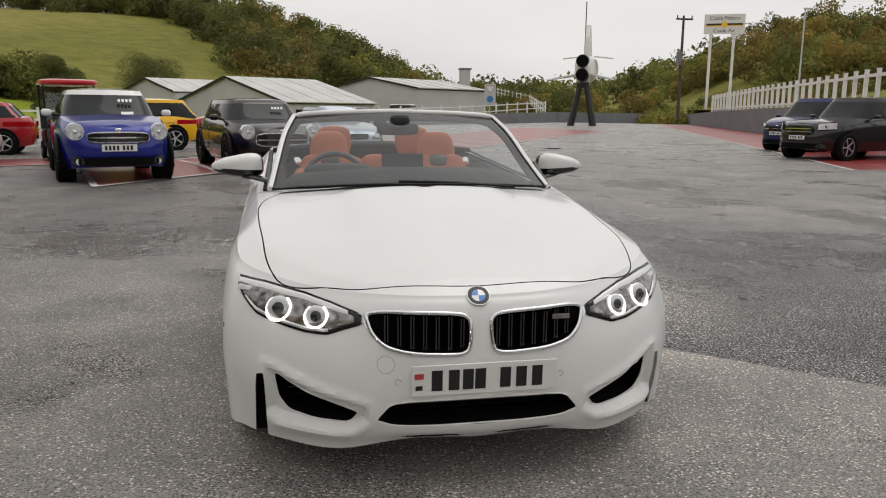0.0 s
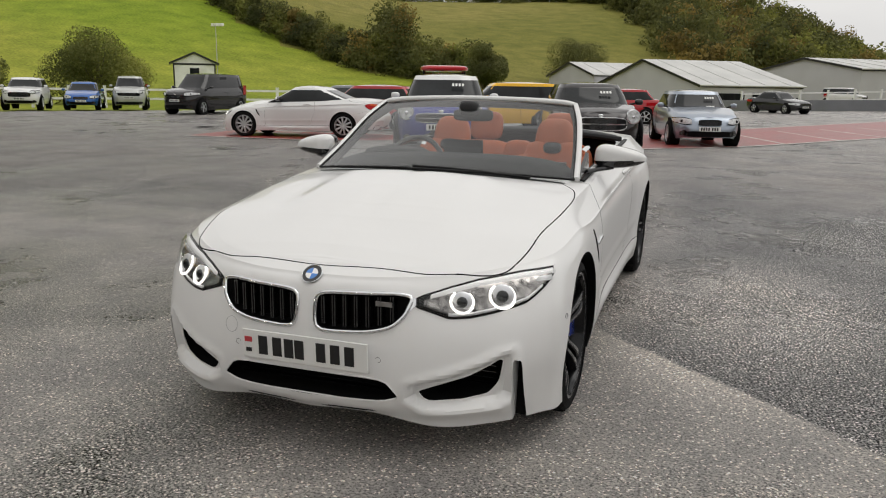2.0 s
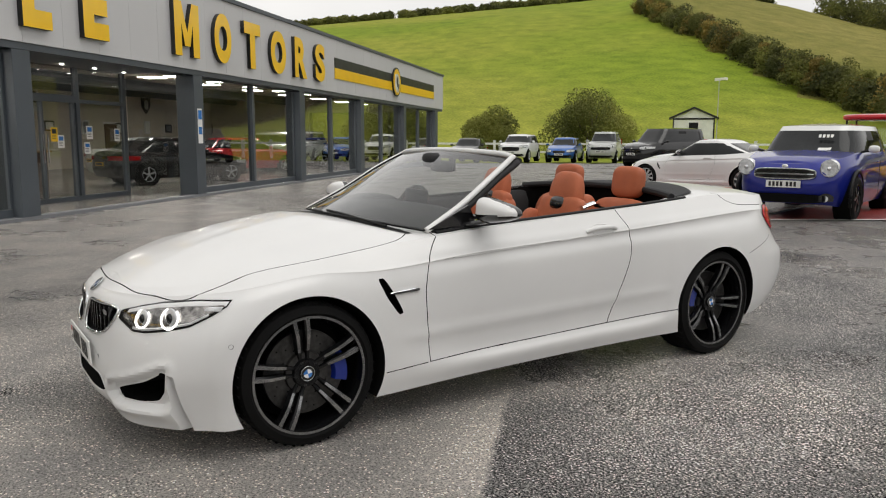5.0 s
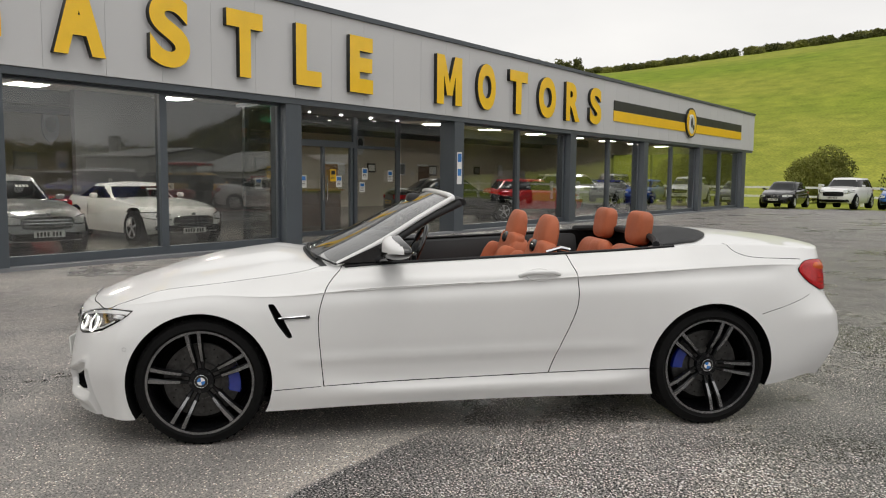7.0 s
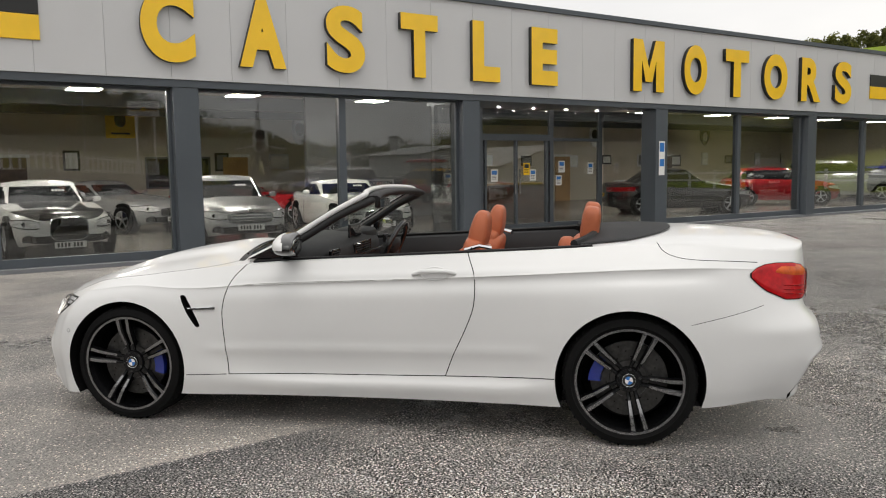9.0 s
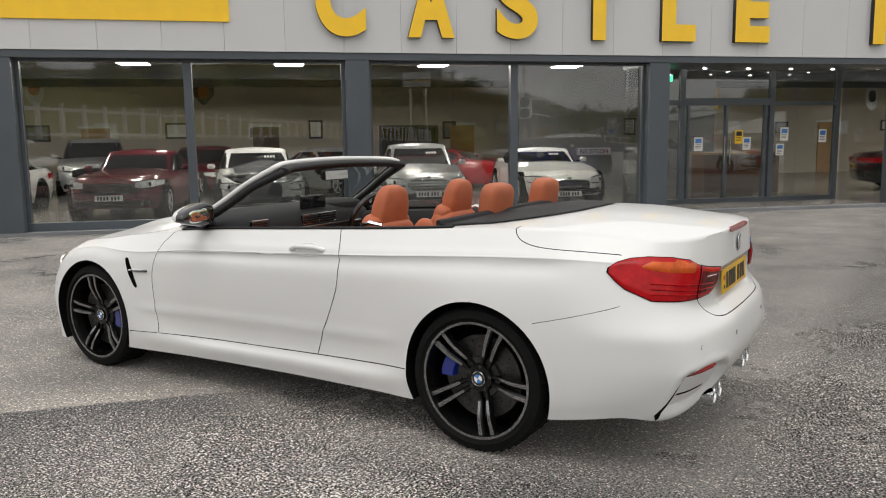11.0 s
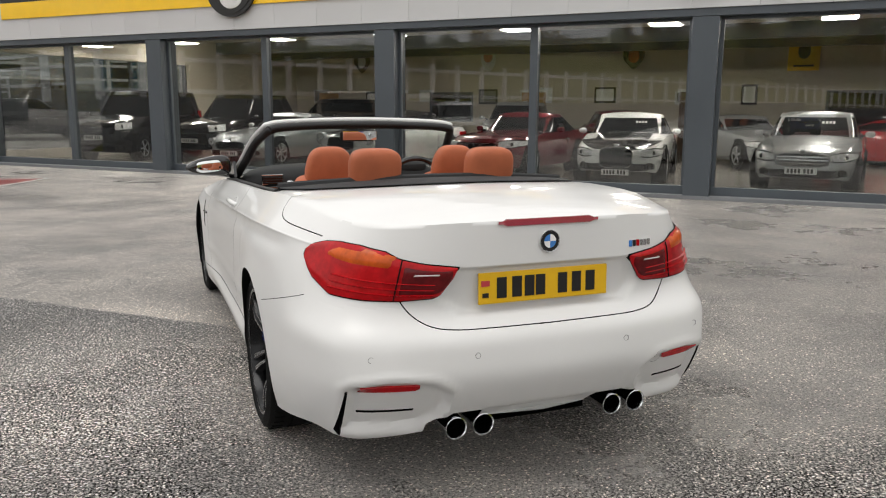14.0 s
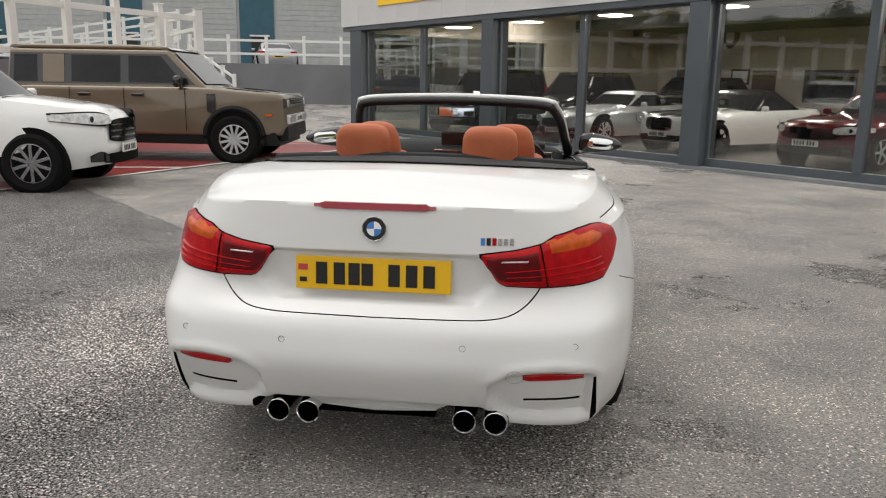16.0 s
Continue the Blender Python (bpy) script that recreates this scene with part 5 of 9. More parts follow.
def region(f):
    c, n = f.calc_center_median(), f.normal
    if f.material_index != white:
        return "body"
    ax = abs(c.x)
    if ax > 0.74 and inside(door_poly, c.y, c.z) and c.z > 0.29:
        return "door_left" if c.x > 0 else "door_right"
    if c.y < -0.7 and n.z > 0.15 and inside(bonnet_poly, ax, c.y):
        return "bonnet"
    if c.y > 1.45 and ((n.z > 0.3 and c.z > 0.93 and inside(boot_top, ax, c.y)) or (c.y > 2.1 and n.y > 0.2 and inside(boot_back, ax, c.z))):
        return "boot_lid"
    if c.y < -1.42 and c.z < 0.70:
        return "front_bumper"
    if c.y > 1.42 and c.z < 0.626 + 0.26 * max(0, min(0.35, c.y - 1.70)):
        return "rear_bumper"
    if ax > 0.8 and -1.05 < c.y < 1.06 and c.z < 0.30 + 0.02 * (c.y + 0.8) and c.z < 0.335:
        return "sill_skirt_left" if c.x > 0 else "sill_skirt_right"
    return "body"


def split_loose(b, first="body_shell"):
    """Makes the wings, the nose and the rest of the shell, or the corners of a bumper, parts of their own."""
    seen, groups = set(), []
    for f in b.faces:
        if f in seen:
            continue
        stack, grp = [f], []
        seen.add(f)
        while stack:
            g = stack.pop()
            grp.append(g)
            for e in g.edges:
                for h in e.link_faces:
                    if h not in seen:
                        seen.add(h)
                        stack.append(h)
        groups.append(grp)
    groups.sort(key=len, reverse=True)
    for i, grp in enumerate(groups):
        if i and len(grp) < 12:
            continue
        c = b.copy()
        c.faces.ensure_lookup_table()
        keep = {f.index for g in ([grp] if i else [g for g in groups if g is grp or (len(g) < 12 and first == "body_shell")]) for f in g}
        mid = sum((f.calc_center_median() for f in grp), Vector()) / len(grp)
        bmesh.ops.delete(c, geom=[f for f in list(c.faces) if f.index not in keep], context="FACES")
        part(first if i == 0 else "bumper_corner" if first != "body_shell" else "wing" if abs(mid.x) > 0.5 else "nose_panel" if mid.y < 0 else "tail_panel", c, list(cut_mesh.materials), hero, "", True, 32)


def split_body():
    src = bmesh.new()
    src.from_mesh(cut_mesh)
    stray = [f for f in src.faces if not (-2.28 < f.calc_center_median().y < 2.46 and abs(f.calc_center_median().x) < 0.97 and f.calc_center_median().z > 0.13)]
    bmesh.ops.delete(src, geom=stray, context="FACES")
    src.faces.ensure_lookup_table()
    src.faces.index_update()
    tag = [region(f) for f in src.faces]
    for kind in sorted(set(tag)):
        b = src.copy()
        b.faces.ensure_lookup_table()
        bmesh.ops.delete(b, geom=[f for f, t in zip(list(b.faces), tag) if t != kind], context="FACES")
        b.faces.index_update()
        b.faces.ensure_lookup_table()
        if kind in ("body", "rear_bumper", "front_bumper"):
            split_loose(b, "body_shell" if kind == "body" else kind)
            continue
        name = {"door_left": "door", "door_right": "door", "sill_skirt_left": "side_skirt", "sill_skirt_right": "side_skirt"}.get(kind, kind)
        part(name, b, list(cut_mesh.materials), hero, "", True, 70 if kind == "boot_lid" else 32)
    src.free()


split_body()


# front details
def outline_tube(poly, way, r, off, name, mat, parent=None, label=""):
    line = on_skin(poly, way)
    return part(name, tube_bm([p + n * off for p, n in line], r, 8, closed=True), mat, parent or hero, label, True, 60)


def jx(x, z):
    """The station at which the body's front half, or its rear half from 9 on, has this half-width at height z."""
    js = np.linspace(0.0, 5.0, 401)
    return float(np.interp(x, [flank(j, z)[0].x for j in js], js))


def jr(x, z):
    js = np.linspace(17.0, 13.4, 401)
    return float(np.interp(x, [flank(j, z)[0].x for j in js], js))


def patch(name, j0, j1, top, bot, off, mat, parent, flip=1, nj=40, nz=8, thick=0.006, label=""):
    """A cover that follows the flank between two height curves (lists of station and height)."""
    vs, fs = [], []
    for i in range(nj + 1):
        j = j0 + (j1 - j0) * i / nj
        a = np.interp(j, [p[0] for p in bot], [p[1] for p in bot])
        b = np.interp(j, [p[0] for p in top], [p[1] for p in top])
        for k in range(nz + 1):
            p, n = flank(j, a + (b - a) * k / nz)
            edge = 0 if 0 < i < nj and 0 < k < nz else -0.5
            q = p + n * (off + edge * off)
            vs.append((flip * q.x, q.y, q.z))
    for i in range(nj):
        for k in range(nz):
            a = i * (nz + 1) + k
            f = (a, a + nz + 1, a + nz + 2, a + 1)
            fs.append(f if flip > 0 else f[::-1])
    return data_ob(name, vs, fs, mat, parent, label, True, 60)


for sx in (1, -1):
    kp = KIDNEY if sx > 0 else mirrored(KIDNEY)
    kid = outline_tube(kp, "front", 0.0085, 0.001, "kidney_grille", M["chrome"], None, "chrome-framed black kidney grille")
    for k in range(7):
        x = 0.065 + k * 0.044
        for dx in (-0.005, 0.005):
            p, n = cast((sx * x, -4, 0.57), (0, 1, 0))
            top = np.interp(x, [0.04, 0.08, 0.33, 0.38], [0.61, 0.628, 0.636, 0.624]) - 0.006
            bot = np.interp(x, [0.04, 0.08, 0.25, 0.33, 0.37], [0.512, 0.496, 0.504, 0.526, 0.57]) + 0.006
            part("slat", box_bm(sx * x + dx - 0.0025, sx * x + dx + 0.0025, p.y + 0.006, p.y + 0.05, bot, top, 0.001), M["gloss_black"], kid)
    fin = on_skin([(sx * x, z) for x, z in ((0.392, 0.626), (0.408, 0.622), (0.412, 0.600), (0.400, 0.588), (0.378, 0.552), (0.366, 0.552))], "front")
    bm = bmesh.new()
    bm.faces.new([bm.verts.new(p + n * 0.004) for p, n in fin])
    ext = bmesh.ops.extrude_face_region(bm, geom=list(bm.faces))
    bmesh.ops.translate(bm, vec=(0, 0.02, 0), verts=[v for v in ext["geom"] if isinstance(v, bmesh.types.BMVert)])
    bmesh.ops.recalc_face_normals(bm, faces=bm.faces)
    part("chrome_wing", bm, M["chrome"], kid)
    part("mesh_backing", prism_bm([(a * 0.99, b) for a, b in kp], "y", -2.105, -2.095), M["void"], kid)
    # headlamps
    top = [(jx(x, z), z) for x, z in ((0.405, 0.622), (0.427, 0.634), (0.513, 0.660), (0.60, 0.682), (0.65, 0.689), (0.70, 0.697), (0.74, 0.702), (0.835, 0.706))]
    bot = [(jx(x, z), z) for x, z in ((0.405, 0.598), (0.42, 0.588), (0.53, 0.551), (0.60, 0.553), (0.665, 0.565), (0.775, 0.595), (0.822, 0.640), (0.848, 0.700))]
    j0, j1 = top[0][0], min(top[-1][0], bot[-1][0])
    lamp = patch("headlight", j0, j1, top, bot, 0.0035, M["void"], hero, sx, 44, 8, label="lit headlamp with two white halo rings")
    patch("reflector", j0 + 0.12, j1 - 0.07, [(a, b - 0.018) for a, b in top], [(a, b + 0.012) for a, b in bot], 0.0065, M["lamp_inner"], lamp, sx, 30, 6)
    patch("light_guide", j0 + 0.5, j1 - 0.5, [(a, b + 0.020) for a, b in bot], [(a, b + 0.009) for a, b in bot], 0.0095, M["lamp_clear"], lamp, sx, 30, 2)
    patch("brow", j0 + 0.2, j1 - 0.05, [(a, b - 0.008) for a, b in top], [(a, b - 0.025) for a, b in top], 0.0095, M["badge_white"], lamp, sx, 30, 2)
    for j, z, r in ((jx(0.562, 0.606), 0.606, 0.042), (jx(0.690, 0.620), 0.620, 0.048)):
        p, n = flank(j, z)
        fw = (Vector((0.25, -1, 0)) + n * 0.6).normalized()
        p = p + n * 0.010
        p, fw = Vector((sx * p.x, p.y, p.z)), Vector((sx * fw.x, fw.y, fw.z))
        u = Vector((0, 0, 1)) - fw * fw.z
        u.normalize()
        w = fw.cross(u)
        nn = Vector((sx * n.x, n.y, n.z))
        def ring_pts(rad, a0=0.0, a1=2 * math.pi, m=36):
            out = []
            for q in range(m):
                a = a0 + (a1 - a0) * q / (m - 1)
                v = u * math.sin(a) * rad + w * math.cos(a) * rad
                out.append(p + v - nn * (v.dot(nn)) * 0.8)
            return out
        # silver bowl added behind the ring, its pale tone standing for spread glow
        bowl = blob_bm(0, 0, 0, r * 0.98, 0.010, r * 0.98, 2.0, 24, 10, look(p, p + fw).to_3x3().to_4x4() @ pose(0, 0, 0, 90))
        bmesh.ops.translate(bowl, vec=p - nn * 0.006, verts=bowl.verts)
        part("lamp_bowl", bowl, M["alloy"], lamp, "", True)
        part("halo_ring", tube_bm(ring_pts(r, radians(125), radians(415)), 0.0046, 8), M["halo"], lamp, "glowing white halo ring", True, 80)
        lens = blob_bm(0, 0, 0, r * 0.52, 0.014, r * 0.52, 2.0, 20, 12, look(p, p + fw).to_3x3().to_4x4() @ pose(0, 0, 0, 90))
        bmesh.ops.translate(lens, vec=p - nn * 0.002, verts=lens.verts)
        part("projector_lens", lens, M["dark_glass"], lamp, "", True)
    patch("lens_cover", j0, j1, top, bot, 0.020, M["lamp_cover"], lamp, sx, 44, 8)
    am = patch("side_marker", j1 - 0.7, j1 - 0.15, [(0, 0.678), (9, 0.678)], [(0, 0.660), (9, 0.660)], 0.011, M["lamp_clear"], lamp, sx, 6, 2)

# bumper details: sensors, tow cover, washer cover, air curtain fins
for way, pts in (("front", [(0.295, 0.402), (-0.295, 0.402)]), ("rear", [(0.30, 0.555), (-0.30, 0.555), (0.66, 0.56), (-0.66, 0.56)])):
    for a, b in pts:
        (p, n), = on_skin([(a, b)], way)
        part("parking_sensor", tube_bm([p + n * 0.0008 + (Vector((1, 0, 0)) * math.cos(t) + Vector((0, 0, 1)) * math.sin(t)) * 0.0100 for t in np.linspace(0, 2 * math.pi, 20, endpoint=False)], 0.0008, 5, closed=True), M["black_trim"], hero)
for y, z in ((-1.77, 0.52),):
    for way in ("side", "side_r"):
        g = on_skin([(y, z)], way)
        p, n = g[0]
        t1 = n.cross(Vector((0, 0, 1))).normalized()
        part("parking_sensor", tube_bm([p + n * 0.0008 + (t1 * math.cos(t) + Vector((0, 0, 1)) * math.sin(t)) * 0.0100 for t in np.linspace(0, 2 * math.pi, 20, endpoint=False)], 0.0008, 5, closed=True), M["black_trim"], hero)
for cx, cz, way in ((-0.335, 0.462, "front"), (-0.47, 0.455, "rear")):
    ring = on_skin([(cx + 0.03 * math.cos(t), cz + 0.03 * math.sin(t)) for t in np.linspace(0, 2 * math.pi, 28, endpoint=False)], way)
    part("tow_eye_cover", tube_bm([p - n * 0.0002 for p, n in ring], 0.0008, 5, closed=True), M["grey_render"], hero)


for sx in (1, -1):
    ik = INTAKE if sx > 0 else mirrored(INTAKE)
    fr = outline_tube(ik, "front", 0.003, -0.001, "air_intake", M["white_paint"], None, "white-edged black air intake")
    for k in range(6):
        part("mesh_bar", box_bm(min(sx * 0.42, sx * 0.67), max(sx * 0.42, sx * 0.67), -1.93, -1.925, 0.265 + k * 0.024, 0.269 + k * 0.024), M["gloss_black"], fr)
low = outline_tube(LOWER, "front", 0.004, -0.002, "lower_grille", M["white_paint"], None, "wide black lower grille opening")
for k in range(5):
    part("mesh_bar", box_bm(-0.36, 0.36, -2.10, -2.094, 0.247 + k * 0.019, 0.251 + k * 0.019), M["gloss_black"], low)


def roundel(p, n, r, parent, name="roundel"):
    """A dark ring round blue and white quarters."""
    rot = n.to_track_quat("Z", "Y").to_matrix().to_4x4()
    mm = Matrix.Translation(p) @ rot
    bm = cyl_bm((0, 0, -0.002), (0, 0, 0.003), r, r * 0.94, 32)
    bmesh.ops.transform(bm, matrix=mm, verts=bm.verts)
    base = part(name, bm, M["gloss_black"], parent, "black-ringed blue and white roundel", True, 40)
    rim = tube_bm([mm @ Vector((r * math.cos(t), r * math.sin(t), 0.002)) for t in np.linspace(0, 2 * math.pi, 32, endpoint=False)], r * 0.05, 6, closed=True)
    part("rim", rim, M["chrome"], base, "", True, 80)
    for q in range(4):
        bm = bmesh.new()
        c = bm.verts.new((0, 0, 0.0042))
        arc = [bm.verts.new((0.62 * r * math.cos(t), 0.62 * r * math.sin(t), 0.0038)) for t in np.linspace(q * math.pi / 2, (q + 1) * math.pi / 2, 9)]
        for a, b in zip(arc, arc[1:]):
            bm.faces.new((c, a, b))
        bmesh.ops.transform(bm, matrix=mm, verts=bm.verts)
        part("quarter", bm, M["badge_blue" if q % 2 else "badge_white"], base)
    return base


p, n = cast((0, -4, 0.682), (0, 1, 0))
roundel(p + n * 0.003, (n + Vector((0, 0, 0.35))).normalized(), 0.040, hero)
p, n = cast((0, 4, 0.925), (0, -1, 0))
roundel(p + n * 0.004, n, 0.039, hero)


def number_plate(cx, y, cz, face, mat, tilt=0.0, parent=None, w=0.52, h=0.111):
    """A plate whose characters are plain bars; face -1 looks along -y."""
    mm = Matrix.Translation((cx, y, cz)) @ pose(0, 0, 0, tilt)
    bm = box_bm(-w / 2, w / 2, -0.004, 0.004, -h / 2, h / 2, 0.002, mm)
    pl = part("number_plate", bm, mat, parent or hero, "number plate with plain dark bars")
    def bar(x0, x1, z0, z1, m):
        yy = sorted((face * 0.0042, face * 0.0062))
        part("plate_bar", box_bm(x0, x1, yy[0], yy[1], z0, z1, 0, mm), m, pl)
    s = -face
    for x in (-0.172, -0.112, -0.062, -0.018, 0.072, 0.130, 0.188):
        bar(s * x * w / 0.52 - 0.019, s * x * w / 0.52 + 0.019, -0.037, 0.037, M["ink"])
    bar(s * -0.235 - 0.016, s * -0.235 + 0.016, 0.008, 0.028, M["ink_red"])
    bar(s * -0.235 - 0.012, s * -0.235 + 0.012, -0.032, -0.016, M["ink"])
    return pl


number_plate(0.008, -2.219, 0.412, -1, M["plate_white"], 3)
number_plate(0.008, 2.338, 0.768, 1, M["plate_yellow"], 2)

# rear lamps
for sx in (1, -1):
    top = [(13.70, 0.880), (13.82, 0.904), (14.02, 0.919)] + [(jr(x, z), z) for x, z in ((0.70, 0.925), (0.65, 0.922), (0.58, 0.906), (0.54, 0.882), (0.46, 0.864), (0.348, 0.851))]
    bot = [(13.70, 0.870), (13.86, 0.830), (14.02, 0.800)] + [(jr(x, z), z) for x, z in ((0.750, 0.754), (0.656, 0.744), (0.545, 0.740), (0.43, 0.746), (0.405, 0.756), (0.348, 0.845))]
    j0, j1, js = 13.70, top[-1][0], jr(0.550, 0.80)
    patch("lamp_gasket", j0, j1 + 0.02, [(a, b + 0.004) for a, b in top], [(a, b - 0.004) for a, b in bot], 0.006, M["void"], hero, sx, 50, 6)
    tl = patch("tail_light", j0 + 0.03, j1, top, bot, 0.012, M["tail_red"], hero, sx, 50, 10, label="red tail lamp with amber band")
    patch("indicator", 14.2, js - 0.08, [(14.2, 0.890), (14.4, 0.915), (14.9, 0.912), (js - 0.08, 0.892)], [(14.2, 0.882), (14.4, 0.864), (14.75, 0.852), (js - 0.08, 0.845)], 0.016, M["tail_amber"], tl, sx, 16, 3)
    patch("inner_lens", js + 0.03, j1 - 0.04, [(a, b - 0.006) for a, b in top], [(a, b + 0.006) for a, b in bot], 0.015, M["tail_dark"], tl, sx, 20, 6)
    patch("reverse_lens", js + 0.14, j1 - 0.16, [(0, 0.838), (20, 0.838)], [(0, 0.822), (20, 0.822)], 0.018, M["tail_clear"], tl, sx, 8, 2)
    for dz in (0.0, 0.022, 0.042):
        patch("light_bar", 14.4, j1 - 0.18, [(14.0, 0.832 - dz), (js, 0.806 - dz), (j1, 0.796 - dz * 0.8)], [(14.0, 0.824 - dz), (js, 0.799 - dz), (j1, 0.789 - dz * 0.8)], 0.019, M["tail_red"], tl, sx, 24, 2)
    seam = [flank(js, z) for z in np.linspace(0.742, 0.884, 12)]
    part("lamp_seam", tube_bm([Vector((sx * (p + n * 0.014).x, (p + n * 0.014).y, p.z)) for p, n in seam], 0.0025, 6), M["void"], tl)
    bm, last = bmesh.new(), None
    for i in range(13):
        x = 0.495 + 0.2 * i / 12
        lo, hi = on_skin([(sx * x, 0.441 + (0.006 if i == 0 else 0)), (sx * x, 0.463 - (0.004 if i == 0 else 0))], "rear")
        row = [bm.verts.new(lo[0] - lo[1] * 0.01), bm.verts.new(lo[0] + lo[1] * 0.006), bm.verts.new(hi[0] + hi[1] * 0.006), bm.verts.new(hi[0] - hi[1] * 0.01)]
        if last:
            for q in range(3):
                bm.faces.new((last[q], row[q], row[q + 1], last[q + 1]))
        last = row
    bmesh.ops.recalc_face_normals(bm, faces=bm.faces)
    part("rear_reflector", bm, M["tail_red"], hero, "thin red bumper reflector")
    for x in (0.272, 0.378):
        bm = lathe_bm([(0.0365, 0.001), (0.039, 0.005), (0.0415, 0.004), (0.042, -0.004), (0.041, -0.22), (0.034, -0.22), (0.035, -0.004), (0.0365, 0.001)], 36)
        mm = Matrix.Translation((sx * x - 0.032, 2.335, 0.268)) @ pose(0, 0, 0, 0, 0, 90)
        bmesh.ops.transform(bm, matrix=mm, verts=bm.verts)
        tp = part("exhaust_pipe", bm, M["chrome"], hero, "round chrome exhaust tip", True, 40)
        part("bore", cyl_bm((sx * x - 0.032, 2.12, 0.268), (sx * x - 0.032, 2.19, 0.268), 0.0335, seg=24), M["void"], tp)
part("diffuser", box_bm(-0.46, 0.46, 2.08, 2.12, 0.22, 0.34, 0.01), M["black_trim"], hero)
part("undertray", box_bm(-0.70, 0.70, -1.8, 1.85, 0.17, 0.2, 0.005), M["black_trim"], hero)
line = on_skin([(0.20 * k / 12, 1.0) for k in range(-12, 13)], "rear")
vs, fs = [], []
for i, (p, n) in enumerate(line):
    q = abs(i - 12) / 12
    h = 0.011 if q < 0.9 else 0.005
    vs += [(p.x, p.y + 0.006, p.z - 0.014 - h + 0.011), (p.x, p.y + 0.004, p.z - 0.014 + h + 0.011), (p.x, p.y - 0.03, p.z - 0.014 + h + 0.012), (p.x, p.y - 0.03, p.z - 0.014 - h + 0.010)]
for i in range(len(line) - 1):
    for k in range(4):
        a = i * 4
        fs.append((a + k, a + (k + 1) % 4, a + 4 + (k + 1) % 4, a + 4 + k))
data_ob("brake_light", vs, fs, pbr("brake_lens", (0.32, 0.035, 0.05), 0.25, coat=0.6), hero, "slim red high brake light", False)
# model badge and grille badge as plain slanted bars
for k, m in enumerate(("badge_blue", "ink", "tail_red", "chrome", "chrome", "chrome")):
    (p, n), = on_skin([(-0.352 - k * 0.0185, 0.893)], "rear")
    part("badge_bar", box_bm(-0.0065, 0.0065, -0.002, 0.004, -0.012, 0.012, 0.001, Matrix.Translation(p) @ pose(0, 0, 0, 0, 0, -8)), M[m], hero)
part("grille_badge", box_bm(0.27, 0.335, -2.155, -2.15, 0.594, 0.612, 0.002, None), M["steel"], hero)

# fender vents
for side, sx in (("side", 1), ("side_r", -1)):
    g = on_skin([(-0.99, 0.662), (-0.93, 0.665), (-0.845, 0.668)], side)
    part("vent_fin", tube_bm([p + n * 0.004 for p, n in g], 0.0085, 8, flat=0.8), M["gloss_black"], hero, "black side vent fin", True)
    # door handle: recess disc and bar
    g = on_skin([(0.285, 0.868), (0.33, 0.872), (0.40, 0.874), (0.47, 0.876), (0.515, 0.876)], side)
    part("door_handle", tube_bm([p + n * (0.006 if 0 < i < 4 else -0.004) + n * (0.018 if i in (1, 2, 3) else 0) for i, (p, n) in enumerate(g)], 0.013, 10, flat=1.0), M["white_paint"], hero, "white bar door handle", True, 80)
    g = on_skin([(0.40 + 0.075 * math.cos(t), 0.872 + 0.032 * math.sin(t)) for t in np.linspace(0, 2 * math.pi, 28, endpoint=False)], side)
    part("handle_cup", tube_bm([p - n * 0.0015 for p, n in g], 0.004, 6, closed=True), M["white_paint"], hero, "", True, 80)

for side in ("side", "side_r"):
    g = on_skin([(-1.005 + 0.14 * k / 8, 0.664 + 0.010 * k / 8) for k in range(9)], side)
    part("wing_vent_blade", tube_bm([p + n * 0.004 for p, n in g], 0.007, 8, flat=0.7), M["chrome"], hero, "chrome blade in the black wing vent", True, 60)

# windscreen, pillars and header
PIL = dense([(0.735, -0.70, 0.925), (0.70, -0.46, 1.045), (0.655, -0.22, 1.19), (0.60, -0.045, 1.284)], 8)
head_line = dense([(0.60, -0.045, 1.284), (0.52, -0.06, 1.299), (0.3, -0.085, 1.310), (0.0, -0.095, 1.315), (-0.3, -0.085, 1.310), (-0.52, -0.06, 1.299), (-0.60, -0.045, 1.284)], 6)
frame_line = [Vector(p) for p in PIL] + [Vector(p) for p in head_line[1:-1]] + [Vector((-p[0], p[1], p[2])) for p in PIL[::-1]]
ws = part("windscreen_frame", tube_bm(frame_line, 0.0175, 10, flat=0.9), M["white_paint"], hero, "white windscreen surround", True, 60)
part("inner_frame_trim", tube_bm([p + Vector((-math.copysign(0.014, p.x) if abs(p.x) > 0.5 else 0, 0.034, -0.018 - 0.014 * smooth(1.18, 1.29, p.z))) for p in frame_line], 0.026, 10, flat=0.85), M["cabin_black"], ws, "", True, 60)
part("header_trim", tube_bm([Vector(p) + Vector((0, 0.045, -0.028)) for p in head_line[1:-1]], 0.042, 10, flat=0.5), M["cabin_black"], ws, "", True, 60)
vs, fs = [], []
NV, NU = 10, 24
for a in range(NV + 1):
    t = a / NV
    k = t * (len(PIL) - 1)
    e = np.array(PIL[int(k)]) if int(k) == len(PIL) - 1 else np.array(PIL[int(k)]) * (1 - k % 1) + np.array(PIL[int(k) + 1]) * (k % 1)
    for b in range(NU + 1):
        u = -1 + 2 * b / NU
        bow = (1 - u * u)
        vs.append((u * (e[0] - 0.012), e[1] - 0.010 - bow * (0.17 * (1 - t) + 0.05 * t), e[2] + bow * (0.035 * (1 - t) + 0.03 * t)))
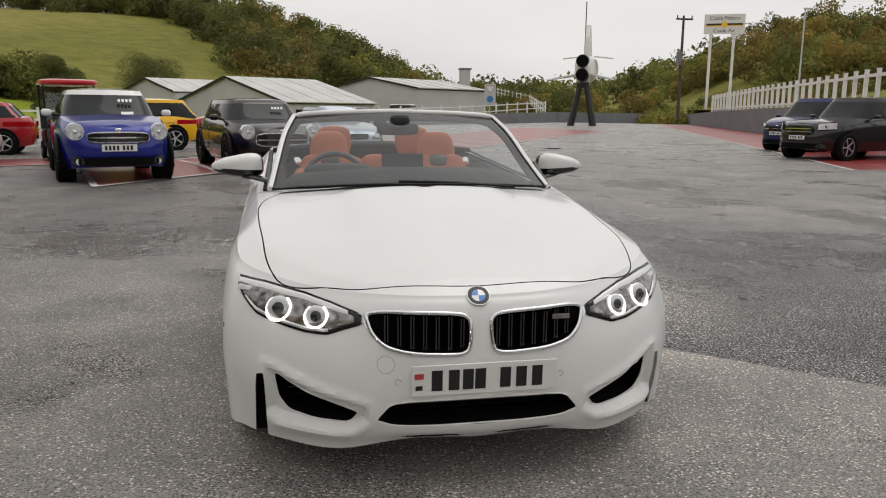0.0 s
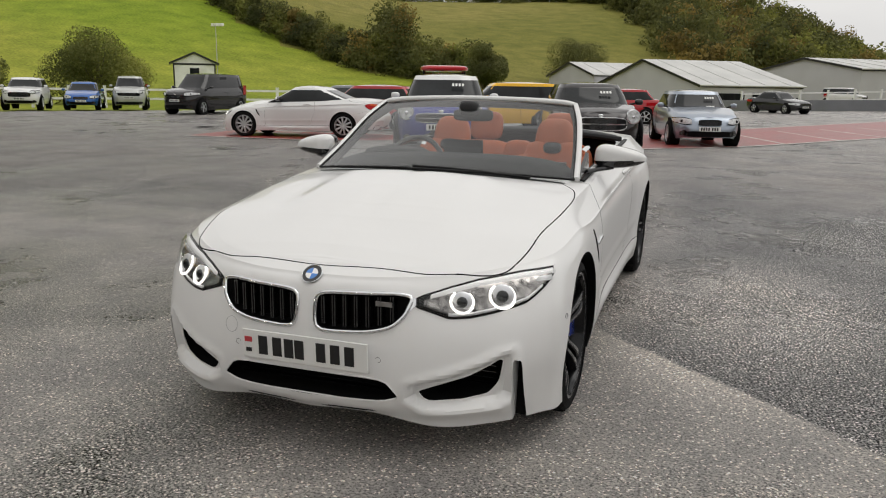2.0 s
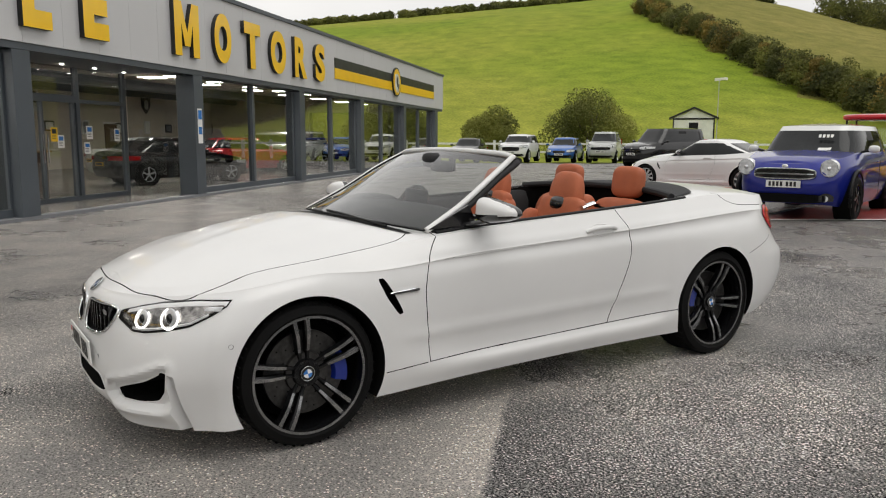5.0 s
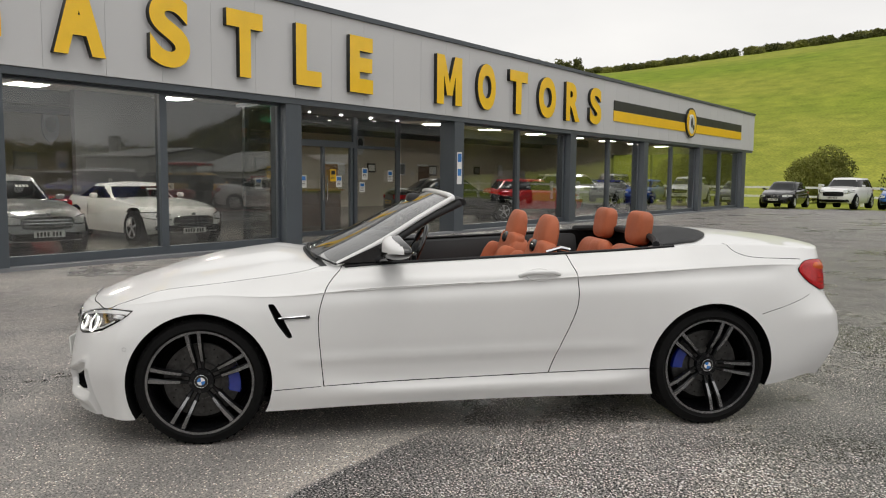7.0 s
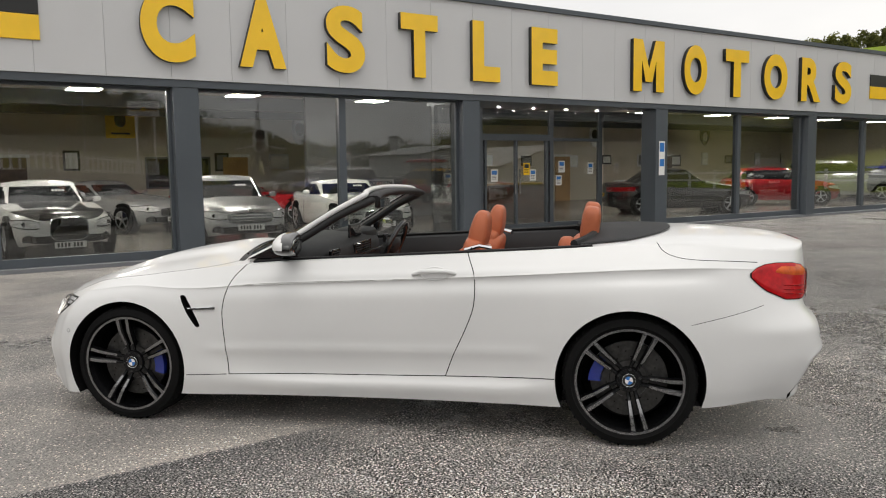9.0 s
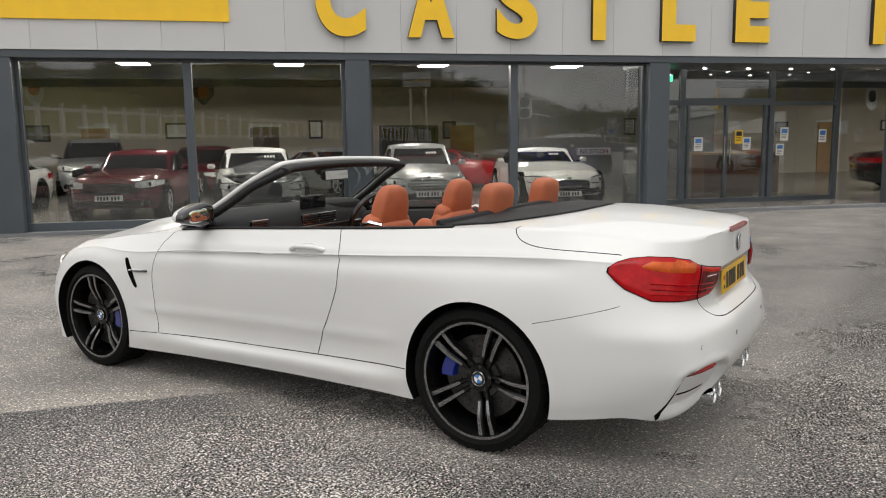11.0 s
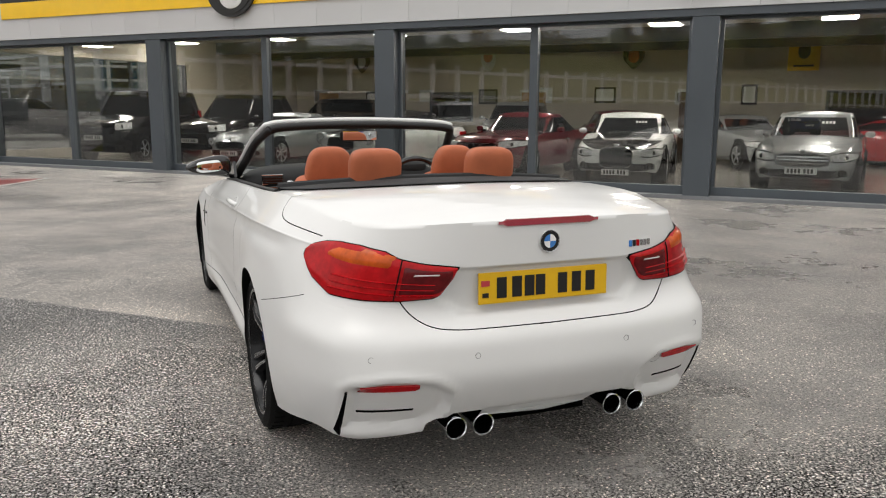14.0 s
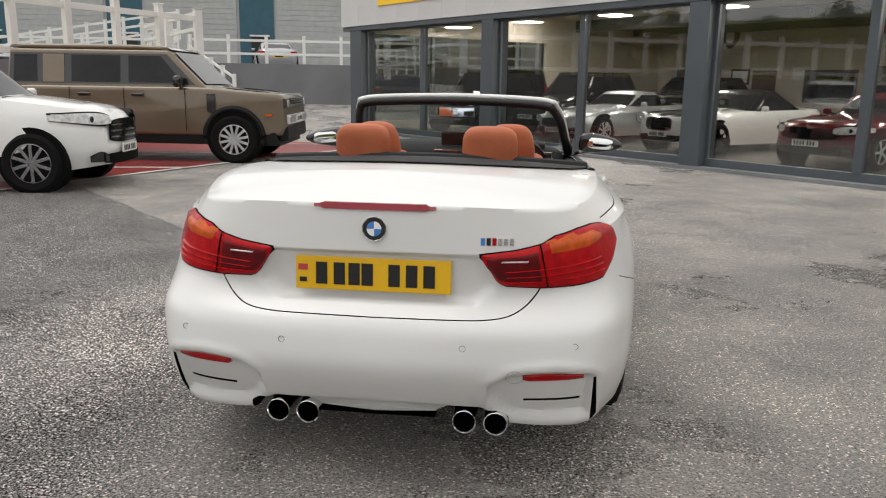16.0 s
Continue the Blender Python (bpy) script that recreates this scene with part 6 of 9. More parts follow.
for a in range(NV):
    for b in range(NU):
        i = a * (NU + 1) + b
        fs.append((i, i + 1, i + NU + 2, i + NU + 1))
glass = data_ob("windscreen", vs, fs, M["screen"], hero, "raked clear windscreen")
glass.visible_shadow = False
part("seal", tube_bm([vs[b] for b in range(NU + 1)], 0.006, 6), M["black_trim"], glass)
part("seal", tube_bm([vs[NV * (NU + 1) + b] for b in range(NU + 1)], 0.006, 6), M["black_trim"], glass)
for sx in (0, NU):
    part("seal", tube_bm([vs[a * (NU + 1) + sx] for a in range(NV + 1)], 0.007, 6), M["black_trim"], glass)
cow = [(x, -0.80 - 0.115 * (1 - (x / 0.70) ** 2)) for x in np.linspace(-0.69, 0.69, 25)]
cv = []
for x, y in cow:
    z = top_z(x, y)
    cv += [(x, y + 0.015, top_z(x, y + 0.015) + 0.003), (x, y + 0.06, z + 0.004), (x * 0.99, y + 0.16, z + 0.0)]
cf = []
for i in range(24):
    a = i * 3
    cf += [(a, a + 3, a + 4, a + 1), (a + 1, a + 4, a + 5, a + 2)]
data_ob("scuttle_panel", cv, cf, M["black_trim"], hero)
for x0, x1 in ((0.52, -0.10), (-0.12, -0.62)):
    line = []
    for k in range(12):
        x = x0 + (x1 - x0) * k / 11
        y = -0.80 - 0.125 * (1 - (x / 0.70) ** 2)
        line.append((x, y + 0.045 + 0.02 * k / 11, top_z(x, y) + 0.012 + 0.010 * k / 11))
    part("wiper", tube_bm(line, 0.006, 6), M["black_trim"], hero)
part("rear_view_mirror", blob_bm(0, 0, 0, 0.125, 0.018, 0.036, 4, 24, 12, pose(0.0, -0.12, 1.215, -8)), M["cabin_black"], hero, "", True)
part("mirror_stalk", cyl_bm((0, -0.16, 1.28), (0, -0.13, 1.22), 0.012), M["cabin_black"], hero)
part("mirror_pane", box_bm(-0.11, 0.11, -0.0985, -0.0965, 1.187, 1.243, 0.001), M["mirror"], hero)
part("sensor_box", blob_bm(0, -0.20, 1.255, 0.06, 0.05, 0.045, 3, 20, 10), M["cabin_black"], hero, "", True)

# door mirrors
for sx in (1, -1):
    mm = Matrix.Translation((sx * 0.915, -0.385, 1.022)) @ pose(0, 0, 0, 0, sx * 5, sx * 9)
    sh = blob_bm(0, 0, 0, 0.138, 0.082, 0.057, 2.9, 36, 24)
    for v in sh.verts:
        u = sx * v.co.x / 0.138
        if v.co.y > 0:
            v.co.y *= 0.5
        v.co.z *= 1 - 0.22 * u
        v.co.z += 0.016 * u if v.co.z < 0 else -0.004 * u
        v.co.y += 0.02 * u * u
    bmesh.ops.recalc_face_normals(sh, faces=sh.faces)
    sh.faces.ensure_lookup_table()
    low = [f.calc_center_median().z < -0.014 + 0.012 * sx * f.calc_center_median().x / 0.138 or f.normal.y > -0.10 for f in sh.faces]
    cap, under = sh.copy(), sh.copy()
    for b, keep in ((cap, False), (under, True)):
        b.faces.ensure_lookup_table()
        bmesh.ops.delete(b, geom=[f for f, k in zip(list(b.faces), low) if k != keep], context="FACES")
        bmesh.ops.transform(b, matrix=mm, verts=b.verts)
    sh.free()
    dm = part("door_mirror", cap, M["white_paint"], hero, "white-capped door mirror on a black arm", True, 50)
    part("lower_shell", under, M["gloss_black"], dm, "gloss black shell", True, 50)
    part("arm", tube_bm([(sx * 0.75, -0.47, 0.945), (sx * 0.80, -0.445, 0.958), (sx * 0.88, -0.42, 0.972)], 0.030, 8, flat=0.5), M["gloss_black"], dm, "", True)
    part("pane", blob_bm(0, 0, 0, 0.088, 0.005, 0.036, 3.2, 24, 10, mm @ pose(0, 0.041, 0.0, 3)), M["mirror"], dm, "", True)
    part("sail", prism_bm([(-0.70, 0.93), (-0.45, 1.045), (-0.40, 0.945)], "x", sx * 0.735, sx * 0.752), M["gloss_black"], dm)

# belt seals, tonneau
for sx in (1, -1):
    g = [Vector((sx * 0.757, y, top_z(sx * 0.757, y) + 0.003)) for y in np.linspace(-0.66, 1.22, 40)]
    part("belt_seal", tube_bm(g, 0.017, 8, flat=0.5), M["black_trim"], hero, "", True, 80)
    vs2, fs2 = [], []
    for i, y in enumerate(np.linspace(-0.62, 1.12, 30)):
        zt = top_z(sx * 0.75, y)
        for x, z in ((0.745, zt - 0.005), (0.70, zt - 0.02), (0.66, zt - 0.10), (0.655, zt - 0.30), (0.67, 0.45)):
            vs2.append((sx * x, y, z))
    for i in range(29):
        for k in range(4):
            a = i * 5 + k
            fs2.append((a, a + 1, a + 6, a + 5) if sx < 0 else (a, a + 5, a + 6, a + 1))
    data_ob("door_card", vs2, fs2, M["cabin_black"], hero)
    part("armrest", blob_bm(sx * 0.63, 0.05, 0.74, 0.05, 0.34, 0.05, 3.5, 20, 10), M["leather"], hero, "", True)
vs2, fs2 = [], []
for a in range(25):
    u = -1 + 2 * a / 24
    for b in range(9):
        t = b / 8
        y0, y1 = 1.24 - 0.12 * abs(u) ** 3 - 0.0, 1.665 - 0.34 * abs(u) ** 2.6
        if abs(u) > 0.96:
            y1 = y0 + 0.05
        y, x = y0 + (y1 - y0) * t, u * 0.735
        vs2.append((x, y, top_z(x, min(y, 2.2)) + 0.008 + 0.006 * math.sin(math.pi * t)))
for a in range(24):
    for b in range(8):
        i = a * 9 + b
        fs2.append((i, i + 9, i + 10, i + 1))
data_ob("tonneau_cover", vs2, fs2, M["tonneau"], hero, "dark grey folding-roof cover", True)
part("tonneau_front", tube_bm([(u * 0.735, 1.245 - 0.12 * abs(u) ** 3, top_z(u * 0.735, 1.3) + 0.002) for u in np.linspace(-1, 1, 31)], 0.022, 8), M["tonneau"], hero, "", True)


# seats
def seat(x, y, zc, rear=False):
    s = new("rear_seat" if rear else "front_seat")
    s.parent = hero
    s["label"] = "tan leather seat with headrest"
    if not rear:
        part("seat_cushion", blob_bm(x, y - 0.28, 0.60, 0.25, 0.30, 0.09, 3.5), M["leather"], s, "", True)
        part("seat_back", blob_bm(0, 0, 0, 0.215, 0.075, 0.30, 5.0, 36, 24, pose(x, y + 0.02, 0.71, -19)), M["leather"], s, "", True)
        for dx in (-1, 1):
            part("side_bolster", blob_bm(0, 0, 0, 0.052, 0.085, 0.25, 3.4, 20, 16, pose(x + dx * 0.205, y - 0.055, 0.70, -19, 0, dx * 12)), M["leather"], s, "", True)
        part("shoulder", blob_bm(0, 0, 0, 0.185, 0.058, 0.085, 4.0, 32, 16, pose(x, y + 0.080, 0.945, -16)), M["leather"], s, "", True)
        hr = blob_bm(0, 0, 0, 0.130, 0.056, 0.120, 3.6, 36, 24)
        for v in hr.verts:
            up = v.co.z / 0.120
            v.co.x *= 1 - 0.16 * max(0.0, up) + 0.05 * max(0.0, -up)
            v.co.y *= 1 - 0.22 * max(0.0, up)
            v.co.y += 0.012 * (v.co.x / 0.13) ** 2
        bmesh.ops.transform(hr, matrix=pose(x, y + 0.112, 1.062, -13), verts=hr.verts)
        hr = part("headrest", hr, M["leather"], s, "", True)
        part("headrest_slot", blob_bm(0, 0, 0, 0.070, 0.03, 0.045, 2.6, 18, 10, pose(x, y + 0.05, 0.985, -14)), M["gloss_black"], s, "", True)
        part("belt_guide", tube_bm([(x + math.copysign(0.20, x), y + 0.06, 0.97), (x + math.copysign(0.215, x), y + 0.14, 0.995), (x + math.copysign(0.19, x), y + 0.20, 0.98)], 0.022, 8, flat=0.6), M["chrome"], s, "", True)
    else:
        part("seat_back", blob_bm(0, 0, 0, 0.25, 0.075, 0.25, 4.0, 28, 18, pose(x, y, 0.74, -14)), M["leather"], s, "", True)
        part("seat_cushion", blob_bm(x, y - 0.25, 0.60, 0.27, 0.22, 0.08, 3.2), M["leather"], s, "", True)
        hr = part("headrest", blob_bm(0, 0, 0, 0.126, 0.054, 0.108, 3.8, 34, 22, pose(x, y + 0.105, 1.092, -8)), M["leather"], s, "", True)
    return s


for x in (0.365, -0.365):
    seat(x, 0.46, 0)
    seat(x * 0.81, 1.10, 0, True)
part("rear_centre_panel", blob_bm(0, 1.06, 0.80, 0.12, 0.06, 0.2, 3.5), M["leather"], hero, "", True)
# cabin
dash = part("dashboard", blob_bm(0, -0.52, 0.865, 0.69, 0.26, 0.150, 3.6, 40, 20), M["cabin_black"], hero, "black dashboard with centre screen", True)
part("binnacle_hood", blob_bm(-0.37, -0.42, 0.99, 0.19, 0.13, 0.045, 3, 24, 10), M["cabin_black"], dash, "", True)
part("centre_screen", box_bm(-0.12, 0.12, -0.315, -0.298, 0.995, 1.080, 0.006), M["dark_glass"], dash)
for x0, x1 in ((-0.16, -0.005), (0.005, 0.16), (0.47, 0.60), (-0.60, -0.55)):
    av = part("air_vent", box_bm(x0, x1, -0.275, -0.252, 0.905, 0.965, 0.008), M["gloss_black"], dash, "black air vent in a silver frame")
    part("vent_frame", tube_bm([(x0, -0.25, 0.905), (x1, -0.25, 0.905), (x1, -0.25, 0.965), (x0, -0.25, 0.965)], 0.004, 6, closed=True), M["chrome"], av, "", True)
    for k in range(3):
        part("vane", box_bm(x0 + 0.008, x1 - 0.008, -0.252, -0.247, 0.917 + k * 0.015, 0.921 + k * 0.015), M["cabin_black"], av)
part("trim_strip", box_bm(-0.62, 0.62, -0.268, -0.252, 0.878, 0.892, 0.003), M["rim_cut"], dash)
for k in (-1, 1):
    part("control_knob", cyl_bm((k * 0.12, -0.27, 0.85), (k * 0.12, -0.24, 0.85), 0.018), M["chrome"], dash)
con = part("centre_console", box_bm(-0.12, 0.12, -0.35, 0.75, 0.45, 0.70, 0.03), M["cabin_black"], hero)
part("gear_selector", blob_bm(0, -0.10, 0.77, 0.025, 0.035, 0.055, 3, 16, 10), M["gloss_black"], con, "", True)
part("cabin_floor", box_bm(-0.70, 0.70, -0.68, 1.15, 0.385, 0.42), M["cabin_black"], hero)
swm = Matrix.Translation((-0.37, -0.14, 0.90)) @ pose(0, 0, 0, 66)
swl = part("steering_wheel", tube_bm([swm @ Vector((0.182 * math.cos(t), 0.182 * math.sin(t), 0)) for t in np.linspace(0, 2 * math.pi, 40, endpoint=False)], 0.017, 8, closed=True), M["gloss_black"], hero, "black leather steering wheel", True, 80)
part("hub", blob_bm(0, 0, 0, 0.075, 0.06, 0.03, 2.6, 20, 10, swm), M["cabin_black"], swl, "", True)
for a in (0, 180, 250, 290):
    part("spoke", tube_bm([swm @ Vector((0.06 * math.cos(radians(a)), 0.06 * math.sin(radians(a)), 0)), swm @ Vector((0.175 * math.cos(radians(a)), 0.175 * math.sin(radians(a)), 0))], 0.014, 6, flat=0.5), M["rim_cut"], swl)
for x in (-0.44, -0.30):
    part("dial", cyl_bm((x, -0.345, 0.90), (x, -0.335, 0.90), 0.05, seg=24), M["dark_glass"], dash)


# wheels
def hero_wheel(R, tyre_w, rim_r=0.270):
    """Tyre, double-spoke alloy, disc and caliper; the outer face looks along +x, the axle is at the origin."""
    w = new("wheel")
    w.parent = hero
    h = tyre_w / 2
    prof = [(rim_r - 0.004, -h * 0.86), (rim_r + 0.02, -h * 0.96), (R - 0.045, -h), (R - 0.012, -h * 0.9), (R, -h * 0.72), (R + 0.001, 0), (R, h * 0.72), (R - 0.012, h * 0.9), (R - 0.045, h), (rim_r + 0.02, h * 0.96), (rim_r - 0.004, h * 0.86)]
    ty = part("tyre", lathe_bm(prof, 72), M["rubber"], w, "low-profile black tyre", True, 40)
    for k in range(48):
        a = 2 * math.pi * k / 48
        for sgn in (1, -1):
            bm = box_bm(sgn * h * 0.62 - 0.022, sgn * h * 0.62 + 0.022, -0.004, 0.004, R - 0.004, R + 0.0035, 0, pose(0, 0, 0, math.degrees(a)))
            part("tread_block", bm, M["rubber"], ty)
    for dx in (-0.03, 0.03):
        part("tread_groove", lathe_bm([(R + 0.0015, dx - 0.005), (R + 0.0015, dx + 0.005), (R - 0.004, dx + 0.005), (R - 0.004, dx - 0.005)], 60), M["void"], ty)
    rim = part("rim", lathe_bm([(rim_r + 0.004, h * 0.84), (rim_r + 0.002, h * 0.90), (rim_r - 0.006, h * 0.90), (rim_r - 0.014, h * 0.70), (rim_r - 0.022, h * 0.4), (rim_r - 0.03, -h * 0.8), (rim_r + 0.002, -h * 0.84)], 72), M["rim_dark"], w, "dark double-spoke alloy rim", True, 40)
    part("rim_edge", lathe_bm([(rim_r + 0.003, h * 0.90), (rim_r + 0.003, h * 0.925), (rim_r - 0.009, h * 0.92), (rim_r - 0.009, h * 0.89)], 72), M["rim_cut"], rim, "", True)
    x_out = h * 0.70
    for k in range(5):
        a0 = 90 + 72 * k
        for sgn in (-1, 1):
            bm = bmesh.new()
            rings = []
            for t in np.linspace(0, 1, 9):
                r = 0.052 + (rim_r - 0.010 - 0.052) * t
                off = sgn * (0.0165 + 0.0135 * t)
                hw = 0.0090 + 0.0062 * t
                xo = x_out - 0.022 + 0.040 * ease(0.0, 0.75, t)
                rings.append([bm.verts.new((xx, off + oo, r)) for xx, oo in ((xo - 0.034, -hw * 1.15), (xo - 0.007, -hw), (xo, sgn * hw * 0.1 - hw * 0.62), (xo, sgn * hw * 0.1 + hw * 0.62), (xo - 0.007, hw), (xo - 0.034, hw * 1.15))])
            for A, B in zip(rings, rings[1:]):
                for j in range(6):
                    bm.faces.new((A[j], A[(j + 1) % 6], B[(j + 1) % 6], B[j]))
            bm.faces.new(rings[0][::-1])
            bm.faces.new(rings[-1])
            bmesh.ops.recalc_face_normals(bm, faces=bm.faces)
            for f in bm.faces:
                if f.normal.x > 0.9 and f.calc_center_median().z > 0.10:
                    f.material_index = 1
            bmesh.ops.rotate(bm, cent=(0, 0, 0), matrix=Euler((radians(a0 - 90), 0, 0)).to_matrix(), verts=bm.verts)
            part("spoke", bm, [M["rim_dark"], M["rim_cut"]], rim, "", True, 30)
        part("wheel_bolt", cyl_bm((h * 0.45, 0.056 * math.sin(radians(a0 + 36)), 0.056 * math.cos(radians(a0 + 36))), (h * 0.60, 0.056 * math.sin(radians(a0 + 36)), 0.056 * math.cos(radians(a0 + 36))), 0.009, seg=6), M["gloss_black"], rim)
    part("hub", cyl_bm((0, 0, 0), (x_out - 0.014, 0, 0), 0.090, 0.062, 32), M["rim_dark"], rim, "", True)
    roundel(Vector((x_out - 0.008, 0, 0)), Vector((1, 0, 0)), 0.033, w)
    disc = part("brake_disc", lathe_bm([(0.195, 0.025), (0.195, 0.045), (0.10, 0.045), (0.095, 0.06), (0.05, 0.06), (0.05, 0.025)], 60), M["disc_steel"], w, "drilled steel brake disc", True, 30)
    for q in range(30):
        a, r = 2 * math.pi * q / 30, (0.115, 0.143, 0.171)[q % 3]
        part("drill_hole", cyl_bm((0.0445, r * math.cos(a), r * math.sin(a)), (0.0457, r * math.cos(a), r * math.sin(a)), 0.004, seg=6), M["void"], disc)
    part("barrel", cyl_bm((-h * 0.8, 0, 0), (-h * 0.5, 0, 0), rim_r - 0.03, seg=40), M["void"], rim)
    return w


def caliper_on(w, side):
    bm = bmesh.new()
    for t in range(9):
        a = radians(-21 + 42 * t / 8)
        for r, x in ((0.130, 0.047), (0.200, 0.047), (0.197, 0.076), (0.140, 0.074)):
            bm.verts.new((x, side * r * math.cos(a), r * math.sin(a) - 0.02))
    bm.verts.ensure_lookup_table()
    for t in range(8):
        for j in range(4):
            a = t * 4
            bm.faces.new((bm.verts[a + j], bm.verts[a + (j + 1) % 4], bm.verts[a + 4 + (j + 1) % 4], bm.verts[a + 4 + j]))
    bm.faces.new([bm.verts[j] for j in range(4)])
    bm.faces.new([bm.verts[32 + j] for j in range(4)])
    bmesh.ops.recalc_face_normals(bm, faces=bm.faces)
    part("caliper", bm, M["caliper"], w, "blue brake caliper", True, 40)


def turned(src, m):
    """A copy of a part with its own parts, under the same thing, at the pose m."""
    made = {}
    for o in (src, *src.children_recursive):
        made[o] = o.copy()
        scene.collection.objects.link(made[o])
        if o is not src:
            made[o].parent = made[o.parent]
    made[src].matrix_basis = m
    return made[src]


wf, wr = hero_wheel(0.330, 0.255), hero_wheel(0.337, 0.275)
caliper_on(wf, 1)
caliper_on(wr, -1)
turned(wf, pose(-0.765, -1.406, 0.330, 0, 0, 180) @ pose(0, 0, 0, 0, 0, 0))
turned(wr, pose(-0.770, 1.406, 0.337, 0, 0, 180))
wf.matrix_basis, wr.matrix_basis = pose(0.765, -1.406, 0.330, 8), pose(0.770, 1.406, 0.337, -23.6)

# ---- other vehicles ----
PAINTS = {}
def paint(name, col, metal=0.0, rough=0.3):
    if name not in PAINTS:
        PAINTS[name] = car_paint(name + "_paint", col, metal, rough)
        PAINTS[name].node_tree.nodes["Principled BSDF"].inputs["Specular IOR Level"].default_value = 0.1
    return PAINTS[name]


def plain_wheel_meshes(R, width, rim_r, spokes, rim_mat):
    h = width / 2
    prof = [(rim_r - 0.01, -h * 0.9), (R - 0.04, -h), (R, -h * 0.75), (R, h * 0.75), (R - 0.04, h), (rim_r - 0.01, h * 0.9)]
    def me_of(bm, mat, nm, sm=True):
        me = bpy.data.meshes.new(nm)
        bm.normal_update()
        bm.to_mesh(me)
        bm.free()
        me.materials.append(mat)
        if sm:
            me.shade_smooth()
            me.set_sharp_from_angle(angle=radians(40))
        return me
    ty = me_of(lathe_bm(prof, 32), M["rubber"], "tyre")
    rim = me_of(lathe_bm([(rim_r, h * 0.86), (rim_r - 0.02, h * 0.9), (rim_r - 0.035, h * 0.3), (rim_r, -h * 0.6)], 32), rim_mat, "rim")
    b = bmesh.new()
    add_cyl(b, (h * 0.1, 0, 0), (h * 0.72, 0, 0), 0.07, 0.05, 16)
    hub = me_of(b, rim_mat, "hub")
    b = box_bm(h * 0.45, h * 0.8, -0.021, 0.021, 0.04, rim_r - 0.015, 0.004)
    spoke = me_of(b, rim_mat, "spoke", False)
    b = cyl_bm((0, 0, 0), (h * 0.15, 0, 0), rim_r - 0.03, seg=28)
    back = me_of(b, M["void"], "backing", False)
    return ty, rim, hub, spoke, back, spokes


WHEELS = {}
def add_wheel(parent, m, R, width, rim_r, spokes, rim_mat):
    key = (R, width, rim_r, spokes, rim_mat.name)
    if key not in WHEELS:
        WHEELS[key] = plain_wheel_meshes(*key[:4], rim_mat)
    ty, rim, hub, spoke, back, n = WHEELS[key]
    w = new("wheel", ty)
    w.parent, w.matrix_basis = parent, m
    for nm, me in (("rim", rim), ("hub", hub), ("backing", back)):
        o = new(nm, me)
        o.parent = w
    for k in range(n):
        o = new("spoke", spoke)
        o.parent = w
        o.matrix_basis = pose(0, 0, 0, 360 * k / n)


def sup(c, p):
    return math.copysign(abs(c) ** (2 / p), c)


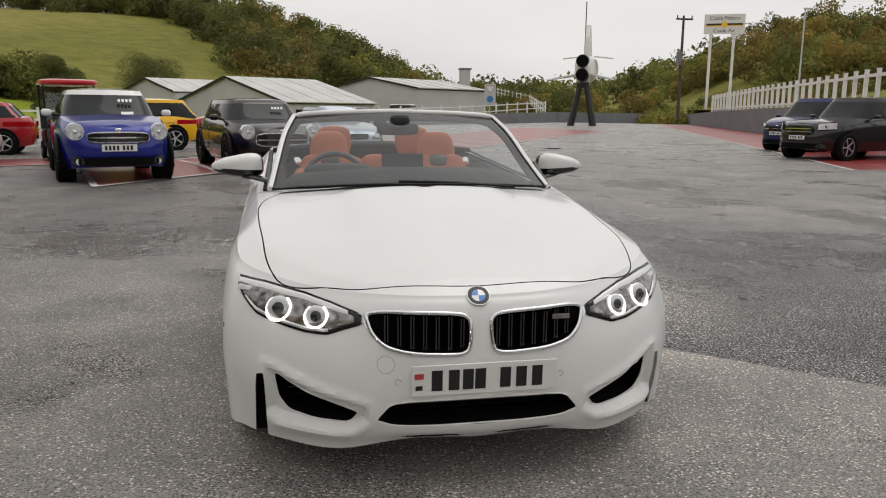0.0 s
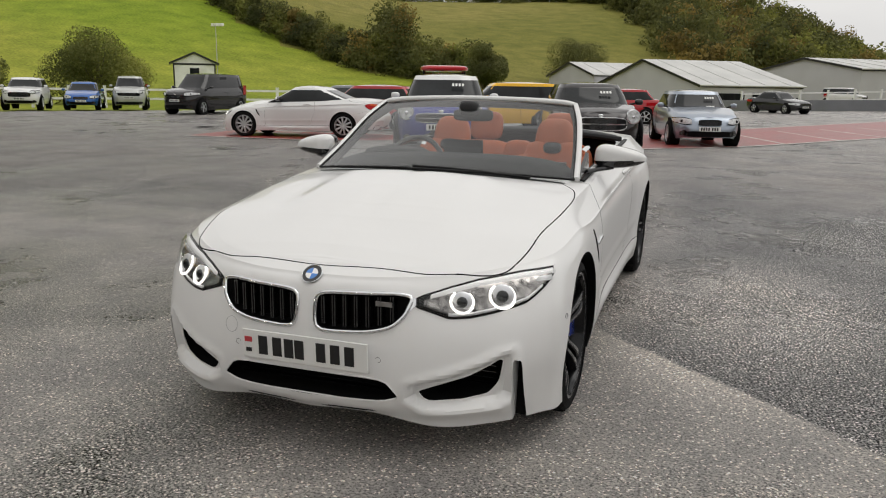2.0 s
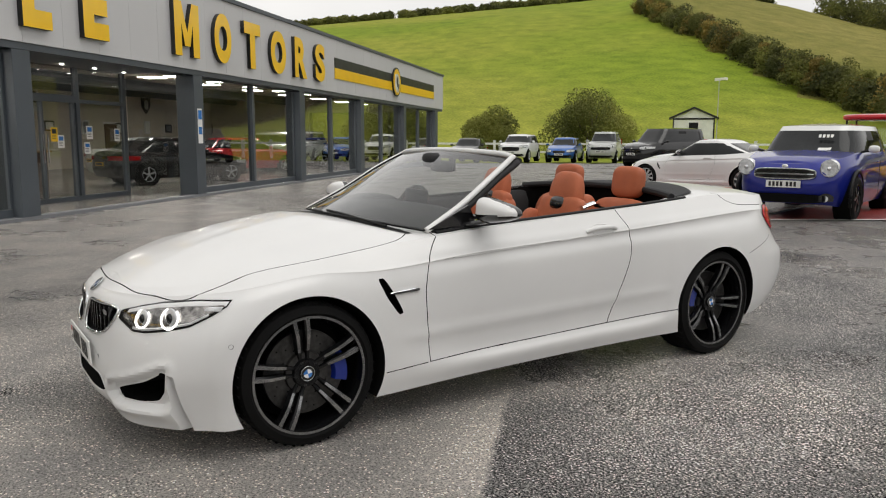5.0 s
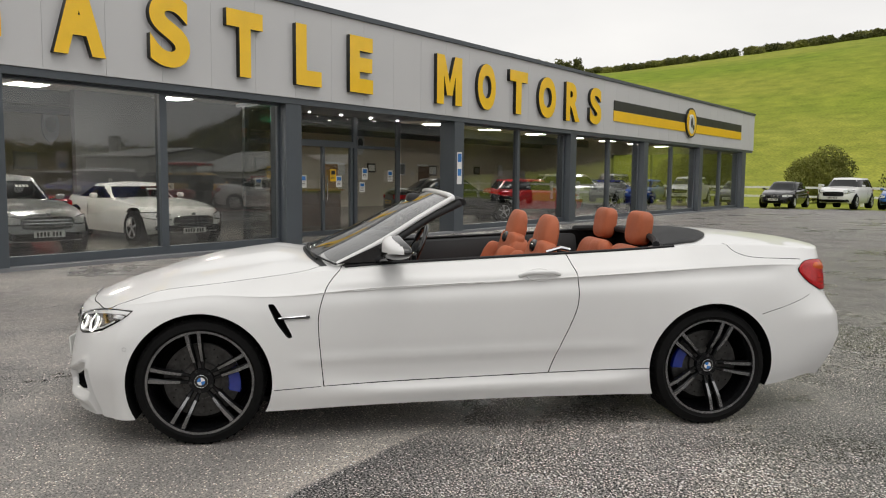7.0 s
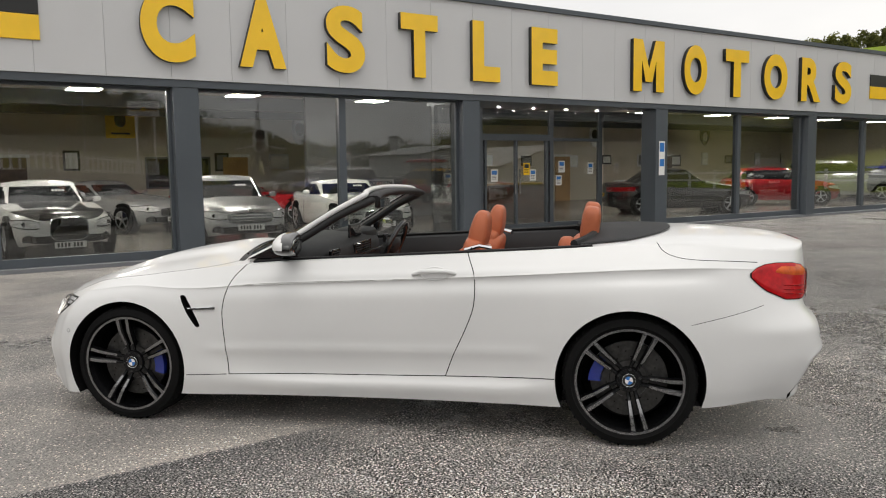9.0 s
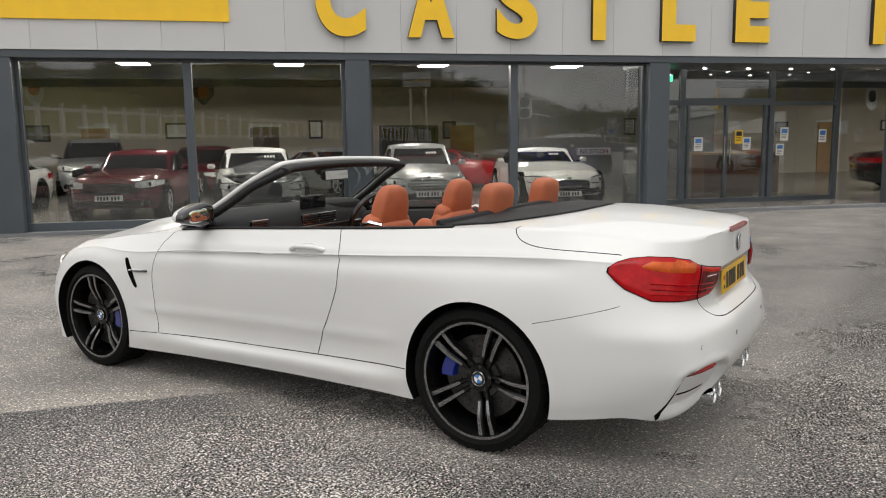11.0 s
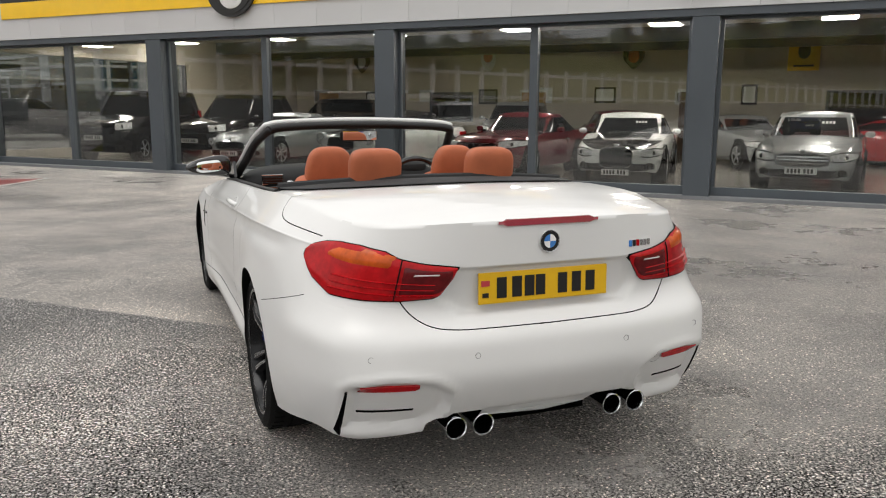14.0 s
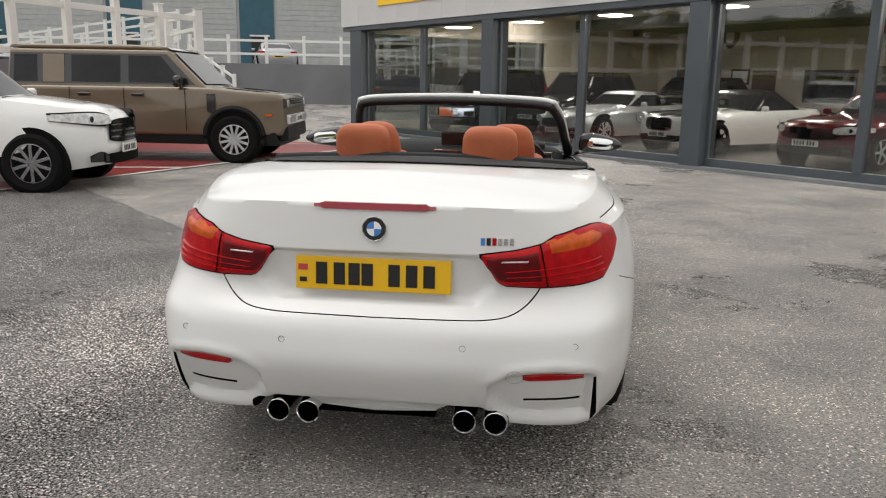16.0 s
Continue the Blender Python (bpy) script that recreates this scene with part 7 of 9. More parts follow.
def greenhouse(car, a, H, zc, zh, y_ws, y_rf, y_rr, y_rb, col, roof, glass, two_door, posts=None):
    """Windows, pillars and roof of a closed car above its belt line; gives the door's rear edge."""
    C = 84
    def loop(y0, y1, hw, z, p, zfront=None):
        out = []
        for k in range(C):
            t = 2 * math.pi * k / C
            x, s = hw * sup(math.cos(t), p), sup(math.sin(t), p)
            zz = z if zfront is None else z + (zfront - z) * max(0, -s)
            out.append((x, (y0 + y1) / 2 + (y1 - y0) / 2 * s, zz))
        return out
    rows = []
    for i in range(7):
        t = i / 6
        e = t ** 0.85
        hw = (a - 0.10) + ((a - 0.27) - (a - 0.10)) * t ** 1.4
        rows.append(loop(y_ws + (y_rf - y_ws) * e, y_rb + (y_rr - y_rb) * e, hw, zc + (H - 0.055 - zc) * t, 5.0, (zh - 0.04 + (H - 0.055 - zh + 0.04) * t)))
    cv = [p for r in rows for p in r]
    for j in (1, 2, 3):
        t = j / 3
        for x, y, z in rows[-1]:
            cy = (y_rf + y_rr) / 2
            cv.append((x * (1 - t), cy + (y - cy) * (1 - t), z + 0.055 * (1 - (1 - t) ** 2)))
    gf, rfaces, bf = [], [], []
    b_y = y_rf + 0.52 * (y_rr - y_rf) if two_door else y_rf + 0.40 * (y_rr - y_rf)
    for i in range(6):
        for k in range(C):
            q, r = i * C + k, i * C + (k + 1) % C
            f = (q, r, r + C, q + C)
            mx = sum(cv[v][0] for v in f) / 4
            my = sum(cv[v][1] for v in f) / 4
            t = (i + 0.5) / 6
            e = t ** 0.85
            f0, r0 = y_ws + (y_rf - y_ws) * e, y_rb + (y_rr - y_rb) * e
            hw = (a - 0.10) - 0.17 * t ** 1.4
            corner = abs(mx) > hw * 0.80 and (my < f0 + 0.10 or my > r0 - 0.16)
            if corner and posts and i < 5:
                bf.append(f)
            elif i == 5 or corner:
                rfaces.append(f)
            elif abs(mx) > hw * 0.86 and any(abs(my - bb) < 0.05 for bb in ([b_y] if two_door else [b_y, y_rr - 0.55])):
                bf.append(f)
            else:
                gf.append(f)
    for j in range(3):
        for k in range(C):
            q, r = (6 + j) * C + k, (6 + j) * C + (k + 1) % C
            rfaces.append((q, r, r + C, q + C))
    def sub(nm, faces, mat, **kw):
        used = sorted({v for f in faces for v in f})
        ix = {v: i for i, v in enumerate(used)}
        return data_ob(nm, [cv[v] for v in used], [tuple(ix[v] for v in f) for f in faces], mat, car, "", True, 40)
    def pane_of(f):
        mx, my = (sum(cv[v][i] for v in f) / 4 for i in (0, 1))
        if abs(mx) < (a - 0.27) * 0.86:
            return "windscreen" if my < (y_rf + y_rr) / 2 else "rear_window"
        return ("side_window", mx > 0, sum(my > bb for bb in ([b_y] if two_door else [b_y, y_rr - 0.55])))
    panes = {}
    for f in gf:
        panes.setdefault(pane_of(f), []).append(f)
    for key, faces in panes.items():
        sub(key if isinstance(key, str) else key[0], faces, M[glass])
    sub("roof", rfaces, roof or col)
    if bf:
        sub("pillar", bf, M["black_trim"])
    return b_y


def vehicle(name, label, at, L=4.3, Wd=1.8, H=1.45, wb=2.6, zf=0.75, zh=0.95, belt=0.95, zt=0.95, ws=1.15, rf=1.85, rr=3.2, rb=4.0, col=None, roof=None, R=0.32, rim="alloy", spokes=5, lamps="slim", grille=(0.9, 0.18, 0.58), clear=0.2, group="", glass="grey_glass", nose=4.2, front_overhang=0.85, lamp_z=None, tails="wide", bars=0, chrome=False, price=False, round_r=0.12, trim_low=False, bonnet=None, plate=True, mirror=None, flares=False, posts=None):
    """A parked vehicle; its nose looks along local -y and it stands on the local ground."""
    car = thing(name, label, "van" if "van" in name else "car", group, at)
    a = Wd / 2
    def z_top(d):
        return float(np.interp(d, [0, 0.10, 0.35, ws, ws + 0.3, rb - 0.15, rb + 0.1, L - 0.22, L - 0.04, L], [zf - 0.16, zf - 0.05, zf + 0.25 * (zh - zf), zh, max(zh, belt), max(belt, zt), zt + 0.01, zt, zt - 0.06, zt - 0.12]))
    N, LV = 96, 9
    ins = [0.075, 0.03, 0.008, 0.0, 0.0, 0.006, 0.018, 0.045, 0.10]
    zb = clear
    def ring_pt(k, f, inset):
        t = 2 * math.pi * k / N
        c, s = math.cos(t), math.sin(t)
        p = nose if s < 0 else nose + 1.5
        x = (a - inset) * sup(c, p)
        y = (L / 2 - inset * (0.9 if s > 0 else 1.2)) * sup(s, p)
        d = y + L / 2
        z = zb + 0.06 * smooth(0.75, 1.0, abs(y) / (L / 2)) + 0.0
        z = z + (z_top(d) - z) * f
        return (x, y, z)
    vs, fs = [], []
    for i in range(LV):
        for k in range(N):
            vs.append(ring_pt(k, (i / (LV - 1)) ** 0.9, ins[i]))
    for i in range(LV - 1):
        for k in range(N):
            q, r = i * N + k, i * N + (k + 1) % N
            fs.append((q, r, r + N, q + N))
    base = (LV - 1) * N
    for j in (1, 2, 3):
        t = j / 3
        for k in range(N):
            x, y, z = vs[base + k]
            zz = z + 0.045 * (1 - (1 - t) ** 2) * (1 if abs(y) < L / 2 - 0.15 else 0.3)
            vs.append((x * (1 - t * 0.999), y * (1 - 0.02 * t), zz))
    for j in range(3):
        for k in range(N):
            q, r = base + j * N + k, base + j * N + (k + 1) % N
            fs.append((q, r, r + N, q + N))
    fs.append(tuple(range(N))[::-1])
    ids = [0] * len(fs)
    if trim_low:
        for i in range(N * 2):
            ids[i] = 1
    if bonnet:
        for i, f in enumerate(fs[(LV - 1) * N:-1]):
            mx, my = (sum(vs[v][k] for v in f) / len(f) for k in (0, 1))
            if my < ws - L / 2 and abs(mx) < a * 0.72 and my > -L / 2 + 0.12:
                ids[(LV - 1) * N + i] = 2
    data_ob("body", vs, fs, [col, M["black_trim"], bonnet or col], car, "", True, 40, ids)
    # cabin
    zc = max(belt, zh) - 0.04
    y_ws, y_rf, y_rr, y_rb = (v - L / 2 for v in (ws, rf, rr, rb))
    b_y = greenhouse(car, a, H, zc, zh, y_ws, y_rf, y_rr, y_rb, col, roof, glass, rr - rf < 1.9, posts)
    def skin_y(x, front=True):
        """Where the nose or tail stands at this distance from the middle."""
        p = nose if front else nose + 1.5
        f = max(0.0, 1 - (abs(x) / a) ** p) ** (1 / p)
        return (-1 if front else 1) * L / 2 * f
    # wheels in dark arches
    wy = -L / 2 + front_overhang
    for y in (wy, wy + wb):
        xx = a * max(0.0, 1 - (abs(y) / (L / 2)) ** (nose if y < 0 else nose + 1.5)) ** (1 / (nose if y < 0 else nose + 1.5))
        for sx in (1, -1):
            part("wheel_arch", cyl_bm((sx * (xx - 0.25), y, R + 0.02), (sx * (xx + 0.002), y, R + 0.02), R + 0.055, seg=32), M["void"], car)
            if flares:
                part("arch_trim", tube_bm([(sx * (xx + 0.004), y + (R + 0.075) * math.cos(t), R + 0.02 + (R + 0.075) * math.sin(t)) for t in np.linspace(-0.35, math.pi + 0.35, 24)], 0.028, 6), M["black_trim"], car, "", True)
            add_wheel(car, pose(sx * (xx - 0.072), y, R, 11 * (1 + sx), 0, 0 if sx > 0 else 180), R, 0.22, R * 0.70, spokes, M[rim])
    # lamps, grilles, plates
    lz = lamp_z if lamp_z else zf - 0.10
    for sx in (1, -1):
        if lamps == "round":
            x = a * 0.70
            y = skin_y(x)
            hl = part("headlight", cyl_bm((sx * x, y - 0.02, lz), (sx * x, y + 0.12, lz + 0.02), round_r, seg=24), M["lamp_clear"], car, "round clear headlamp", True)
            part("bezel", tube_bm([(sx * x + round_r * math.cos(t), y - 0.018, lz + round_r * math.sin(t)) for t in np.linspace(0, 2 * math.pi, 24, endpoint=False)], 0.012, 6, closed=True), M["chrome"], hl, "", True)
            part("projector", blob_bm(sx * x, y - 0.022, lz, 0.035, 0.02, 0.035, 2, 14, 8), M["chrome"], hl, "", True)
            part("fog_lamp", cyl_bm((sx * a * 0.66, skin_y(a * 0.66) - 0.004, 0.36), (sx * a * 0.66, skin_y(a * 0.66) + 0.06, 0.36), 0.05, seg=16), M["lamp_clear"], car, "", True)
        else:
            n0, n1 = (0.50, 0.93) if lamps == "slim" else (0.60, 0.88)
            hh = 0.07 if lamps == "slim" else 0.085
            vs2, fs2 = [], []
            for i in range(11):
                x = a * (n0 + (n1 - n0) * i / 10)
                y = skin_y(x)
                hz = hh * (0.35 + 0.65 * math.sin(math.pi * (0.15 + 0.75 * i / 10))) if lamps == "slim" else hh
                for dz in (-1, 0, 1):
                    vs2.append((sx * x * 1.004, y - 0.012 + (0.02 if dz > 0 else 0), lz + dz * hz + 0.03 * i / 10))
            for i in range(10):
                for k in range(2):
                    q = i * 3 + k
                    fs2.append((q, q + 3, q + 4, q + 1) if sx > 0 else (q, q + 1, q + 4, q + 3))
            data_ob("lamp_surround", [(v[0] * 1.0, v[1] + 0.005, lz + 0.015 + (v[2] - lz - 0.015) * 1.28) for v in vs2], fs2, M["gloss_black"], car)
            hl = data_ob("headlight", vs2, fs2, M["lamp_clear"], car, "clear wrap-round headlamp")
            part("projector", blob_bm(sx * a * 0.74, skin_y(a * 0.74) - 0.006, lz + 0.01, 0.045, 0.02, 0.04, 2, 14, 8), M["dark_glass"], hl, "", True)
        vs2, fs2 = [], []
        n0, n1, z0, z1 = (0.58, 0.985, zt - 0.24, zt - 0.11) if tails == "wide" else (0.82, 0.97, zt - 0.35, zt + 0.10)
        for i in range(9):
            x = a * (n0 + (n1 - n0) * i / 8)
            y = skin_y(x, False)
            for k in range(2):
                vs2.append((sx * x * 1.004, y + 0.012, (z0, z1)[k]))
        for i in range(8):
            q = i * 2
            fs2.append((q, q + 1, q + 3, q + 2) if sx > 0 else (q, q + 2, q + 3, q + 1))
        data_ob("tail_light", vs2, fs2, M["tail_red"], car)
        mz = max(belt, zh) + 0.06
        part("door_mirror", blob_bm(sx * (a + 0.07), y_ws + 0.42, mz, 0.085, 0.06, 0.06, 2.8, 16, 10), mirror or (M["black_trim"] if trim_low else col), car, "", True)
        part("mirror_arm", cyl_bm((sx * (a - 0.12), y_ws + 0.42, mz - 0.05), (sx * (a + 0.03), y_ws + 0.42, mz - 0.02), 0.02, seg=8), M["black_trim"], car)
        for yy in ([b_y + 0.03] if rr - rf < 1.9 else [b_y, y_rr - 0.5]):
            part("door_handle", blob_bm(sx * (a - 0.004), yy - 0.12, zc - 0.12, 0.014, 0.09, 0.014, 3, 12, 8), col, car, "", True)
            part("door_seam", box_bm(sx * a - 0.004, sx * a + 0.0015, yy, yy + 0.008, clear + 0.12, zc - 0.10), M["void"], car)
    gw, gh, gz = grille
    def nose_panel(nm, w, h, z, mat, lift=0.006, rows=10, parent=None):
        vs2, fs2 = [], []
        for i in range(rows + 1):
            x = -w / 2 + w * i / rows
            y = skin_y(x) - lift
            k = 1 - 0.25 * (abs(x) / (w / 2)) ** 4
            slope = 0.10
            for dz in (-1, 1):
                zz = z + dz * h / 2 * k
                vs2.append((x, y + max(0, zz - zf + 0.16) * slope, zz))
        for i in range(rows):
            q = i * 2
            fs2.append((q, q + 2, q + 3, q + 1))
        return data_ob(nm, vs2, fs2, mat, parent or car, "", False)
    g = nose_panel("grille", gw, gh, gz, M["gloss_black"], 0.012)
    for k in range(bars):
        nose_panel("grille_bar", gw * 0.94, 0.022, gz - gh / 2 + gh * (k + 1) / (bars + 1), M["chrome"], 0.020, parent=g)
    if chrome:
        part("grille_surround", tube_bm([(gw / 2 * sup(math.cos(t), 4), skin_y(gw / 2 * abs(sup(math.cos(t), 4))) - 0.016, gz + gh / 2 * sup(math.sin(t), 4)) for t in np.linspace(0, 2 * math.pi, 40, endpoint=False)], 0.013, 6, closed=True), M["chrome"], g, "", True)
    nose_panel("lower_intake", Wd * 0.66, 0.14, clear + 0.14, M["void"], 0.02)
    for sx in (1, -1):
        vs2, fs2 = [], []
        for i in range(7):
            x = a * (0.58 + 0.20 * i / 6)
            for z in (clear + 0.10, clear + 0.10 + 0.13 * (0.6 + 0.4 * math.sin(math.pi * i / 6))):
                vs2.append((sx * x, skin_y(x) - 0.016, z))
        for i in range(6):
            q = i * 2
            fs2.append((q, q + 2, q + 3, q + 1) if sx > 0 else (q, q + 1, q + 3, q + 2))
        data_ob("corner_intake", vs2, fs2, M["gloss_black"], car, "", False)
    if plate:
        pl = part("number_plate", box_bm(-0.26, 0.26, -L / 2 - 0.040, -L / 2 - 0.028, gz - gh / 2 - 0.135, gz - gh / 2 - 0.024, 0.002), M["plate_white"], car)
        for k in range(7):
            x = -0.20 + k * 0.058 + (0.03 if k > 3 else 0)
            part("plate_bar", box_bm(x - 0.018, x + 0.018, -L / 2 - 0.043, -L / 2 - 0.040, gz - gh / 2 - 0.116, gz - gh / 2 - 0.043), M["ink"], pl)
        pl = part("rear_plate", box_bm(-0.26, 0.26, L / 2 + 0.002, L / 2 + 0.014, zt - 0.40, zt - 0.29, 0.002), M["plate_yellow"], car)
        part("plate_bar", box_bm(-0.2, 0.2, L / 2 + 0.014, L / 2 + 0.017, zt - 0.375, zt - 0.315), M["ink"], pl)
    part("badge", blob_bm(0, -L / 2 + 0.012, zf - 0.125 if not chrome else gz + gh / 2 + 0.04, 0.05, 0.014, 0.03, 2.2, 14, 8), M["chrome"], car, "", True)
    part("wiper", tube_bm([(0.45, y_ws + 0.03, zh + 0.015), (-0.15, y_ws - 0.02, zh + 0.03)], 0.010, 6), M["black_trim"], car)
    part("wiper", tube_bm([(-0.05, y_ws - 0.02, zh + 0.03), (-0.6, y_ws + 0.05, zh + 0.02)], 0.010, 6), M["black_trim"], car)
    if price:
        k = 0.55
        yy, zz = y_ws + (y_rf - y_ws) * k ** 0.85 - 0.03, zh + (H - 0.06 - zh) * k
        sl = math.degrees(math.atan2(y_rf - y_ws, H - zh))
        for q in range(4):
            part("price_mark", box_bm(-0.020, 0.020, -0.002, 0.002, -0.035, 0.035, 0, pose(0.17 + q * 0.062, yy - 0.018, zz + 0.03, -sl)), M["paper"], car)
        part("price_card", box_bm(-0.10, 0.10, -0.002, 0.002, -0.05, 0.05, 0, pose(0.28, yy - 0.15, zz - 0.18, -sl - 20)), M["paper"], car)
    return car


def place(x, y, ang):
    return heading(x, y, ang, ground_z(x, y))


WHITE = paint("white", (0.75, 0.75, 0.74))
BLACK = paint("black", (0.010, 0.010, 0.011), 0.0, 0.25)
SILVER = paint("silver", (0.42, 0.43, 0.44), 0.6)
BLUE = paint("deep_blue", (0.008, 0.016, 0.21), 0.3)
RED = paint("red", (0.36, 0.015, 0.02), 0.0)
YELLOW = paint("yellow", (0.80, 0.44, 0.005))
SUV = dict(L=4.6, Wd=1.88, H=1.70, wb=2.68, zf=0.98, zh=1.12, belt=1.12, zt=1.12, ws=1.2, rf=1.9, rr=4.0, rb=4.5, R=0.36, clear=0.26, grille=(1.0, 0.24, 0.76))
VAN = dict(L=4.9, Wd=1.92, H=1.92, wb=3.1, zf=1.02, zh=1.18, belt=1.18, zt=1.25, ws=0.95, rf=1.65, rr=4.65, rb=4.85, R=0.34, grille=(1.1, 0.16, 0.80), tails="tall")
SALOON = dict(L=4.7, Wd=1.83, H=1.44, wb=2.8, zf=0.72, zh=0.93, belt=0.93, zt=0.98, ws=1.35, rf=2.1, rr=3.3, rb=4.15, grille=(0.8, 0.16, 0.60))
COUPE = dict(L=4.6, Wd=1.88, H=1.33, wb=2.7, zf=0.70, zh=0.92, belt=0.92, zt=0.95, ws=1.75, rf=2.45, rr=3.1, rb=4.2, R=0.34, grille=(0.85, 0.2, 0.52))
HATCH = dict(L=4.2, Wd=1.77, H=1.45, wb=2.6, zf=0.74, zh=0.95, belt=0.95, zt=1.0, ws=1.1, rf=1.8, rr=3.6, rb=4.05, grille=(0.7, 0.14, 0.60))


def kind(base, **kw):
    d = dict(base)
    d.update(kw)
    return d


FACE = -74.0
vehicle("blue_hatchback_car", "deep blue compact car with white roof and round lamps", place(-3.85, 10.45, FACE + 1), **kind(HATCH, L=4.11, Wd=1.79, H=1.56, wb=2.595, zf=0.93, zh=1.06, belt=1.06, zt=1.05, ws=1.05, rf=1.55, rr=3.7, rb=4.0, col=BLUE, roof=WHITE, lamps="round", grille=(0.92, 0.16, 0.74), bars=1, chrome=True, R=0.34, clear=0.22, rim="rim_dark", price=True, lamp_z=0.83, mirror=WHITE, flares=True, round_r=0.125, posts=True))
vehicle("dark_estate_car", "dark brown compact estate car with round lamps", place(-1.28, 12.35, FACE), **kind(HATCH, L=4.25, Wd=1.80, H=1.44, wb=2.67, zf=0.86, zh=0.98, belt=0.98, zt=1.0, ws=1.05, rf=1.6, rr=3.8, rb=4.1, col=paint("dark_brown", (0.010, 0.007, 0.0075), 0.1), lamps="round", grille=(1.0, 0.24, 0.64), bars=1, chrome=True, R=0.33, rim="rim_dark", price=True, lamp_z=0.78, round_r=0.125, posts=True, flares=True))
vehicle("silver_hatchback_car", "silver-blue five-door hatchback on red bays", place(0.75, 17.7, FACE - 3), **kind(HATCH, L=4.25, Wd=1.75, H=1.42, wb=2.66, col=paint("silver_blue", (0.30, 0.34, 0.40), 0.6), ws=1.3, grille=(0.55, 0.15, 0.62), price=True))
vehicle("yellow_crossover_car", "bright yellow crossover parked behind the row", place(-5.6, 21.0, 205), **kind(SUV, L=4.38, Wd=1.84, H=1.60, zf=0.9, zh=1.03, belt=1.03, zt=1.05, col=YELLOW))
vehicle("red_hatchback_car", "red hatchback parked behind the row", place(-9.6, 18.9, 190), **kind(HATCH, col=RED))
vehicle("red_hatchback_car", "red hatchback parked on the far bays", place(-3.0, 29.0, 200), **kind(HATCH, col=RED))


def closed_coupe(at):
    """The roofed sister of the convertible: the same panels, with a cabin and pale many-spoked wheels."""
    c = thing("white_coupe_car", "white two-door coupe with bright multi-spoke wheels", "car", "", at)
    keep = ("body_shell", "wing", "nose_panel", "tail_panel", "door", "bonnet", "boot_lid", "front_bumper", "rear_bumper", "side_skirt", "headlight", "kidney_grille", "tail_light", "lamp_gasket", "air_intake", "lower_grille", "roundel", "exhaust_pipe", "door_mirror", "door_handle", "wing_vent_blade", "number_plate")
    made = {hero: c}
    for o in list(hero.children_recursive):
        if o.parent in made and (o.parent is not hero or o.name.split(".")[0] in keep):
            q = o.copy()
            scene.collection.objects.link(q)
            q.parent = made[o.parent]
            made[o] = q
    greenhouse(c, 0.90, 1.385, 0.94, 0.95, -0.92, -0.08, 0.72, 1.78, WHITE, WHITE, "grey_glass", True)
    part("rear_deck", box_bm(-0.66, 0.66, 1.1, 1.8, 0.97, 1.03, 0.03), WHITE, c)
    for sx in (1, -1):
        for y, R in ((-1.406, 0.333), (1.406, 0.337)):
            add_wheel(c, pose(sx * 0.785, y, R, 9, 0, 0 if sx > 0 else 180), R, 0.25, 0.255, 10, M["alloy"])
    return c


closed_coupe(place(-9.45, 14.85, 189.6) @ pose(0, -0.129, 0))
vehicle("black_van", "black panel van parked by the white fence", place(-22.1, 27.6, -88), **kind(VAN, L=4.95, H=1.90, col=BLACK, glass="dark_glass", bars=1))
vehicle("grey_saloon_car", "grey saloon parked beyond the van", place(-15.6, 29.5, -80), **kind(SALOON, col=paint("grey", (0.09, 0.095, 0.10), 0.4)))
FA = -52
vehicle("black_hatchback_car", "black hatchback parked along the white fence", place(-34.9, 24.8, FA + 4), **kind(HATCH, col=BLACK))
vehicle("white_suv_car", "white crossover parked along the white fence", place(-32.9, 27.1, FA), **kind(SUV, L=4.4, H=1.64, col=WHITE))
vehicle("blue_hatchback_car", "mid blue hatchback parked along the white fence", place(-31.0, 29.1, FA), **kind(HATCH, col=paint("mid_blue", (0.035, 0.12, 0.38), 0.3)))
vehicle("silver_small_van", "small silver van parked along the white fence", place(-29.3, 30.7, FA), **kind(VAN, L=4.2, Wd=1.75, H=1.80, wb=2.7, col=paint("pale_silver", (0.45, 0.46, 0.44), 0.3), rr=3.95, rb=4.15))
vehicle("black_saloon_car", "black saloon parked by the far low wall", place(5.2, 53.0, -50), **kind(SALOON, col=BLACK))
vehicle("black_pickup_car", "large black sport utility truck with amber lamps", place(16.5, 16.2, 196), **kind(SUV, L=5.3, Wd=2.0, H=1.86, wb=3.1, zf=1.06, zh=1.18, belt=1.2, zt=1.2, ws=1.55, rf=2.2, rr=4.4, rb=5.1, col=BLACK, R=0.39, lamps="block", grille=(0.95, 0.26, 0.86), bars=2, front_overhang=0.95))
vehicle("blue_van", "dark blue people carrier van by the wall", place(18.6, 20.6, 198), **kind(VAN, L=4.9, col=paint("navy", (0.010, 0.016, 0.09), 0.3), bars=1))


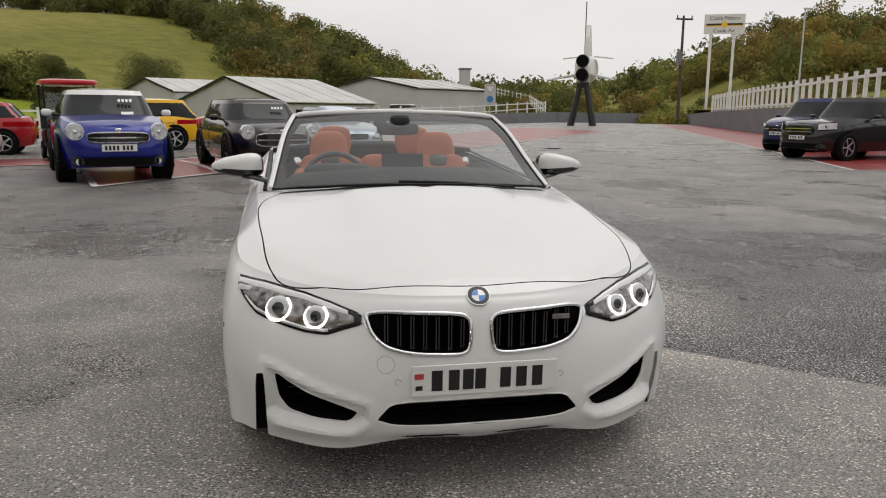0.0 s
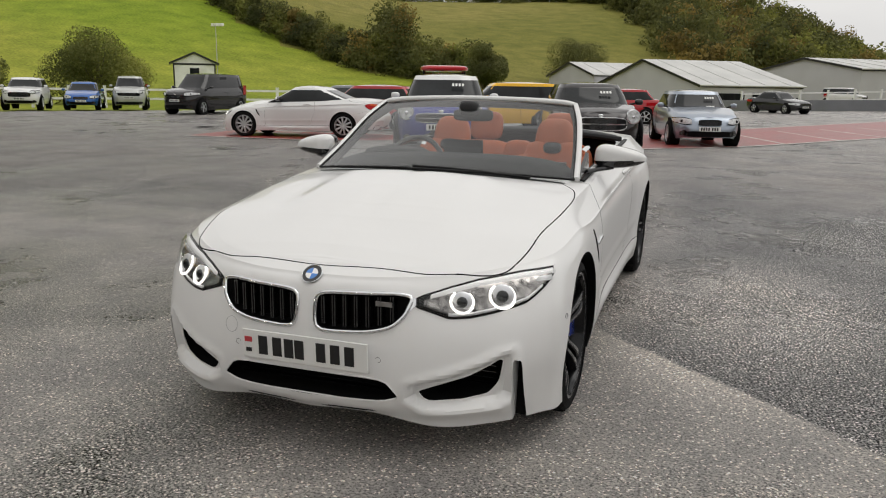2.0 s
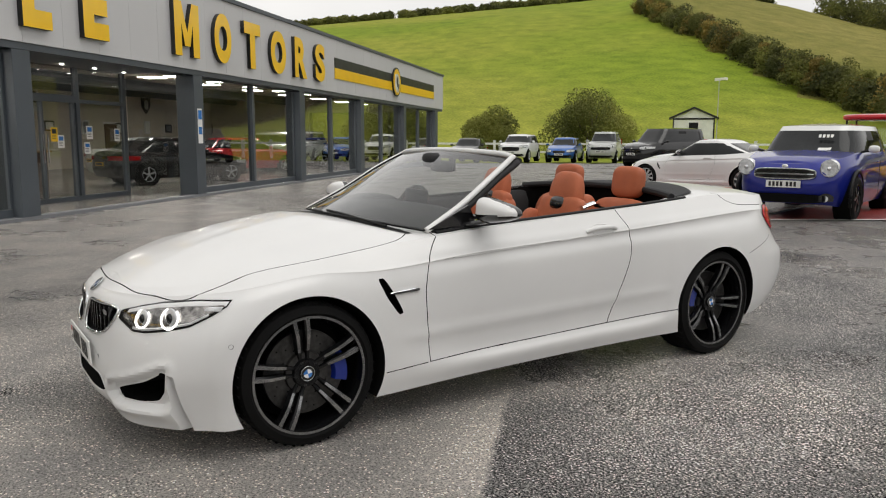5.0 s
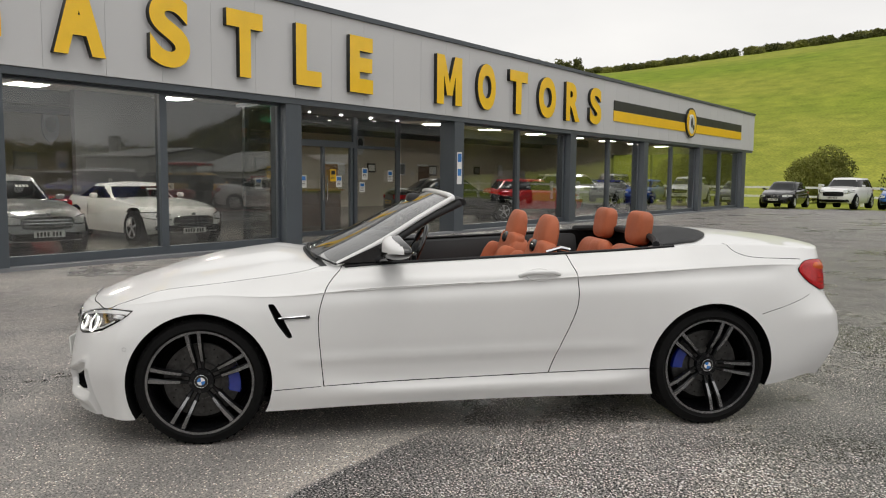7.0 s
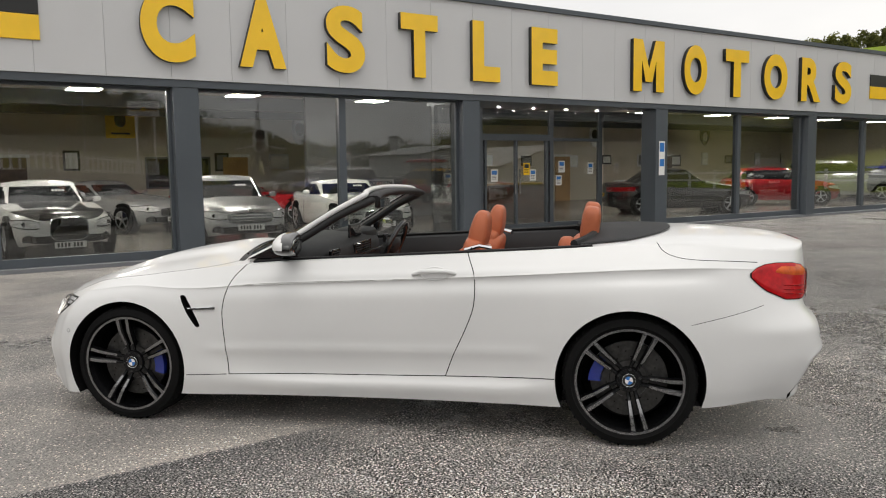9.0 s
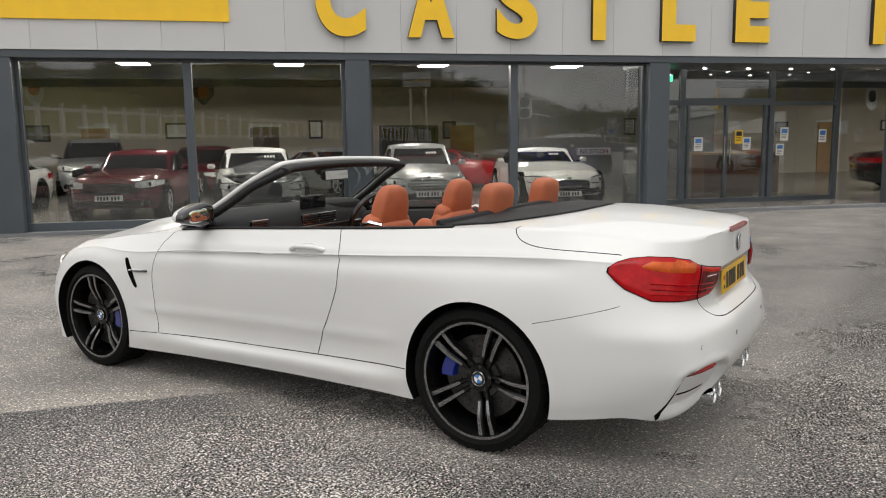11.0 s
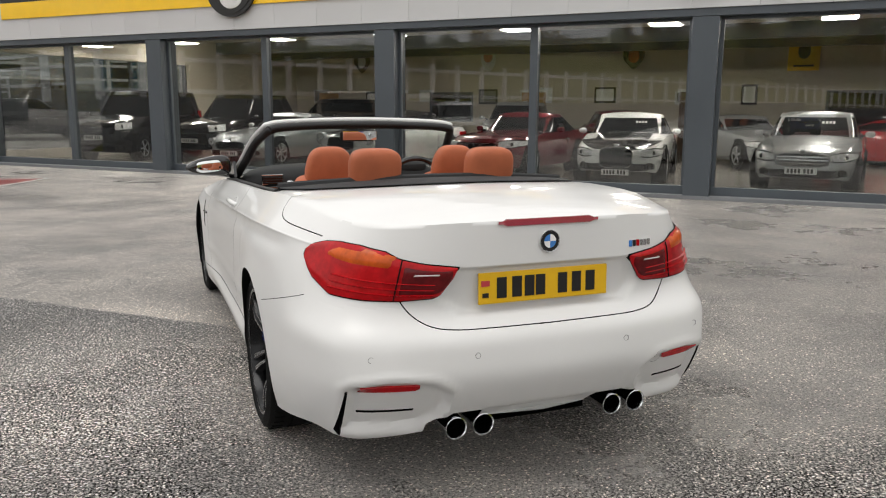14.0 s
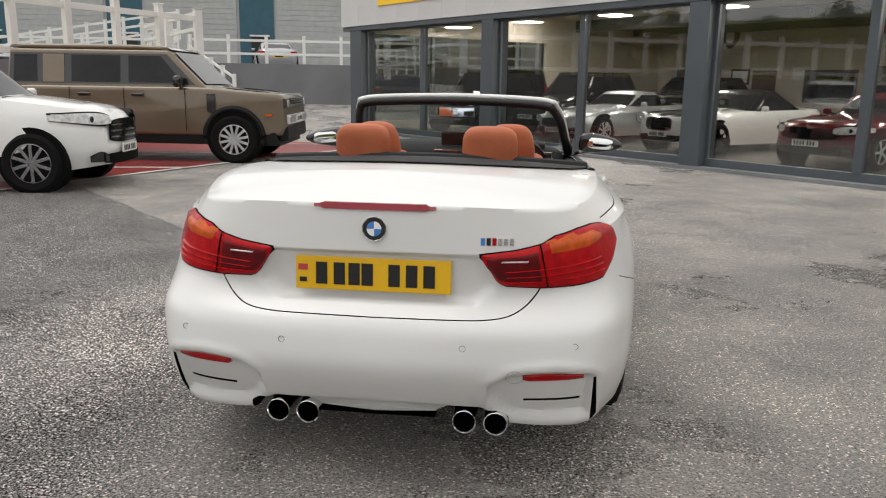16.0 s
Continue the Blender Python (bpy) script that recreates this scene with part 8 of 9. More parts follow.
def off_roader(at):
    """A tall square-cut off-road estate with its nose along local -y."""
    c = thing("bronze_suv_car", "boxy bronze off-road car with black trim and silver wheels", "car", "", at)
    bronze = paint("bronze", (0.165, 0.128, 0.090), 0.35)
    side = rounded([(-2.30, 0.46), (-2.38, 0.62), (-2.37, 1.10), (-2.28, 1.17), (-1.05, 1.27), (2.30, 1.27), (2.36, 0.60), (2.26, 0.46)], 0.12)
    bm = prism_bm(side, "x", -0.985, 0.985)
    bmesh.ops.bevel(bm, geom=[e for e in bm.edges if abs(e.verts[0].co.x - e.verts[1].co.x) < 0.01], offset=0.07, segments=3, profile=0.6, affect="EDGES")
    for v in bm.verts:
        v.co.x *= 1 - 0.05 * smooth(-1.7, -2.4, v.co.y)
    part("body", bm, bronze, c, "", True, 40)
    part("sill_trim", prism_bm([(-2.28, 0.30), (-2.20, 0.52), (2.20, 0.52), (2.26, 0.34)], "x", -0.95, 0.95), M["black_trim"], c, "black lower cladding")
    lo, hi = (-1.06, 2.33, 0.93, 1.24), (-0.42, 2.27, 0.83, 1.87)
    vs = [(sx * k[2], k[i], k[3]) for k in (lo, hi) for i in (0, 1) for sx in (-1, 1)]
    bm = bmesh.new()
    v = [bm.verts.new(p) for p in vs]
    for f in ((0, 1, 5, 4), (1, 3, 7, 5), (3, 2, 6, 7), (2, 0, 4, 6), (4, 5, 7, 6), (0, 2, 3, 1)):
        bm.faces.new([v[i] for i in f])
    bmesh.ops.recalc_face_normals(bm, faces=bm.faces)
    bmesh.ops.bevel(bm, geom=list(bm.edges), offset=0.05, segments=3, profile=0.6, affect="EDGES")
    part("cabin", bm, bronze, c, "", True, 40)
    rf = prism_bm(rounded([(-0.50, 1.855), (-0.36, 1.93), (0.3, 1.955), (2.24, 1.945), (2.32, 1.87)], 0.25), "x", -0.80, 0.80)
    bmesh.ops.bevel(rf, geom=[e for e in rf.edges if abs(e.verts[0].co.x - e.verts[1].co.x) < 0.01], offset=0.05, segments=3, profile=0.6, affect="EDGES")
    part("roof", rf, bronze, c, "", True, 40)
    def flank_pane(name, quad, mat, sx, off):
        """A pane on the leaning cabin side; quad gives y and z of its corners."""
        vv = []
        for y, z in quad:
            x = 0.93 + (0.83 - 0.93) * (z - 1.24) / 0.63
            vv += [(sx * (x + off), y, z), (sx * (x - 0.03), y, z)]
        k = len(quad)
        ff = [tuple(range(0, 2 * k, 2))[::sx]] + [((2 * i), 2 * i + 1, (2 * i + 3) % (2 * k), (2 * i + 2) % (2 * k)) for i in range(k)]
        return data_ob(name, vv, ff, mat, c, "", False)
    for sx in (1, -1):
        flank_pane("window_band", [(-0.86, 1.30), (-0.38, 1.80), (2.24, 1.80), (2.28, 1.30)], M["gloss_black"], sx, 0.004)
        flank_pane("side_window", [(-0.66, 1.33), (-0.28, 1.77), (0.26, 1.77), (0.26, 1.33)], M["grey_glass"], sx, 0.009)
        flank_pane("side_window", [(0.40, 1.33), (0.40, 1.77), (1.22, 1.77), (1.22, 1.33)], M["grey_glass"], sx, 0.009)
        flank_pane("side_window", [(1.80, 1.33), (1.80, 1.77), (2.18, 1.77), (2.20, 1.33)], M["grey_glass"], sx, 0.009)
        flank_pane("quarter_panel", [(1.34, 1.32), (1.34, 1.78), (1.70, 1.78), (1.70, 1.32)], bronze, sx, 0.014)
        part("wing_vent", box_bm(min(sx * 0.975, sx * 0.992), max(sx * 0.975, sx * 0.992), -1.20, -1.06, 0.86, 1.16, 0.004), M["gloss_black"], c)
        part("bonnet_tread_plate", prism_bm([(-1.95, 1.19), (-1.95, 1.206), (-1.35, 1.256), (-1.35, 1.235)], "x", min(sx * 0.45, sx * 0.80), max(sx * 0.45, sx * 0.80)), M["black_trim"], c)
        for y in (-1.50, 1.52):
            part("wheel_arch", cyl_bm((sx * 0.70, y, 0.44), (sx * 0.9865, y, 0.44), 0.47, seg=36), M["void"], c)
            part("arch_trim", tube_bm([(sx * 0.975, y + 0.495 * math.cos(t), 0.43 + 0.495 * math.sin(t)) for t in np.linspace(-0.2, math.pi + 0.2, 26)], 0.045, 8), M["black_trim"], c, "", True)
            add_wheel(c, pose(sx * 0.905, y, 0.40, 12, 0, 0 if sx > 0 else 180), 0.40, 0.25, 0.265, 12, M["alloy"])
        for y in (-0.70, 0.33, 1.24):
            part("door_seam", box_bm(sx * 0.985 - 0.004, sx * 0.985 + 0.002, y, y + 0.008, 0.52, 1.25), M["void"], c)
        for y in (0.10, 1.0):
            part("door_handle", blob_bm(sx * 0.99, y, 1.13, 0.02, 0.11, 0.025, 3.5, 14, 8), M["gloss_black"], c, "", True)
        part("door_mirror", blob_bm(sx * 1.08, -0.62, 1.36, 0.10, 0.07, 0.10, 3.4, 18, 12), M["gloss_black"], c, "", True)
        part("mirror_arm", cyl_bm((sx * 0.92, -0.62, 1.30), (sx * 1.05, -0.62, 1.33), 0.03, seg=8), M["black_trim"], c)
        hl = part("headlight", box_bm(min(sx * 0.62, sx * 0.93), max(sx * 0.62, sx * 0.93), -2.392, -2.30, 0.93, 1.10, 0.02), M["gloss_black"], c, "square lamp with a round lens")
        part("lens", cyl_bm((sx * 0.76, -2.402, 1.015), (sx * 0.76, -2.39, 1.015), 0.07, seg=24), M["lamp_clear"], hl, "", True)
        part("tail_light", box_bm(min(sx * 0.80, sx * 0.92), max(sx * 0.80, sx * 0.92), 2.33, 2.375, 0.85, 1.20, 0.01), M["tail_red"], c)
        part("side_reflector", box_bm(min(sx * 0.955, sx * 0.99), max(sx * 0.955, sx * 0.99), -2.16, -2.05, 0.80, 0.84, 0.004), M["tail_amber"], c)
    wsx = [(-0.78, -1.00, 1.31), (0.78, -1.00, 1.31), (0.72, -0.47, 1.83), (-0.72, -0.47, 1.83)]
    data_ob("windscreen", [(x, y - 0.012, z + 0.012) for x, y, z in wsx], [(0, 1, 2, 3)], M["grey_glass"], c, "", False)
    g = part("grille", box_bm(-0.62, 0.62, -2.395, -2.31, 0.96, 1.10, 0.02), M["gloss_black"], c)
    for k in range(3):
        part("grille_bar", box_bm(-0.60, 0.60, -2.402, -2.392, 0.985 + k * 0.04, 0.999 + k * 0.04), M["steel"], g)
    part("bumper_panel", box_bm(-0.80, 0.80, -2.43, -2.30, 0.66, 0.82, 0.03), M["alloy"], c, "silver bumper panel")
    part("bumper_base", box_bm(-0.88, 0.88, -2.40, -2.25, 0.40, 0.64, 0.04), M["black_trim"], c)
    pl = part("number_plate", box_bm(-0.26, 0.26, -2.446, -2.431, 0.69, 0.80, 0.002), M["plate_white"], c)
    for k in range(7):
        part("plate_bar", box_bm(-0.215 + k * 0.062, -0.18 + k * 0.062, -2.449, -2.446, 0.71, 0.78), M["ink"], pl)
    return c


off_roader(place(6.25, -8.75, 187))
vehicle("white_suv_car", "white sport utility car with chrome nose", place(7.2, -4.55, 190), **kind(SUV, L=4.65, Wd=1.80, H=1.68, col=WHITE, bars=3, grille=(1.0, 0.30, 0.74), rim="rim_cut", spokes=10))
# showroom cars, noses to the glass
def inside_at(x, y, turn=0.0):
    return B @ pose(x, y, 0.03, 0, 0, turn)
SH = "cars in the showroom"
vehicle("silver_saloon_car", "silver coupe behind the showroom glass", inside_at(2.97, 3.97, -5), **kind(SALOON, col=SILVER, group=SH, glass="indoor_glass", bars=3, chrome=True, price=True, grille=(0.86, 0.22, 0.58), ws=1.55, rf=2.3, rr=3.2))
vehicle("white_sports_car", "white low sports coupe behind the glass", inside_at(6.15, 4.24, -5), **kind(COUPE, L=4.55, Wd=1.94, H=1.29, ws=2.0, rf=2.6, rr=3.1, rb=4.2, zf=0.68, col=WHITE, group=SH, glass="indoor_glass", bars=2, chrome=True, grille=(0.9, 0.22, 0.48), price=True))
vehicle("white_coupe_car", "white coupe with black bonnet behind the glass", inside_at(-0.70, 4.09, 5), **kind(COUPE, L=4.7, Wd=1.85, H=1.39, col=WHITE, group=SH, glass="indoor_glass", grille=(0.62, 0.40, 0.52), chrome=True, price=True, bonnet=BLACK))
vehicle("dark_red_coupe_car", "dark red muscle coupe behind the glass", inside_at(-3.21, 4.23, -5), **kind(COUPE, L=4.78, Wd=1.91, H=1.38, zf=0.80, col=paint("dark_red", (0.10, 0.006, 0.012), 0.2), group=SH, glass="indoor_glass", grille=(1.1, 0.2, 0.64)))
vehicle("white_grand_tourer_car", "white grand tourer with black bonnet", inside_at(-6.64, 4.42, -5), **kind(COUPE, L=4.82, Wd=1.94, H=1.40, zf=0.84, col=WHITE, roof=BLACK, group=SH, glass="indoor_glass", bonnet=BLACK, lamps="round", grille=(0.72, 0.28, 0.64), chrome=True, lamp_z=0.74, rim="rim_dark"))
vehicle("silver_coupe_car", "silver coupe inside the showroom", inside_at(-9.94, 4.28, 0), **kind(COUPE, L=4.79, col=SILVER, group=SH, glass="indoor_glass", spokes=7, lamps="round", round_r=0.09, chrome=True))
vehicle("black_van", "black panel van inside the showroom", inside_at(-14.9, 4.0, 15), **kind(VAN, L=4.7, H=1.95, col=BLACK, group=SH, glass="indoor_glass", bars=2, lamps="block"))
vehicle("black_suv_car", "black off-road car inside the showroom", inside_at(-12.3, 5.3, 4), **kind(SUV, L=4.7, H=1.85, col=BLACK, group=SH, glass="indoor_glass", bars=1, lamps="block"))
vehicle("black_suv_car", "black off-road car inside the showroom", inside_at(-12.4, 10.6, -25), **kind(SUV, H=1.8, col=BLACK, group=SH, glass="indoor_glass"))
vehicle("silver_suv_car", "silver estate at the back of the showroom", inside_at(-5.4, 10.2, 10), **kind(SUV, col=SILVER, group=SH, glass="indoor_glass"))
vehicle("dark_red_saloon_car", "dark red saloon at the back of the showroom", inside_at(-2.2, 10.4, 25), **kind(SALOON, col=PAINTS["dark_red"], group=SH, glass="indoor_glass"))
vehicle("red_sports_car", "red sports car at the back of the showroom", inside_at(5.4, 9.4, 60), **kind(COUPE, H=1.25, col=RED, group=SH, glass="indoor_glass"))
vehicle("silver_coupe_car", "silver coupe at the back of the showroom", inside_at(1.4, 8.9, 30), **kind(COUPE, col=SILVER, group=SH, glass="indoor_glass"))
vehicle("black_saloon_car", "black saloon inside the showroom", inside_at(17.5, 3.75, 60), **kind(SALOON, col=BLACK, group=SH, glass="indoor_glass"))
vehicle("white_saloon_car", "white saloon inside the showroom", inside_at(20.4, 6.2, 55), **kind(SALOON, col=WHITE, group=SH, glass="indoor_glass"))
vehicle("red_hatchback_car", "red hatchback inside the showroom", inside_at(24.6, 4.8, 50), **kind(HATCH, col=RED, group=SH, glass="indoor_glass"))
vehicle("silver_suv_car", "silver crossover inside the showroom", inside_at(29.2, 5.2, 45), **kind(SUV, col=SILVER, group=SH, glass="indoor_glass"))
vehicle("blue_hatchback_car", "blue hatchback inside the showroom", inside_at(33.5, 5.2, 45), **kind(HATCH, col=BLUE, group=SH, glass="indoor_glass"))


# red golf buggy beside the blue car
def golf_buggy():
    g = thing("golf_buggy", "red golf buggy with a red canopy and clear screen", "buggy", "", place(-5.91, 16.2, -70))
    part("body", blob_bm(0, -0.75, 0.62, 0.58, 0.45, 0.24, 3.0), RED, g, "", True)
    part("floor_pan", box_bm(-0.56, 0.56, -0.9, 1.1, 0.32, 0.40, 0.02), M["black_trim"], g)
    part("seat_base", box_bm(-0.55, 0.55, 0.15, 0.75, 0.40, 0.75, 0.04), M["black_trim"], g)
    part("seat_back", box_bm(-0.55, 0.55, 0.70, 0.82, 0.75, 1.15, 0.04), M["cabin_black"], g)
    part("rear_tub", blob_bm(0, 0.95, 0.58, 0.57, 0.35, 0.2, 3.2), RED, g, "", True)
    part("canopy", blob_bm(0, 0.05, 1.88, 0.66, 1.05, 0.085, 4), paint("canopy_red", (0.52, 0.02, 0.03)), g, "", True)
    for sx in (1, -1):
        part("post", tube_bm([(sx * 0.54, -0.72, 0.75), (sx * 0.56, -0.55, 1.3), (sx * 0.56, -0.45, 1.88)], 0.022, 8), M["black_trim"], g)
        part("post", cyl_bm((sx * 0.55, 0.82, 0.75), (sx * 0.56, 0.88, 1.88), 0.022), M["black_trim"], g)
        for y in (-0.82, 0.80):
            add_wheel(g, pose(sx * 0.50, y, 0.23, 0, 0, 0 if sx > 0 else 180), 0.23, 0.2, 0.12, 5, M["alloy"])
    scr = part("screen", prism_bm([(-0.72, 0.80), (-0.70, 0.80), (-0.46, 1.86), (-0.48, 1.86)], "x", -0.53, 0.53), M["screen"], g)
    part("bumper", box_bm(-0.45, 0.45, -1.25, -1.15, 0.35, 0.45, 0.03), M["black_trim"], g)


golf_buggy()

# ---- fences, walls, trees and far buildings ----
def rail_fence(name, pts, zs, label, post_h=1.15, gap=1.8, rails=(0.5, 0.95), post_w=0.13, rail_h=0.10, group=""):
    """A white fence of square posts and level rails along a polyline."""
    f = thing(name, label, "fence", group)
    pts = [Vector((*p, z)) for p, z in zip(pts, zs)]
    for a, b in zip(pts, pts[1:]):
        d = b - a
        n = max(1, round(d.length / gap))
        ang = math.degrees(math.atan2(d.y, d.x))
        lean = math.atan2(d.z, math.hypot(d.x, d.y))
        for k in range(n):
            p = a + d * k / n
            part("post", box_bm(-post_w / 2, post_w / 2, -post_w / 2, post_w / 2, -0.1, post_h, 0.008, Matrix.Translation(p) @ pose(0, 0, 0, 0, 0, ang)), M["fence_white"], f)
            part("post_cap", box_bm(-post_w * 0.62, post_w * 0.62, -post_w * 0.62, post_w * 0.62, post_h, post_h + 0.03, 0.006, Matrix.Translation(p) @ pose(0, 0, 0, 0, 0, ang)), M["fence_white"], f)
        for h in rails:
            m = Matrix.Translation(a + Vector((0, 0, h))) @ pose(0, 0, 0, 0, -math.degrees(lean), ang)
            m = Matrix.Translation(a + Vector((0, 0, h))) @ Matrix.Rotation(radians(ang), 4, "Z") @ Matrix.Rotation(-lean, 4, "Y")
            part("rail", box_bm(0, d.length, -0.03, 0.03, -rail_h / 2, rail_h / 2, 0.006, m), M["fence_white"], f)
    e = pts[-1]
    part("post", box_bm(-post_w / 2, post_w / 2, -post_w / 2, post_w / 2, -0.1, post_h, 0.008, Matrix.Translation(e)), M["fence_white"], f)
    return f


rail_fence("field_fence", FENCE, [0.0] * 5, "white post and rail fence before the field", 1.2, 2.2, (0.45, 1.0), 0.17, 0.13)


def long_wall(name, pts, thick, z0, tops, mat, label):
    """A wall of even thickness along a polyline, with its top at the heights given."""
    bm = bmesh.new()
    for (a, ta), (b, tb) in zip(zip(pts, tops), list(zip(pts, tops))[1:]):
        a2, b2 = Vector((*a, 0)), Vector((*b, 0))
        d = (b2 - a2).normalized()
        s = Vector((-d.y, d.x, 0)) * thick / 2
        lo = [bm.verts.new(v + Vector((0, 0, z0))) for v in (a2 - s, b2 - s, b2 + s, a2 + s)]
        hi = [bm.verts.new(v + Vector((0, 0, t))) for v, t in ((a2 - s, ta), (b2 - s, tb), (b2 + s, tb), (a2 + s, ta))]
        bm.faces.new(lo[::-1])
        bm.faces.new(hi)
        for i in range(4):
            bm.faces.new((lo[i], lo[(i + 1) % 4], hi[(i + 1) % 4], hi[i]))
    bmesh.ops.recalc_face_normals(bm, faces=bm.faces)
    return tagged(mesh_ob(name, bm, mat), label, "wall", kind="structure")


WY = [-16, -6, 10, 26, 44, 62, 80]
wall_line = [(WALL_X(y), y) for y in WY]
WTOP = [1.75] * 4 + [1.65, 1.4, 1.0]
long_wall("wall_retaining", wall_line, 0.3, -0.3, WTOP, M["grey_render"], "grey painted retaining wall along the car park")
rail_fence("wall_fence", [(x, y) for x, y in wall_line[:6]], WTOP[:6], "white post and rail fence on the retaining wall", 1.5, 1.4, (0.2, 1.25), 0.16, 0.14)
# raised ground behind the wall
vs, fs = [], []
ys = np.linspace(-15.5, 90, 60)
for y in ys:
    for k, off in enumerate((0.12, 4, 10, 20, 34, 50)):
        x = WALL_X(y) + off
        vs.append((x, y, (1.58 if y > -18 else 1.0) + 0.02 * off * (1 + 0.02 * max(0, y - 20)) + (max(0, off - 9) * 0.14 if y > 18 else 0)))
for i in range(len(ys) - 1):
    for k in range(5):
        a = i * 6 + k
        fs.append((a, a + 1, a + 7, a + 6))
tagged(data_ob("upper_ground", vs, fs, M["rough_grass"], None, "", True, 60), "raised grassy ground behind the retaining wall", "ground", kind="structure")
# far low walls
long_wall("wall_far", [(1.5, 57.5), (14.5, 67.0), (31.0, 84.0), (46.0, 80.5)], 0.3, -0.3, [0.75, 0.9, 1.2, 1.1], M["grey_render"], "low grey wall at the far edge")
rail_fence("far_fence", [(3.0, 59.5), (16.0, 69.5), (30, 85)], [0.1, 0.5, 1.2], "white rail fence beyond the low wall", 1.3, 2.6, (0.5, 1.1))
rail_fence("lane_fence", [(31, 88), (36, 110), (38, 140)], [0.8, 2.4, 4.4], "pale rail fence along the rising lane", 1.3, 3.0, (0.5, 1.1))


def leaf_cloud(centres, count, size, rng):
    """Many small leaf quads scattered in the shells of the given clumps (x, y, z, radius)."""
    w = np.array([c[3] ** 2 for c in centres])
    pick = rng.choice(len(centres), count, p=w / w.sum())
    c = np.array([q[:3] for q in centres])[pick]
    r = np.array([q[3] for q in centres])[pick]
    d = rng.normal(size=(count, 3))
    d /= np.linalg.norm(d, axis=1)[:, None]
    p = c + d * (r * rng.uniform(0.72, 1.06, count))[:, None] * np.array([1, 1, 0.85])
    n = d + rng.normal(size=(count, 3)) * 0.55
    n /= np.linalg.norm(n, axis=1)[:, None]
    t = np.cross(n, rng.normal(size=(count, 3)))
    t /= np.linalg.norm(t, axis=1)[:, None] + 1e-9
    b = np.cross(n, t)
    s = size * rng.uniform(0.6, 1.3, count)[:, None]
    q = np.stack([p - t * s, p - b * s * 0.6, p + t * s, p + b * s * 0.6], 1).reshape(-1, 3)
    return q


def cloud_mesh(name, q, mat, parent=None):
    me = bpy.data.meshes.new(name)
    k = len(q) // 4
    me.vertices.add(len(q))
    me.vertices.foreach_set("co", q.ravel())
    me.loops.add(len(q))
    me.loops.foreach_set("vertex_index", np.arange(len(q)))
    me.polygons.add(k)
    me.polygons.foreach_set("loop_start", np.arange(0, len(q), 4))
    me.update(calc_edges=True)
    me.materials.append(mat)
    o = new(name, me)
    o.parent = parent
    return o


def crown_clumps(x, y, z, w, h, rng, n=16):
    out = []
    for _ in range(n):
        a, e = rng.uniform(0, 2 * math.pi), rng.uniform(0, 1)
        rad = w / 2 * (0.25 + 0.5 * rng.uniform()) * math.sqrt(max(0.05, 1 - (e * 0.9) ** 2))
        out.append((x + rad * math.cos(a), y + rad * math.sin(a), z + h * (0.22 + 0.58 * e), w * rng.uniform(0.14, 0.24)))
    out.append((x, y, z + h * 0.5, w * 0.30))
    return out


def tree(x, y, z, w, h, mat, label, seed, leaves=26000, size=0.075):
    rng = np.random.default_rng(seed)
    t = thing("tree", label, "tree")
    tr = tube_bm([(x, y, z - 0.3), (x + 0.1, y, z + h * 0.25), (x + 0.05, y + 0.1, z + h * 0.6)], 0.2, 8, radii=[0.05 * h, 0.035 * h, 0.012 * h])
    trunk = part("trunk", tr, M["trunk"], t, "", True)
    cl = crown_clumps(x, y, z, w, h, rng, 18)
    for c in cl[:7]:
        part("limb", tube_bm([(x + 0.05, y, z + h * 0.2), ((x + c[0]) / 2, (y + c[1]) / 2, z + h * 0.35), c[:3]], 0.05, 6, radii=[0.02 * h, 0.012 * h, 0.005 * h]), M["trunk"], trunk)
    cloud_mesh("crown", leaf_cloud(cl, leaves, size, rng), mat, t)


def polar(az, r, dx=0.0, dy=0.0):
    return dx + r * math.cos(radians(az)), dy + r * math.sin(radians(az))


def hill_at(x, y):
    return hill_z(math.hypot(x, y), math.degrees(math.atan2(y, x)))


for i, (x, y, w, h, m) in enumerate(((-44.3, 33.5, 5.6, 3.9, "leaf_green"), (-40.6, 40.4, 7.9, 5.4, "leaf_green"), (-16.5, 56.5, 4.0, 5.3, "leaf_dark"), (-19.8, 118.0, 11.0, 8.0, "leaf_dark"))):
    tree(x, y, max(0, hill_at(x, y)), w, h, M[m], "rounded green tree at the field edge", 20 + i)


def wood(name, spots, label, seed, mats, leaves=120, size=0.75):
    """A wood of many crowns: spots are (x, y, width, height)."""
    rng = np.random.default_rng(seed)
    groups = {m: [] for m in mats}
    for x, y, w, h in spots:
        z = hill_at(x, y)
        q = leaf_cloud(crown_clumps(x, y, z - 0.5 - 0.16 * h, w, h * 1.12, rng, 8), leaves, size, rng)
        groups[mats[int(rng.integers(len(mats)))]].append(q)
    for m, qs in groups.items():
        if qs:
            tagged(cloud_mesh(name, np.concatenate(qs), M[m]), label, "trees", kind="stuff")


